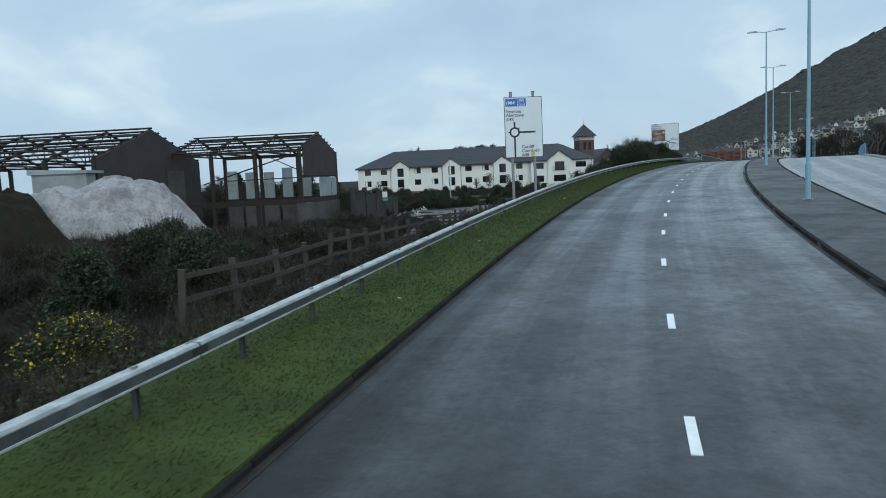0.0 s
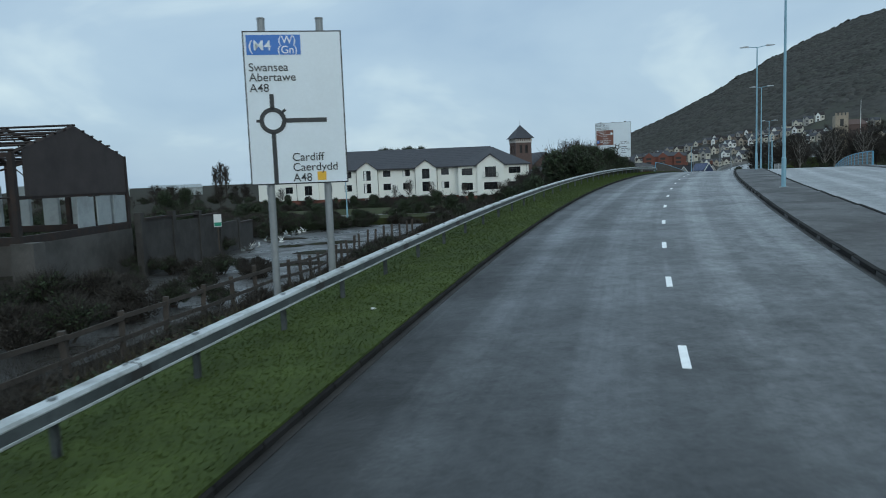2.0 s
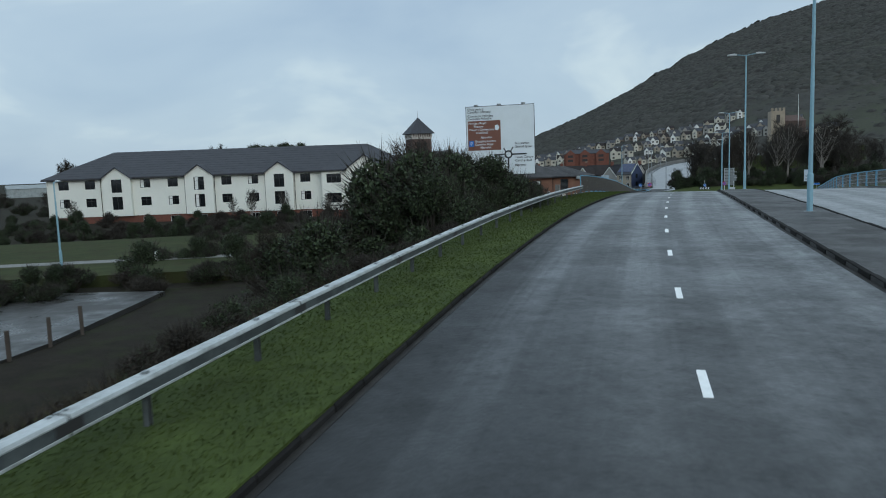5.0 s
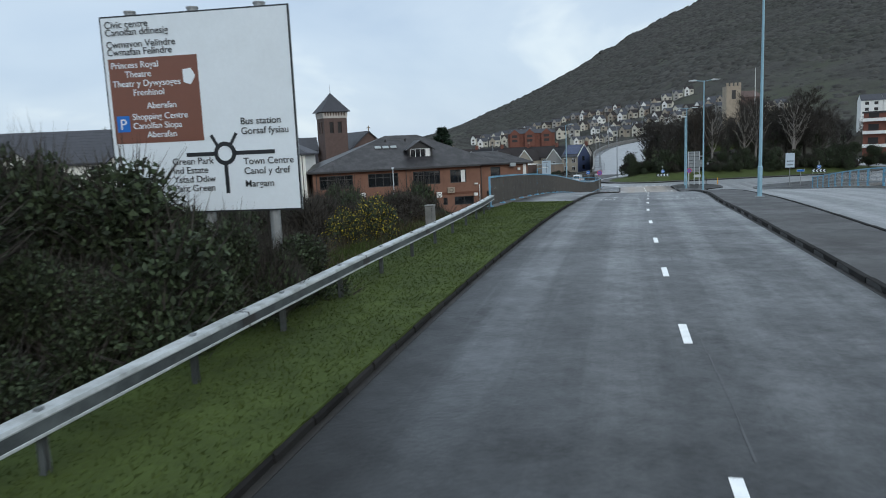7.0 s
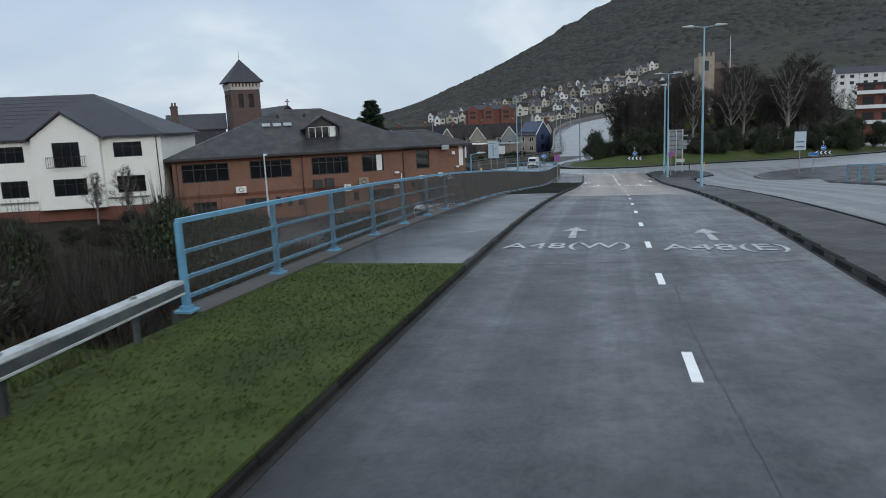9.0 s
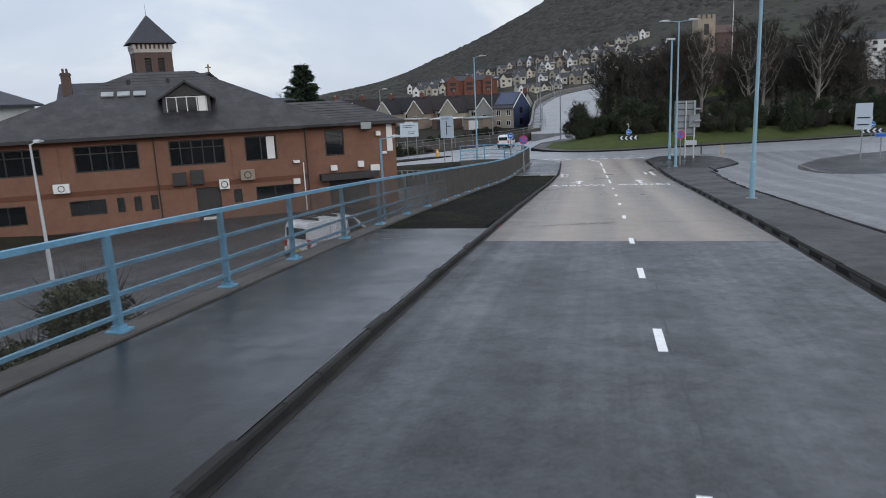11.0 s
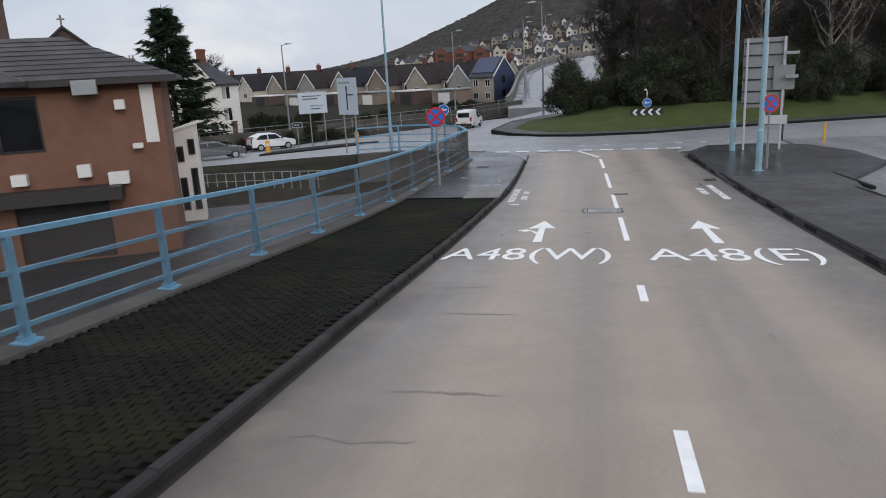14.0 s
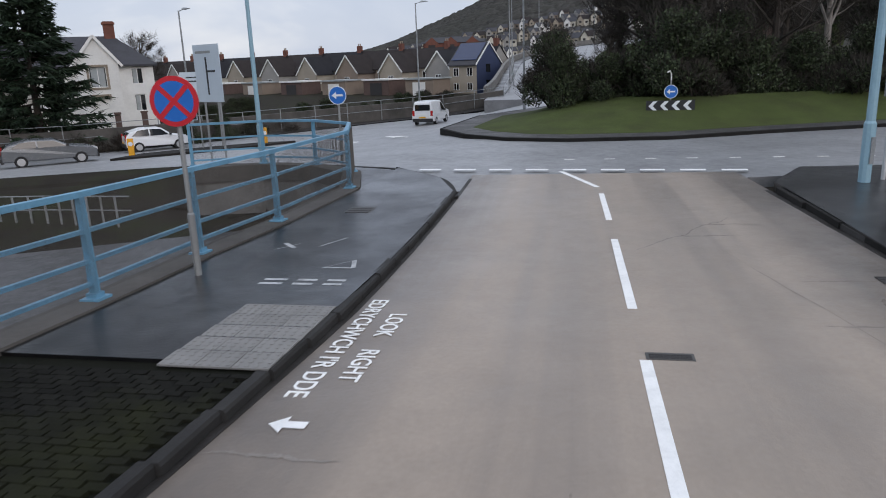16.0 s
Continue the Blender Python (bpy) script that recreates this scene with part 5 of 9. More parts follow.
def truss(parent, x, w, eave, ridge, col):
    """A portal frame across y at x."""
    for y in (-w, w):
        fr = part("column", Shape().box(x - 0.15, y - 0.15, 0.9, x + 0.15, y + 0.15, eave), col, parent)
    sh = Shape()
    sh.tube([(x, -w, eave), (x, 0, ridge), (x, w, eave)], 0.13, 5)
    sh.tube([(x, -w, eave), (x, w, eave)], 0.07, 4)
    for q in (-0.66, -0.33, 0.33, 0.66):
        zz = ridge - (ridge - eave) * abs(q)
        sh.tube([(x, q * w, eave), (x, q * w, zz)], 0.05, 4)
        sh.tube([(x, q * w, eave), (x, (q + (0.33 if q < 0 else -0.33)) * w, ridge - (ridge - eave) * (abs(q) - 0.33))], 0.045, 4)
    part("truss", sh, col, fr)


for x in (-12.2, -8.2, -4.1, 0.0):
    truss(shed, x, 6.0, 9.75, 11.5, RUST)
sh = Shape()
for q in np.linspace(-1, 1, 13):
    z = 11.62 - 1.75 * abs(q)
    part("purlin", Shape().tube([(-12.6, q * 6, z), (0.2, q * 6, z + random.uniform(-0.06, 0.06))], 0.065, 4), RUST, shed)
sh = Shape()
for y in (-6, 6):
    part("ring_beam", Shape().box(-12.3, y - 0.16, 4.9, 0.1, y + 0.16, 5.35), RUST, shed)
    part("eaves_beam", Shape().box(-12.3, y - 0.1, 9.55, 0.1, y + 0.1, 9.8), RUST, shed)
part("ring_beam", Shape().box(-0.12, -5.84, 4.9, 0.12, 5.84, 5.35), RUST, shed)
part("gable_beam", Shape().box(-0.1, -6, 7.3, 0.1, 6, 7.5), RUST, shed)
part("gable_sheet", Shape().slab([(-5.2, 7.45), (5.95, 7.45), (5.95, 9.75), (0, 11.5), (-5.2, 10.0)], 0.06, 0.12, Matrix.Rotation(radians(90), 4, "Z") @ Matrix.Diagonal((1, -1, 1, 1))), RUST_SHEET, shed, "dark rusty gable cladding")
for y0, y1 in ((-0.3, 1.6), (2.0, 3.7), (4.1, 5.7)):
    part("panel", Shape().box(0.0, y0, 5.4, 0.08, y1, 7.25), PALE_SHEET, shed, "pale upper panel")
sh = Shape()
sh.box(0.02, -4.3, 0.9, 0.2, 6.1, 4.9)
part("lower_wall", sh, OLD_WALL, shed, "stained lower wall")
part("pillar", Shape().box(-0.35, -6.25, 0.9, 0.9, -5.2, 5.0), OLD_WALL, shed, "grey-blue corner pier")
for k in range(6):
    x = -12.0 + k * 2.05
    part("pillar", Shape().box(x, 5.85, 5.2, x + 1.05, 6.15, 8.2 + random.uniform(-0.3, 0.3)), PALE_SHEET, shed, "pale upright wall panel")
    if k != 4:
        part("infill", Shape().box(x - 0.2, 5.85, 1.0, x + 1.5, 6.12, 4.6), OLD_WALL, shed)
sh = Shape()
sh.tube([(-10.5, -3, 7.0), (-2.5, 0, 9.6)], 0.06, 4).tube([(-6, 3, 9.5), (-1, -2, 7.8)], 0.05, 4).tube([(-12, 5, 7.3), (0, 5, 7.4)], 0.05, 4)
part("loose_bar", sh, RUST, shed)
shed2 = thing("derelict_shed", "long rusted steel shed frame with dark clad gable", "derelict building", m=pose(-24.6, 62.6, 0, 0, 0, -6.8))
for x in np.arange(-36, 0.1, 4.0):
    truss(shed2, float(x), 8.4, 9.3, 11.9, RUST)
sh = Shape()
for q in np.linspace(-1, 1, 15):
    part("purlin", Shape().tube([(-36.5, q * 8.4, 12.05 - 2.6 * abs(q)), (0.2, q * 8.4, 12.05 - 2.6 * abs(q))], 0.08, 4), RUST, shed2)
part("gable_sheet", Shape().slab([(-8.4, 1.2), (8.4, 1.2), (8.4, 9.3), (0, 11.9), (-8.4, 9.3)], 0.1, 0.2, Matrix.Rotation(radians(90), 4, "Z") @ Matrix.Diagonal((1, -1, 1, 1))), RUST_SHEET, shed2, "dark clad gable wall")
part("door", Shape().box(0.22, 2.0, 1.2, 0.3, 5.0, 8.4), OLD_WALL, shed2, "dull tall shed door")
part("back_wall", Shape().box(-36, 8.3, 1.2, 0, 8.5, 6.4), OLD_WALL, shed2)
solo("outbuilding", Shape().box(-2, -1.5, 0, 2, 1.5, 3.2).slab([(-2.2, 3.2), (2.2, 3.2), (2.2, 3.4), (-2.2, 3.6)], -1.7, 1.7), PALE_SHEET, "pale lean-to box against the shed", "shed", m=pose(-27.5, 54.2, 5.0))

# pale heap of rubble
def heap(name, cx, cy, z0, rx, ry, h, mat, label, seed):
    sh, n = Shape(), 44
    for i in range(n + 1):
        for j in range(n + 1):
            a, b = i / n * 2 - 1, j / n * 2 - 1
            r = math.hypot(a, b)
            z = min(1.0, max(0.0, 1 - r) * 1.9) * h * (0.82 + 0.18 * (1 - min(1.0, r)))
            nz = noise.fractal(Vector((a * 3.2 + seed, b * 3.2, 0.3)), 0.9, 2.1, 6) * h * 0.13
            sh.v.append((cx + a * rx, cy + b * ry, z0 + (z + nz * min(1.0, z / 0.6) if z > 0 else -0.3)))
    for i in range(n):
        for j in range(n):
            k = i * (n + 1) + j
            sh.f.append((k, k + n + 1, k + n + 2, k + 1))
    return solo(name, sh, mat, label, "heap")


heap("rubble_heap", -22.3, 48.0, 1.5, 9.3, 6.0, 6.0, HEAP, "large pale grey heap of crushed rubble", 2.0)
heap("earth_heap", -27.5, 42.5, 1.5, 7.5, 4.5, 5.6, SOIL, "dark earth bank in front of the rubble", 5.0)

# ---- yard with puddles, fence ----
def flat_sheet(name, outline, z, mat, label, category, thick=0.3):
    return solo(name, Shape().prism(outline, z - thick, z), mat, label, category, kind="structure")


flat_sheet("yard", [(-14, 38), (-6.5, 38), (-3.4, 48), (2.4, 68), (5.0, 86), (9.0, 98), (11.5, 112), (-4, 116), (-9, 104), (-10.4, 80)], 1.98, YARD, "muddy concrete yard with puddles and dark patches", "yard")
flat_sheet("lawn", [(-16, 119), (15, 117), (22, 136), (18, 150), (-14, 150)], 2.55, LAWN, "rough lawn terrace before the white block", "lawn", 1.2)
flat_sheet("path", [(-15, 127), (16, 125), (16.5, 127), (-15, 129.2)], 2.58, CONC, "pale footpath across the lawn", "path", 0.1)
fence = thing("timber_fence", "weathered timber post and rail fence along the yard", "fence")
FP = [(-6.3, 18.5, 3.5), (-5.1, 24, 3.4), (-4.2, 29, 3.4), (-3.2, 34, 3.25), (-2.2, 39, 3.1), (-1.2, 44, 2.95), (-0.2, 49, 2.9), (0.9, 54, 2.85), (1.8, 59, 2.75), (2.4, 64, 2.4), (2.9, 69, 2.1), (3.5, 74, 2.0),
      (4.1, 78.5, 2.0), (4.8, 83.5, 2.0), (6.0, 88.5, 2.0), (7.5, 93, 2.0), (9.1, 98, 2.0), (10.4, 103, 2.0)]
FPTS = []
for a, b in zip(FP, FP[1:]):
    FPTS += [a, tuple((p + q) / 2 for p, q in zip(a, b))]
for i, (x, y, z) in enumerate(FPTS):
    h = 1.28 + random.uniform(-0.1, 0.12)
    ps = part("post", Shape().box(-0.085, -0.085, -1.3, 0.085, 0.085, h), TIMBER, fence)
    ps.matrix_basis = pose(x, y, z, random.uniform(-4, 4), random.uniform(-4, 4), random.uniform(0, 20))
    if i + 1 < len(FPTS) and i < 21:
        a, b = Vector((x, y, z)), Vector(FPTS[i + 1])
        for zz in (0.35, 0.95):
            rs = Shape()
            ring(rs, a + Vector((0, 0, random.uniform(-0.05, 0.05))), b, 0.07, 0.11, zz, zz + 0.14)
            part("rail", rs, TIMBER, fence)
for k in range(26):
    y = random.uniform(85, 110)
    x = -4.8 + (y - 86) * 0.09 + random.uniform(-1.3, 1.1)
    sh = Shape()
    for q in range(3):
        a = Vector((random.uniform(-0.4, 0.4), random.uniform(-0.4, 0.4), random.uniform(0.0, 0.25)))
        sh.tube([a, a + Vector((random.uniform(-0.6, 0.6), random.uniform(-0.6, 0.6), random.uniform(0.05, 0.7)))], 0.05, 4)
    sh.box(-0.25, -0.2, 0, 0.3, 0.2, 0.12, pose(0, 0, 0, 0, 0, random.uniform(0, 180)))
    solo("debris", sh, random.choice((WHITE, PALE_SHEET, PALE_SHEET, SIGN_BLUE if k == 5 else OLD_WALL)), "scrap of pale dumped rubbish on the yard", "debris", group="yard debris", m=pose(x, y, 2.0) @ Matrix.Scale(random.uniform(0.45, 0.75), 4))
ys = thing("yard_sign", "small white and green notice on a post", "sign", m=pose(-6.3, 83.0, 2.45, 0, 0, 25))
part("post", Shape().box(-0.05, 0.03, 0, 0.05, 0.12, 2.9), TIMBER, ys)
part("plate", Shape().box(-0.3, 0, 1.9, 0.3, 0.03, 2.9), WHITE, ys)
part("band", Shape().box(-0.28, -0.006, 1.95, 0.28, -0.001, 2.25), plain("notice_green", (0.03, 0.25, 0.15), 0.5), ys, "green band")
yw = thing("yard_wall", "dark stained concrete block wall with broken piers beside the yard", "wall")
for k, (x0, y0, x1, y1, z1) in enumerate(((-8.6, 72.0, -7.9, 76.4, 6.1), (-7.9, 76.4, -7.2, 80.6, 6.0), (-7.2, 80.6, -6.6, 84.6, 5.8), (-6.6, 84.6, -6.0, 88.8, 5.3), (-6.0, 88.8, -5.6, 93.0, 4.7))):
    ws = Shape()
    ring(ws, Vector((x0, y0, 0)), Vector((x1, y1, 0)), -0.12, 0.12, 1.4, z1 - 0.5 - 0.25 * (k % 2))
    part("panel", ws, YARD_WALL, yw)
    part("pier", Shape().box(-0.22, -0.22, 1.4, 0.22, 0.22, z1, pose(x0, y0, 0, 0, 0, -10)), YARD_WALL, yw)
    cs = Shape()
    ring(cs, Vector((x0, y0, 0)), Vector((x1, y1, 0)), -0.18, 0.18, z1 - 0.5, z1 - 0.36)
    if k != 3:
        part("coping", cs, RUST, yw)
lampg = street_lamp(pose(1.7, 123.0, 2.5, 0, 0, 90), 6.9, 1, "slim pale blue lamp post on the lawn", LAMP_BLUE)
solo("bollard", Shape().tube([(0, 0, 0), (0, 0, 0.8), (0, 0, 0.9)], [0.14, 0.14, 0.09], 10), WHITE, "white bollard on the lawn", "bollard", m=pose(8.4, 124.9, 2.55))
cab = solo("control_cabinet", Shape().box(-0.15, -0.15, -0.6, 0.15, 0.15, 1.45).box(-0.17, -0.17, 1.45, 0.17, 0.17, 1.5), CONC, "grey roadside control cabinet behind the rail", "cabinet", m=pose(38.2, 109.9, 6.48, 0, 0, -28), bevel=0.02)
part("door_seam", Shape().box(0.08, -0.156, -0.5, 0.09, -0.15, 1.4), FASCIA, cab)

# mud banks left on the yard
for x, y, rx, ry in ((2.0, 90.3, 2.6, 1.0), (2.8, 82.5, 3.2, 1.3), (-1.5, 88.8, 1.6, 0.7), (1.0, 75.0, 2.4, 0.9), (-3.0, 97.0, 2.2, 0.8)):
    pile, n = Shape(), 28
    ringv = []
    for k, (r, z) in enumerate(((1.0, 0.0), (0.75, 0.12), (0.4, 0.2))):
        for j in range(n):
            a = 2 * math.pi * j / n
            w = r * (1 + 0.35 * noise.noise(Vector((math.cos(a) * 1.6, math.sin(a) * 1.6, x))))
            pile.v.append((x + rx * w * math.cos(a), y + ry * w * math.sin(a), 1.985 + z * (0.7 + 0.6 * noise.noise(Vector((a, r, y))))))
    for k in range(2):
        pile.f += [(k * n + j, k * n + (j + 1) % n, (k + 1) * n + (j + 1) % n, (k + 1) * n + j) for j in range(n)]
    pile.f.append(tuple(range(2 * n, 3 * n)))
    solo("mud_bank", pile, SOIL, "low dark bank of wet mud on the yard", "mud", group="mud banks")

# ---- roundabout and the roads round it ----
RZ = 2.42


def drape(name, outline, z, mat, label, category, thick=0.3):
    """A sheet over an outline that follows the fall of the land."""
    bm = bmesh.new()
    bm.from_mesh(Shape().prism(outline, z - thick, z).mesh(name))
    bmesh.ops.triangulate(bm, faces=bm.faces[:])
    for axis in (0, 1):
        lo, hi = min(p[axis] for p in outline), max(p[axis] for p in outline)
        for q in np.arange(math.ceil(lo / 4) * 4, hi, 4.0):
            no = Vector((1, 0, 0)) if axis == 0 else Vector((0, 1, 0))
            bmesh.ops.bisect_plane(bm, geom=bm.verts[:] + bm.edges[:] + bm.faces[:], plane_co=no * float(q), plane_no=no)
    for p in bm.verts:
        p.co.z -= fall(p.co.x, p.co.y)
    me = bpy.data.meshes.new(name)
    bm.to_mesh(me)
    bm.free()
    me.materials.append(mat)
    return solo(name, me, mat, label, category, kind="structure")


def rz(x, y):
    return RZ - fall(x, y)


drape("road_roundabout", [(0, 203), (60, 202.5), (71, 199.5), (76.4, 197.6), (80, 195.5), (81.4, 192.0), (82.4, 189.2), (83.4, 187.0), (84.3, 183.4), (93.4, 181.0), (98, 178.5), (112, 170), (140, 158), (180, 150), (180, 240), (140, 262), (118, 256),
                               (118, 246), (111.5, 239), (108, 234.5), (100, 231), (91, 227.5), (82, 223), (70, 219.5), (40, 214), (0, 210)], RZ, ASPHALT_OLD, "wet grey asphalt round the roundabout", "road")
ISLAND = [(90.0, 199.5), (89.9, 196.0), (90.8, 193.4), (92.6, 191.5), (96.3, 189.7), (101, 189.2), (106, 188.3), (114, 186.5), (124, 185), (136, 186), (146, 192), (150, 205), (146, 216), (138, 223), (128, 224), (116, 219), (104, 212.5), (94.5, 206.0)]


def shrink(outline, d):
    c = (sum(p[0] for p in outline) / len(outline), sum(p[1] for p in outline) / len(outline))
    out = []
    for i, p in enumerate(outline):
        a, b = outline[i - 1], outline[(i + 1) % len(outline)]
        t = Vector((b[0] - a[0], b[1] - a[1])).normalized()
        out.append((p[0] - t.y * d, p[1] + t.x * d))
    return out


def ccw(o):
    return o if sum(o[i - 1][0] * o[i][1] - o[i][0] * o[i - 1][1] for i in range(len(o))) > 0 else o[::-1]


ISL = ccw(ISLAND)
flat_sheet("island_kerb", ISL, RZ + 0.13, KERB, "dark kerb and apron of the roundabout island", "kerb")
flat_sheet("island_apron", shrink(ISL, 0.18), RZ + 0.135, MEDIAN, "dark paved apron round the island", "pavement")
inner = shrink(ISL, 1.6)
sh = Shape()
cen = (sum(p[0] for p in ISL) / len(ISL), sum(p[1] for p in ISL) / len(ISL))
top = [(x + (cen[0] - x) * 0.3, y + (cen[1] - y) * 0.3) for x, y in shrink(ISL, 1.8)]
n = len(inner)
sh.v = [(x, y, RZ + 0.14) for x, y in inner] + [(x + (cen[0] - x) * 0.1, y + (cen[1] - y) * 0.1, RZ + 0.36) for x, y in inner] + [(x, y, RZ + 1.25) for x, y in top]
for r in range(2):
    sh.f += [(r * n + i, r * n + (i + 1) % n, (r + 1) * n + (i + 1) % n, (r + 1) * n + i) for i in range(n)]
sh.f.append(tuple(range(2 * n, 3 * n)))
solo("island_grass", sh, MOWN, "mown green grass bank on the roundabout island", "grass", kind="structure", smooth=True)


def ribbon(name, pts, widths, mat, label, category, thick=6.0, dz=0.0, off=0.0, sub=6):
    """A road along a smooth line of points, with its own width at each."""
    P = [Vector(p) for p in pts]
    fine, wid = [], []
    for i in range(len(P) - 1):
        p0, p1, p2, p3 = P[max(i - 1, 0)], P[i], P[i + 1], P[min(i + 2, len(P) - 1)]
        for k in range(sub):
            t = k / sub
            fine.append(0.5 * ((2 * p1) + (p2 - p0) * t + (2 * p0 - 5 * p1 + 4 * p2 - p3) * t * t + (3 * p1 - p0 - 3 * p2 + p3) * t ** 3))
            wid.append(widths[i] + (widths[i + 1] - widths[i]) * t)
    fine.append(P[-1])
    wid.append(widths[-1])
    sh = Shape()
    for i, p in enumerate(fine):
        d = fine[min(i + 1, len(fine) - 1)] - fine[max(i - 1, 0)]
        r = Vector((d.y, -d.x, 0)).normalized()
        for w, z in ((-wid[i] / 2, dz), (wid[i] / 2, dz), (wid[i] / 2, -thick), (-wid[i] / 2, -thick)):
            q = p + r * (w + off)
            sh.v.append((q.x, q.y, q.z + z))
    for i in range(len(fine) - 1):
        for j in range(4):
            a, b = i * 4 + j, i * 4 + (j + 1) % 4
            sh.f.append((a, b, b + 4, a + 4))
    sh.f += [(0, 3, 2, 1), tuple(len(fine) * 4 - 4 + j for j in range(4))]
    return solo(name, sh, mat, label, category, kind="structure"), fine


HILLROAD = [(110, 225, RZ - 0.12), (114, 232.5, RZ + 0.02), (118.5, 241, 3.1), (124, 252, 4.2), (130, 264, 5.3), (139, 280, 6.5), (154, 297, 7.8), (178, 312, 9.2), (210, 324, 10.6), (250, 336, 12.5)]
HILLROAD = [(x, y, z - fall(x, y)) for x, y, z in HILLROAD]
_, HL = ribbon("road_uphill", HILLROAD, [14, 15, 14.5, 14, 14, 14, 14, 14, 13, 13], ASPHALT_OLD, "wet grey dual road climbing past the houses", "road")
ribbon("verge_uphill", HILLROAD[2:], [3, 3, 3, 3, 3, 3, 3, 3], GRASS, "narrow green verge beside the uphill road", "verge", 6, 0.12, 7.4)
ribbon("wall_uphill", HILLROAD[1:], [0.4] * 9, CONC, "long grey boundary wall along the uphill road", "wall", 2.0, 1.0, -7.8)
ribbon("pavement_uphill", HILLROAD[1:], [1.8] * 9, FOOTWAY, "wet footway along the uphill road", "pavement", 3.0, 0.12, -6.8)
drape("splitter_island", [(74.2, 207.2), (78, 207.6), (82, 208.8), (84.3, 210.6), (82.5, 212.6), (79, 212.8), (75.5, 211)], RZ + 0.12, KERB, "dark kerbed splitter island", "kerb")
bank = Shape()
for (x0, y0), (x1, y1) in (((58, 202.6), (58, 197.0)), ((66, 201.2), (66, 195.6)), ((71, 199.6), (71, 194.2)), ((76.4, 197.7), (76.4, 192.8)), ((80, 195.6), (79.0, 191.6)), ((82.0, 192.3), (81.2, 190.5))):
    bank.v += [(x0, y0, rz(x0, y0) + 0.03), ((x0 * 2 + x1) / 3, (y0 * 2 + y1) / 3, rz(x0, y0) - 0.12), (x1, y1, 1.12 if x1 < 80 else 2.2), (x1, y1 - 0.15, 0.6)]
bank.f = [(i * 4 + j, i * 4 + j + 1, i * 4 + 5 + j, i * 4 + 4 + j) for i in range(5) for j in range(3)]
solo("bank", bank, SOIL, "dark earth bank between the two road levels", "ground", kind="structure")
def park_z(y):
    return 0.8 + 0.05 * max(0.0, 160.0 - y)


cp = Shape()
for y, x0, x1 in ((140, 42, 51.6), (150, 41, 58), (160, 40, 64.2), (166, 40, 67.8), (172, 40, 71.5), (179.9, 39, 75.6), (180, 69.2, 75.7), (183, 69.2, 77.3), (187, 69.2, 81.9), (190.4, 60, 80.8), (194.4, 60, 76.5)):
    x1 += 1.1 if y < 184 else 0.0
    cp.v += [(x0, y, park_z(y)), (x1, y, park_z(y)), (x1, y, 0.2), (x0, y, 0.2)]
for i in range(9):
    for a, b in ((0, 1), (1, 2), (3, 0)):
        cp.f.append((i * 4 + a, i * 4 + b, i * 4 + 4 + b, i * 4 + 4 + a))
cp.f.append((3, 2, 1, 0))
solo("car_park", cp, ASPHALT, "wet dark car park sloping down to the office", "car park", kind="structure")
flat_sheet("pavement_splitter", [on(173, 4.0).to_2d(), on(178, 4.0).to_2d(), on(181.3, 4.0).to_2d(), (93.8, 180.9), (96.0, 179.9), (97.2, 178.0), (96.8, 175.2), (95.2, 172.2), on(173, 7.4).to_2d()], line_z(176) + 0.13, FOOTWAY, "dark paved splitter between the carriageways", "pavement")
flat_sheet("pavement_corner", [(82.6, 183.6), (84.6, 182.2), (84.95, 183.6), (85.0, 184.9), (84.75, 186.3), (84.3, 187.3), (83.6, 188.2), (82.9, 189.0), (82.5, 189.2), (83.0, 187)], RZ + 0.125, FOOTWAY, "wet footway at the corner of the roundabout", "pavement")
ribbon("kerb_corner", [(84.55, 181.9, 2.54), (85.0, 183.6, 2.54), (85.08, 185.0, 2.54), (84.6, 187.1, 2.54), (83.65, 188.35, 2.54), (82.2, 190.0, 2.54)], [0.15] * 6, KERB_GREY, "dark kerb curving round the corner", "kerb", 0.3, 0.01)
FAR = [(40, 215, RZ - 1.5), (70, 220.5, rz(70, 220.5)), (82, 224, rz(82, 224)), (91, 228.5, rz(91, 228.5)), (101, 232.2, rz(101, 232.2)), (108.5, 235, rz(108.5, 235) + 0.2)]
ribbon("wall_far", FAR, [0.4] * 6, OLD_WALL, "long dark stained boundary wall behind the road", "wall", 1.0, 1.5)
ribbon("pavement_far", [(x, y - 1.4, z) for x, y, z in FAR], [2.2] * 6, FOOTWAY, "wet footway before the boundary wall", "pavement", 0.4, 0.12)


def plain_rail(name, pts, h, label, mat=GALV, gap=2.0):
    """A pedestrian railing: posts and two rails along points."""
    t = thing(name, label, "railing")
    P = [Vector(p) for p in pts]
    for a, b in zip(P, P[1:]):
        n = max(1, int((b - a).length / gap))
        for i in range(n):
            q = a + (b - a) * (i / n)
            part("post", Shape().box(q.x - 0.03, q.y - 0.03, q.z - 0.1, q.x + 0.03, q.y + 0.03, q.z + h), mat, t)
        for z in (h * 0.5, h):
            part("rail", Shape().tube([a + Vector((0, 0, z)), b + Vector((0, 0, z))], 0.025, 5), mat, t)
    return t


plain_rail("pedestrian_railing", [(x, y - 0.35, z + 0.1) for x, y, z in FAR] + [(112.5, 241, 2.6), (118, 254, 3.8), (124, 266.5, 5.0)], 1.75, "long grey railing along the far footway", gap=3.0)
plain_rail("pedestrian_railing", [(66.0, 194.8, 1.03), (70.9, 193.2, 1.03), (73.9, 191.9, 1.03), (76.6, 190.3, 1.03)], 0.9, "low grey railing on the lower road", gap=0.5)


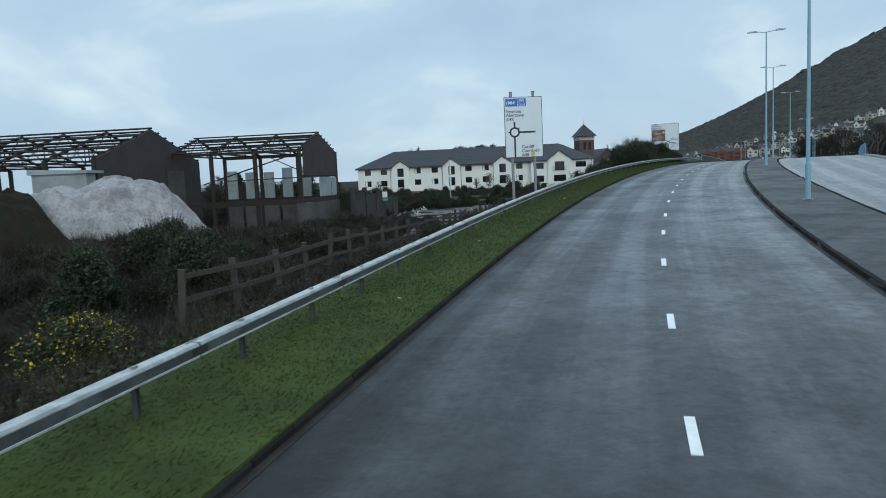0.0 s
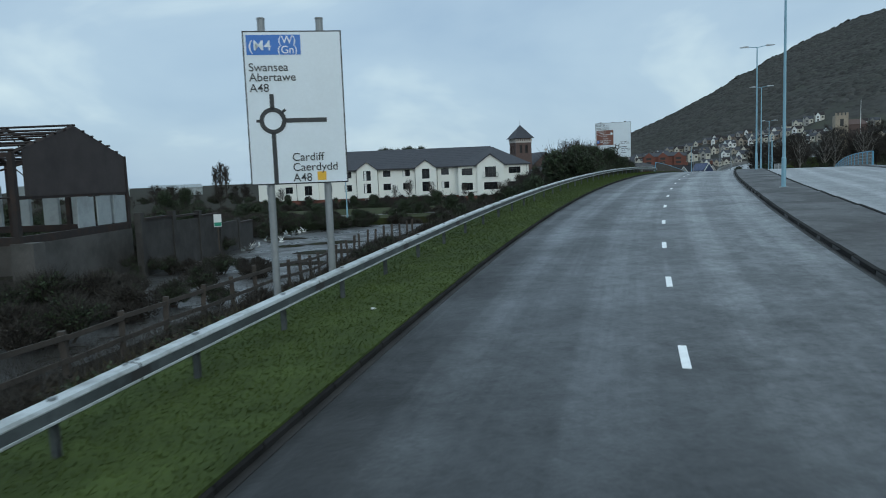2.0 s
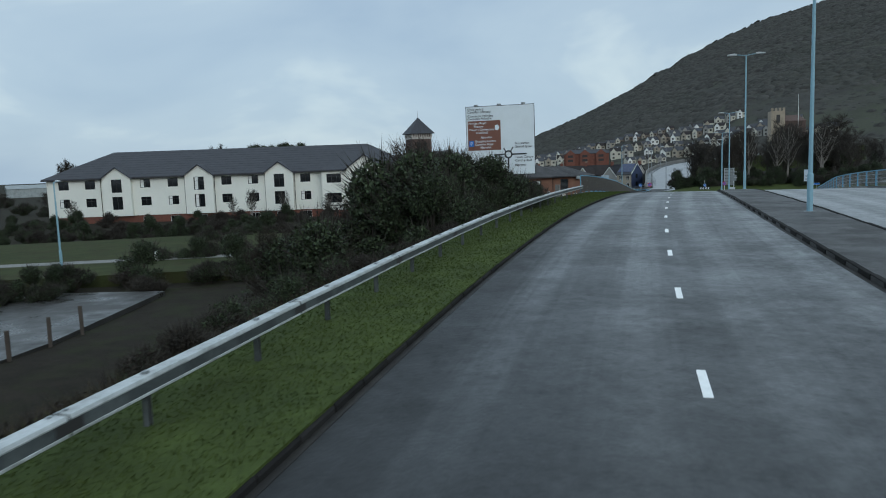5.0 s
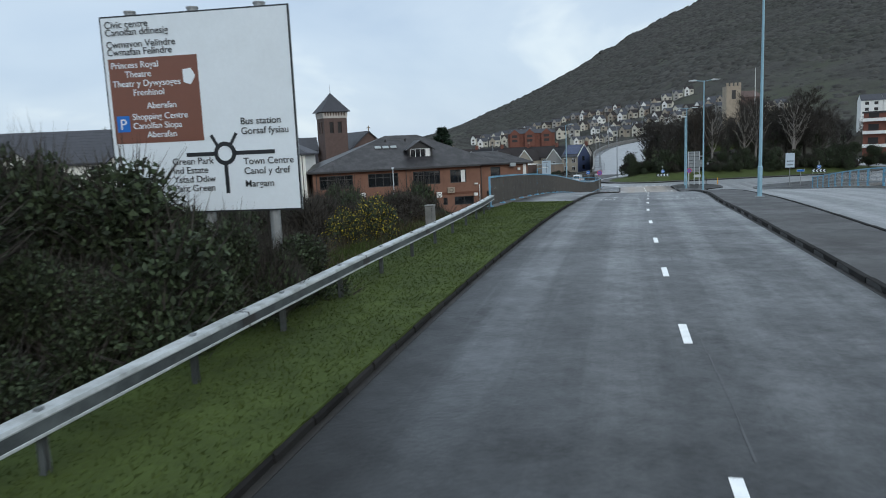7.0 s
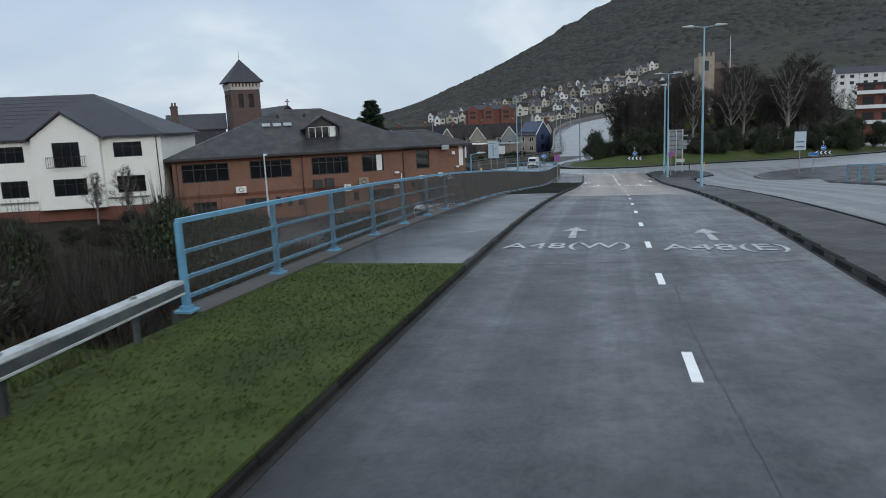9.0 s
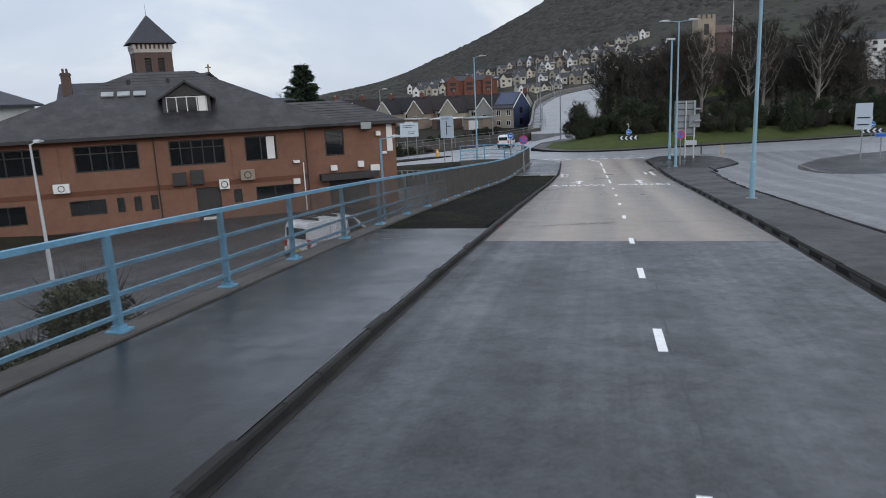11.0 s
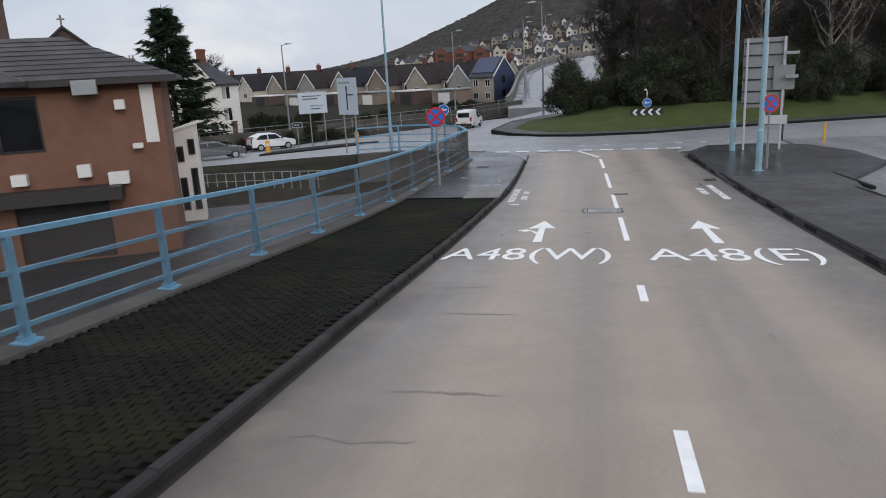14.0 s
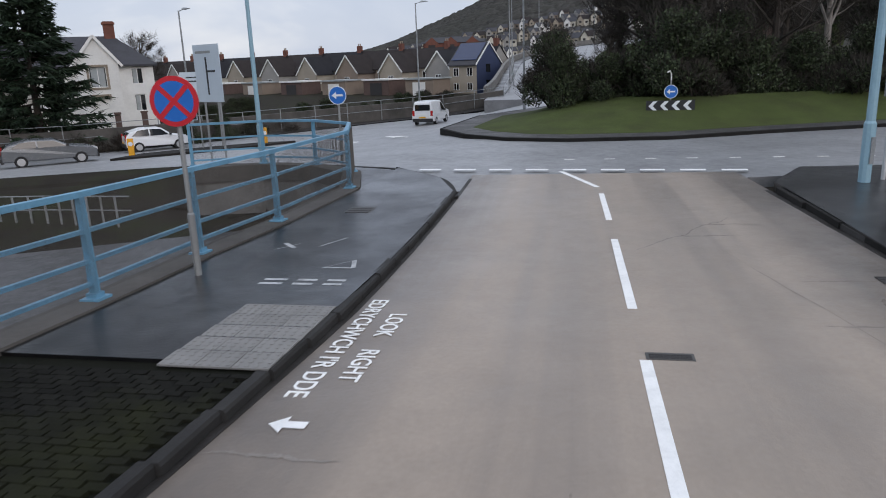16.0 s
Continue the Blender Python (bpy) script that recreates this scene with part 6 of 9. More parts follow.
# ---- small signs ----
def round_sign(name, label, m, h, r, face, extra, post_mat=POST_GREY):
    """A round sign on a grey post with a thicker foot."""
    t = thing(name, label, "road sign", m=m)
    part("post", Shape().tube([(0, 0.06, 0), (0, 0.06, 1.0), (0, 0.06, 1.02), (0, 0.06, h + r * 0.6)], [0.057, 0.057, 0.038, 0.038], 8), post_mat, t)
    d = part("disc", Shape().disc(r, -0.01, 0.01, 28, Matrix.Translation((0, 0, h))), face, t)
    for nm, shp, mat in extra(h, r):
        part(nm, shp, mat, d)
    return t


def clearway(h, r):
    out = [("blue_field", Shape().disc(r * 0.80, -0.016, -0.011, 28, Matrix.Translation((0, 0, h))), SIGN_BLUE)]
    c = Shape()
    for s in (-1, 1):
        sign_line(c, [(-0.6 * r, h - 0.6 * r * s), (0.6 * r, h + 0.6 * r * s)], r * 0.2, -0.022 - 0.001 * s, -0.017)
    return out + [("cross", c, SIGN_RED)]


def arrow_left(h, r):
    c = Shape()
    sign_line(c, [(0.6 * r, h), (-0.3 * r, h)], r * 0.22, -0.02, -0.014)
    c.slab([(-0.65 * r, h), (-0.15 * r, h - 0.4 * r), (-0.15 * r, h + 0.4 * r)], -0.02, -0.014)
    return [("rim", Shape().disc(r, -0.014, -0.011, 28, Matrix.Translation((0, 0, h)), inner=r * 0.92), SIGN_WHITE), ("arrow", c, SIGN_WHITE)]


round_sign("clearway_sign", "round red and blue no-stopping sign on a grey post", pose(78.75, 177.0, 2.62, 0, 0, -22), 2.62, 0.35, SIGN_RED, clearway)
round_sign("clearway_sign", "round red and blue no-stopping sign on a grey post", pose(90.55, 173.35, 2.6, 0, 0, -24), 2.45, 0.33, SIGN_RED, clearway)
round_sign("arrow_sign", "round blue arrow sign on a slim post", pose(83.4, 190.1, RZ + 0.1, 0, 0, -25), 2.2, 0.30, SIGN_BLUE, arrow_left)
CH = pose(99.0, 193.7, RZ + 0.2, 0, 0, -28)
chev = thing("chevron_board", "black and white chevron board on three posts on the grass", "road sign", m=CH)
bd = part("board", Shape().box(-1.05, -0.02, 0.55, 1.05, 0.02, 1.02), SIGN_BLACK, chev)
for i in range(4):
    x = -0.95 + i * 0.5
    part("chevron", Shape().slab([(x, 0.785), (x + 0.2, 0.58), (x + 0.38, 0.58), (x + 0.18, 0.785), (x + 0.38, 0.99), (x + 0.2, 0.99)], -0.028, -0.021), SIGN_WHITE, bd, "white chevron")
for x in (-0.85, 0.0, 0.85):
    part("post", Shape().tube([(x, 0.05, -0.3), (x, 0.05, 0.9 if x else 1.9)], 0.035, 6), POST_GREY, chev)
ar = part("arrow_disc", Shape().disc(0.3, -0.02, 0.0, 24, Matrix.Translation((0, 0, 1.4))), SIGN_BLUE, chev, "round blue arrow disc")
for nm, shp, mat in arrow_left(1.4, 0.3):
    part(nm, Shape().add([(a, b - 0.011, c) for a, b, c in shp.v], shp.f), mat, ar)
part("sign_lamp", Shape().tube([(0, 0.05, 1.7), (0, 0.05, 2.15), (-0.08, -0.05, 2.3), (-0.2, -0.2, 2.25)], 0.03, 6), WHITE, chev)
ch2 = copy_thing(chev, pose(119.6, 181.5, RZ + 0.2, 0, 0, -45))

# back of the big sign, tall blue post
bk = thing("sign_back", "grey back of a large road sign with aluminium ribs on posts", "road sign", m=pose(93.75, 178.6, RZ + 0.15, 0, 0, -38))
pn = part("panel", Shape().box(0, 0, 1.95, 1.75, 0.03, 4.95), SIGN_BACK, bk)
for k in range(6):
    part("rib", Shape().box(0.02, -0.035, 2.1 + k * 0.52, 1.73, -0.001, 2.16 + k * 0.52), SIGN_BLACK, pn)
for x in (0.15, 0.95, 1.65):
    part("post", Shape().tube([(x, -0.09, 0), (x, -0.09, 4.95)], 0.05, 8), LAMP_HEAD, bk)
part("side_plate", Shape().box(1.25, -0.16, 2.7, 2.1, -0.14, 3.75), SIGN_BACK, bk)
part("small_plate", Shape().box(0.95, -0.16, 1.2, 1.9, -0.14, 1.6), LAMP_HEAD, bk)
for z in (3.2, 4.2):
    part("sign_light", Shape().box(1.7, -0.5, z, 2.2, -0.2, z + 0.12), STEEL, bk)
tp = thing("camera_post", "tall pale blue steel post on the splitter", "post", m=pose(93.2, 178.4, RZ + 0.15))
part("column", Shape().tube([(0, 0, 0), (0, 0, 1.4), (0, 0, 1.45), (0, 0, 10.0)], [0.13, 0.13, 0.1, 0.07], 10), LAMP_BLUE, tp)
part("hatch", Shape().box(-0.06, -0.14, 0.5, 0.06, -0.125, 1.1), GALV, tp)
part("cap", Shape().box(-0.5, -0.1, 10.0, 0.25, 0.1, 10.15), LAMP_HEAD, tp)


def plate_sign(name, label, m, w, h, z, posts, bits):
    t = thing(name, label, "road sign", m=m)
    p = part("panel", Shape().box(-w / 2, -0.015, z, w / 2, 0.015, z + h), SIGN_PALE, t)
    for x in posts:
        part("post", Shape().tube([(x, 0.06, 0), (x, 0.06, z + h * 0.95)], 0.045, 8), POST_GREY, t)
    for x0, z0, x1, z1, mat, nm in bits:
        part(nm, Shape().box(x0, -0.024, z0, x1, -0.016, z1), mat, p)
    return t


plate_sign("flag_sign", "white direction sign with blue panels on two posts", pose(79.2, 211.4, rz(79.2, 211.4) + 0.1, 0, 0, -4), 2.3, 1.7, 2.75, (-0.3, 0.85),
           [(-1.05, 3.72, 1.05, 4.38, SIGN_PALE, "upper_panel"), (-0.45, 2.85, 1.05, 3.6, SIGN_PALE, "lower_panel"), (-0.8, 4.1, 0.7, 4.18, SIGN_BLACK, "text_bar"), (-0.8, 3.88, 0.4, 3.96, SIGN_BLACK, "text_bar"), (-0.2, 3.32, 0.8, 3.4, SIGN_BLACK, "text_bar"), (-0.2, 3.08, 0.6, 3.16, SIGN_BLACK, "text_bar")])
plate_sign("map_sign", "tall grey-white road sign seen at an angle", pose(79.5, 197.7, rz(79.5, 197.7), 0, 0, -55), 1.7, 2.3, 2.5, (-0.5, 0.5),
           [(-0.1, 2.8, 0.0, 4.3, SIGN_BLACK, "diagram_bar"), (0.0, 3.7, 0.5, 3.78, SIGN_BLACK, "diagram_bar"), (-0.7, 4.45, 0.3, 4.55, SIGN_BACK, "text_bar")])
plate_sign("arrow_plate", "small black and white arrow plate on the splitter", pose(78.3, 215.9, rz(78.3, 215.9), 0, 0, -5), 0.9, 0.45, 1.75, (0.0,), [(-0.4, 1.8, 0.4, 2.15, SIGN_BLACK, "black_field"), (-0.25, 1.93, 0.25, 2.02, SIGN_WHITE, "arrow_bar")])
plate_sign("square_sign", "tall pale square sign by the opposite road", pose(101.0, 166.2, 2.5, 0, 0, -40), 1.1, 1.9, 2.6, (0.0,), [(-0.4, 2.9, 0.4, 3.0, SIGN_BLACK, "text_bar"), (-0.4, 3.4, 0.4, 3.5, SIGN_BLACK, "text_bar")])
plate_sign("blue_plate", "small blue plate sign by the opposite road", pose(102.2, 165.6, 2.5, 0, 0, -40), 0.9, 0.3, 2.0, (0.0,), [(-0.42, 2.03, 0.42, 2.27, SIGN_BLUE, "blue_field")])
for x, y in ((82.5, 210.8), (75.1, 209.4)):
    b = thing("traffic_bollard", "yellow and white traffic bollard on the splitter", "bollard", group="traffic bollards", m=pose(x, y, rz(x, y) + 0.1))
    part("body", Shape().prism([(-0.16, -0.09), (0.16, -0.09), (0.16, 0.09), (-0.16, 0.09)], 0, 0.95), AMBER, b, bevel=0.03)
    part("shield", Shape().disc(0.12, -0.1, -0.092, 16, Matrix.Translation((0, 0, 0.65))), SIGN_WHITE, b)
for x, y in ((99.3, 179.2), (99.0, 181.6)):
    solo("marker_post", Shape().box(-0.05, -0.03, 0, 0.05, 0.03, 1.0), AMBER if y < 180 else FASCIA, "slim upright marker post by the kerb", "post", group="marker posts", m=pose(x, y, RZ))
street_lamp(pose(81.0, 193.0, rz(81, 193) - 0.05, 0, 0, -60), 10.2, 1, "tall grey-blue street lamp with one lantern")
street_lamp(pose(78.3, 222.0, rz(78.3, 222), 0, 0, -60), 9.2, 1, "tall grey street lamp by the boundary wall", GALV)
for i, (px, py, pz) in enumerate(((98.6, 231.6, 2.6), (116, 250, 4.2), (127, 274, 6.2), (142, 295, 7.6), (165, 314, 9.0), (200, 331, 10.6), (100.4, 212.2, 2.5), (136, 262, 5.2))):
    street_lamp(pose(px, py, pz - fall(px, py), 0, 0, -60 if i < 6 else 120), 10.0, 1, "tall grey street lamp along the uphill road", GALV)
cl = street_lamp(pose(64.4, 164.6, 0.8, 0, 0, 10), 6.0, 1, "pale blue lamp post with one lantern in the car park", BLUE)
street_lamp(pose(47.2, 165.0, 0.8, 0, 0, 80), 6.8, 1, "slim grey lamp post in the car park", LAMP_HEAD)
for x, y, z, h in ((183, 278, 12, 17.5),):
    solo("flag_pole", Shape().tube([(0, 0, 0), (0, 0, h)], [0.12, 0.06], 8), WHITE, "tall white flagpole above the trees", "pole", m=pose(x, y, z))

# ---- right side: parapet and far railing of the opposite road ----
par2 = thing("parapet_wall", "long grey-brown parapet with horizontal rails beside the opposite road", "railing")
Q = [on(v, lerp(v, (60, 15.9), (110, 15.2), (135, 15.0), (160, 17.2)), 0.1) for v in np.arange(96, 160, 3.0)]
for i, p in enumerate(Q):
    part("post", Shape().box(p.x - 0.06, p.y - 0.06, p.z, p.x + 0.06, p.y + 0.06, p.z + 1.25), BLUE, par2)
    if i + 1 < len(Q):
        for z, h in ((0.32, 0.05), (0.62, 0.05), (0.92, 0.05), (1.22, 0.08)):
            rs = Shape()
            ring(rs, p, Q[i + 1], -0.03, 0.03, z, z + h)
            part("rail", rs, BLUE if z > 1 else GALV, par2)
        cs = Shape()
        ring(cs, p, Q[i + 1], -0.3, 0.25, -0.6, 0.05)
        part("edge_beam", cs, CONC, par2)
        ms = Shape()
        n = int((Q[i + 1] - p).length / 0.06)
        for j in range(1, n):
            c = p + (Q[i + 1] - p) * (j / n)
            ms.box(c.x - 0.0025, c.y - 0.0025, c.z + 0.1, c.x + 0.0025, c.y + 0.0025, c.z + 1.2)
        part("mesh_infill", ms, CONC, par2, "fine grey wire infill")
flat_sheet("road_merge", [(84, 148), (92, 142), (130, 150), (140, 160), (112, 172), (98, 179.5), (93.5, 171.5)], RZ - 0.03, ASPHALT_OLD, "wet asphalt where the opposite road leaves the roundabout", "road")
RISL = ccw([(95.8, 166.8), (94.1, 163.6), (93.6, 160.1), (98, 157), (112, 161), (113, 169.5), (105.2, 169.9), (99.6, 168.9)])
flat_sheet("kerb_opposite", RISL, 2.84, CONC, "pale kerb of the paved corner island", "kerb")
flat_sheet("pavement_opposite", shrink(RISL, 0.2), 2.846, FOOTWAY, "wet dark paving of the corner island", "pavement")
strip("footway_opposite", -60, 160, lambda v: median_right(v) + lerp(v, (100, 8.2), (160, 9.5)), lambda v: lerp(v, (60, 15.8), (110, 15.1), (135, 14.9), (160, 17.0)), FOOTWAY, dz=0.11, label="wet footway beside the opposite carriageway", category="pavement")

# ---- houses ----
def house(m, w, d, eave, ridge, wall, roof_mat, label, chimney=True, windows=True, group="", name="house", wing=0.0, door=True):
    """A gabled house: front towards -y, ridge along x; wing: depth of a gabled rear wing towards -y."""
    t = thing(name, label, "house", group=group, m=m)
    sh = Shape()
    sh.slab([(0, -1.6), (d, -1.6), (d, eave), (d / 2, ridge), (0, eave)], -w / 2, w / 2, Matrix.Rotation(radians(90), 4, "Z") @ Matrix.Diagonal((1, 1, 1, 1)))
    part("wall", sh, wall, t)
    r = Shape()
    for s in (0, 1):
        y0, y1 = (-0.35, d / 2) if not s else (d + 0.35, d / 2)
        z0 = eave - 0.35 * (ridge - eave) / (d / 2)
        v = [(-w / 2 - 0.15, y0, z0 + 0.1), (w / 2 + 0.15, y0, z0 + 0.1), (w / 2 + 0.15, y1, ridge + 0.12), (-w / 2 - 0.15, y1, ridge + 0.12)]
        v += [(a, b, c - 0.16) for a, b, c in v]
        r.add(v, [(0, 1, 2, 3), (7, 6, 5, 4), (0, 4, 5, 1), (1, 5, 6, 2), (2, 6, 7, 3), (3, 7, 4, 0)])
    part("roof", r, roof_mat, t)
    if chimney:
        c = part("chimney", Shape().box(w / 2 - 0.9, d / 2 - 0.35, ridge - 0.6, w / 2 - 0.1, d / 2 + 0.35, ridge + 1.1), RED_BRICK, t)
        for k in range(2):
            part("pot", Shape().tube([(w / 2 - 0.7 + 0.4 * k, d / 2, ridge + 1.1), (w / 2 - 0.7 + 0.4 * k, d / 2, ridge + 1.5)], 0.11, 6), STONE_PALE, c)
    if wing:
        ww = w * 0.52
        g = Shape().slab([(-ww / 2, -1.6), (ww / 2, -1.6), (ww / 2, eave * 0.86), (0, eave * 0.86 + ww * 0.60), (-ww / 2, eave * 0.86)], -wing, 0.05, Matrix.Translation((-w * 0.2, 0, 0)))
        wg = part("rear_wing", g, wall, t)
        rr = Shape()
        e, k = eave * 0.86, ww * 0.60
        for s in (-1, 1):
            v = [(-w * 0.2 + s * (ww / 2 + 0.25), -wing - 0.2, e - 0.1), (-w * 0.2, -wing - 0.2, e + k + 0.12), (-w * 0.2, 1.5, e + k + 0.12), (-w * 0.2 + s * (ww / 2 + 0.25), 1.5, e - 0.1)]
            v += [(a, b, c - 0.15) for a, b, c in v]
            rr.add(v, [(0, 1, 2, 3), (7, 6, 5, 4), (0, 4, 5, 1), (1, 5, 6, 2), (2, 6, 7, 3), (3, 7, 4, 0)])
        part("wing_roof", rr, roof_mat, wg)
        for s in (-1, 1):
            b = Shape()
            sign_line(b, [(-w * 0.2 + s * (ww / 2 + 0.2), e - 0.18), (-w * 0.2, e + k + 0.0)], 0.22, -wing - 0.26, -wing - 0.2)
            part("bargeboard", b, WHITE, wg)
        window(wg, -w * 0.2 - 0.55, -w * 0.2 + 0.55, e * 0.55, e * 0.83, -wing - 0.06, None, WHITE_FRAME, 2)
        window(t, w * 0.15, w * 0.15 + 1.2, eave * 0.58, eave * 0.85, -0.05, None, WHITE_FRAME, 2)
        lt = part("lean_to", Shape().slab([(-w * 0.2 + ww / 2, -1.6), (w * 0.48, -1.6), (w * 0.48, 2.3), (-w * 0.2 + ww / 2, 2.3)], -wing * 0.8, 0.02), wall, t)
        part("flat_roof", Shape().box(-w * 0.2 + ww / 2, -wing * 0.85, 2.3, w * 0.5, 0.0, 2.45), WHITE, lt)
    elif windows:
        n = max(2, int(w / 3))
        for i in range(n):
            x = -w / 2 + w * (i + 0.5) / n
            for a, b in ((0.2, 0.42), (0.62, 0.87)):
                window(t, x - 0.5, x + 0.5, eave * a, eave * b, -0.06, None, WHITE_FRAME, 2)
    return t


HOUSE_WALLS = [material("house_wall_%s" % n, c, 0.9, vary=0.12, scale=0.5, stain=0.25, stain_colour=tuple(q * 0.6 for q in c), bump=0.15) for n, c in
               (("buff", (0.34, 0.30, 0.24)), ("cream", (0.55, 0.52, 0.44)), ("grey", (0.30, 0.29, 0.27)), ("white", (0.74, 0.74, 0.71)), ("brown", (0.24, 0.19, 0.15)))]
TILE_BROWN = material("brown_roof_tiles", (0.034, 0.028, 0.027), 0.85, vary=0.3, scale=1, stain=0.3, bump=0.4, bump_scale=6, spec=0.2)
TILE_DARK = material("dark_roof_tiles", (0.024, 0.024, 0.028), 0.85, vary=0.3, scale=1, stain=0.3, bump=0.4, bump_scale=6, spec=0.2)
random.seed(5)
face = -54.0
for i in range(10):
    x, y = 121.0 - 6.0 * i, 280.3 + 7.7 * i
    house(pose(x, y, 0.55, 0, 0, face), 9.6, 7.0, 4.7, 7.7, HOUSE_WALLS[(2, 0, 4, 0, 2, 0, 1, 2, 0, 1)[i]], TILE_BROWN if i % 3 else TILE_DARK, "terraced house with gabled rear wing and chimney", group="terraced houses", name="terraced_house", wing=4.6)
bh = house(pose(117.7, 271.7, 0.5, 0, 0, face), 5.0, 7.0, 5.0, 8.0, HOUSE_WALLS[0], SLATE, "end house with navy gable and solar roof", chimney=False, windows=True, name="end_house")
part("navy_gable", Shape().slab([(0.0, -1.5), (7.0, -1.5), (7.0, 4.95), (3.5, 7.95), (0.0, 4.95)], -2.56, -2.505, Matrix.Rotation(radians(90), 4, "Z")), BLUE_WALL, bh, "navy cladding on the gable")
for z in (1.2, 3.6):
    part("gable_window", Shape().box(2.565, 2.6, z, 2.60, 3.8, z + 1.2), GLASS, bh)
for k in (-1, 1):
    b = Shape()
    sign_line(b, [(3.5 + k * 3.9, 4.75), (3.5, 8.1)], 0.2, 0.0, 0.1)
    part("bargeboard", Shape().add([(2.62 + q, p, r) for p, q, r in b.v], b.f), WHITE, bh)
part("solar_panel", Shape().add([(x, y, z + h) for h in (0.22, 0.28) for x, y, z in ((-2.3, 0.3, 5.257), (2.3, 0.3, 5.257), (2.3, 3.2, 7.743), (-2.3, 3.2, 7.743))], [(4, 5, 6, 7), (3, 2, 1, 0), (0, 1, 5, 4), (1, 2, 6, 5), (2, 3, 7, 6), (3, 0, 4, 7)]), plain("solar_blue", (0.02, 0.035, 0.09), 0.25), bh, "dark blue solar panels")

# garages and sheds before the terrace
for i, (x, y) in enumerate(((88, 300), (94, 293), (100, 285.5), (105.5, 278.5), (110.5, 271.5), (82, 307))):
    g = thing("garage", "low pale flat-roofed garage behind the wall", "garage", group="garages", m=pose(x, y, 0.9, 0, 0, face))
    part("wall", Shape().box(-2.6, 0, -0.8, 2.6, 4.5, 2.5), DARK_BRICK if i % 2 else HOUSE_WALLS[4], g)
    part("roof", Shape().box(-2.8, -0.2, 2.5, 2.8, 4.7, 2.72), WHITE if i % 2 else PALE_SHEET, g)
    part("door", Shape().box(-1.2, -0.05, 0, 1.2, -0.005, 2.1), FASCIA if i % 2 else WHITE, g)

# white house with the gable
wh = thing("white_house", "white rendered villa with central gable and slate roof", "house", m=pose(70.0, 243.0, 1.3, 0, 0, 8))
hs = [(-4.0, -2.9, 0.9, 2.5), (-4.0, -2.9, 3.5, 5.0), (3.0, 4.0, 0.9, 2.5), (3.0, 4.0, 3.5, 5.0)]
sh = Shape()
wall_openings(sh, -5.0, 5.0, -1.4, 5.3, 0, 0.3, hs)
sh.box(-5, 0.3, -1.4, -4.7, 8, 5.3).box(4.7, 0.3, -1.4, 5, 8, 5.3).box(-4.7, 7.7, -1.4, 4.7, 8, 5.3)
part("wall", sh, HOUSE_WALLS[3], wh)
sh = Shape()
wall_openings(sh, -1.9, 1.9, -1.4, 5.6, -0.6, -0.25, [(-0.75, 0.75, 3.3, 5.2), (-0.6, 0.6, 0.05, 2.3)])
sh.slab([(-1.9, 5.6), (1.9, 5.6), (0, 7.9)], -0.6, -0.25)
sh.box(-1.9, -0.25, -1.4, -1.6, 0.0, 5.6).box(1.6, -0.25, -1.4, 1.9, 0.0, 5.6)
bay = part("gable_bay", sh, HOUSE_WALLS[3], wh)
window(bay, -0.75, 0.75, 3.3, 5.2, -0.5, None, WHITE_FRAME, 2, curtain=(0.1, 0.9, PALE_SHEET))
part("surround", Shape().box(-0.95, -0.66, 3.1, 0.95, -0.6, 3.3).box(-0.95, -0.66, 5.2, 0.95, -0.6, 5.4).box(-0.95, -0.66, 3.3, -0.75, -0.6, 5.2).box(0.75, -0.66, 3.3, 0.95, -0.6, 5.2).box(-0.9, -0.9, 2.35, 0.9, -0.6, 2.65), STONE_PALE, bay)
part("door", Shape().box(-0.6, -0.45, 0.05, 0.6, -0.38, 2.3), WHITE, bay)
for s in (-1, 1):
    b = Shape()
    sign_line(b, [(s * 2.25, 5.2), (0, 8.05)], 0.25, -0.85, -0.6)
    part("bargeboard", b, WHITE, wh)
for h in hs:
    window(wh, *h, 0.1, None, WHITE_FRAME, 2, curtain=(0.1, 0.5, PALE_SHEET))
sh = Shape()
sh.add(*hip_roof(-5, 5, 0, 8, 5.35, 8.2, 0, 3.0, 0.4))
sh.add([(-2.2, -0.8, 5.3), (0, -0.8, 8.05), (0, 4, 8.05), (-2.2, 0.4, 5.5), (2.2, -0.8, 5.3), (2.2, 0.4, 5.5)], [(0, 1, 2, 3), (1, 4, 5, 2)])
part("roof", sh, SLATE, wh)
part("gable_wall", Shape().slab([(0, 5.3), (8, 5.3), (4, 8.1)], 4.8, 5.0, Matrix.Rotation(radians(90), 4, "Z")), HOUSE_WALLS[3], wh)
cm = part("chimney", Shape().box(1.2, 3.6, 7.6, 2.2, 4.4, 9.6).box(1.1, 3.5, 9.3, 2.3, 4.5, 9.5), RED_BRICK, wh)
gw = thing("garden_gate", "dark gate piers and white gates before the villa", "gate", m=pose(72.8, 239.0, 0.3, 0, 0, 8))
for x in (-4.2, -1.4, 0.9, -6.4):
    part("pier", Shape().box(x, 0, 0, x + 0.5, 0.5, 1.9).box(x - 0.06, -0.06, 1.9, x + 0.56, 0.56, 2.05), DARK_BRICK, gw)
part("gate", Shape().box(-3.6, 0.2, 0.1, -1.5, 0.28, 1.4), WHITE, gw)
house(pose(57.5, 250, 0.9, 0, 0, 5), 12, 8, 5.2, 8.4, HOUSE_WALLS[3], SLATE, "white gabled house half hidden by the conifer")
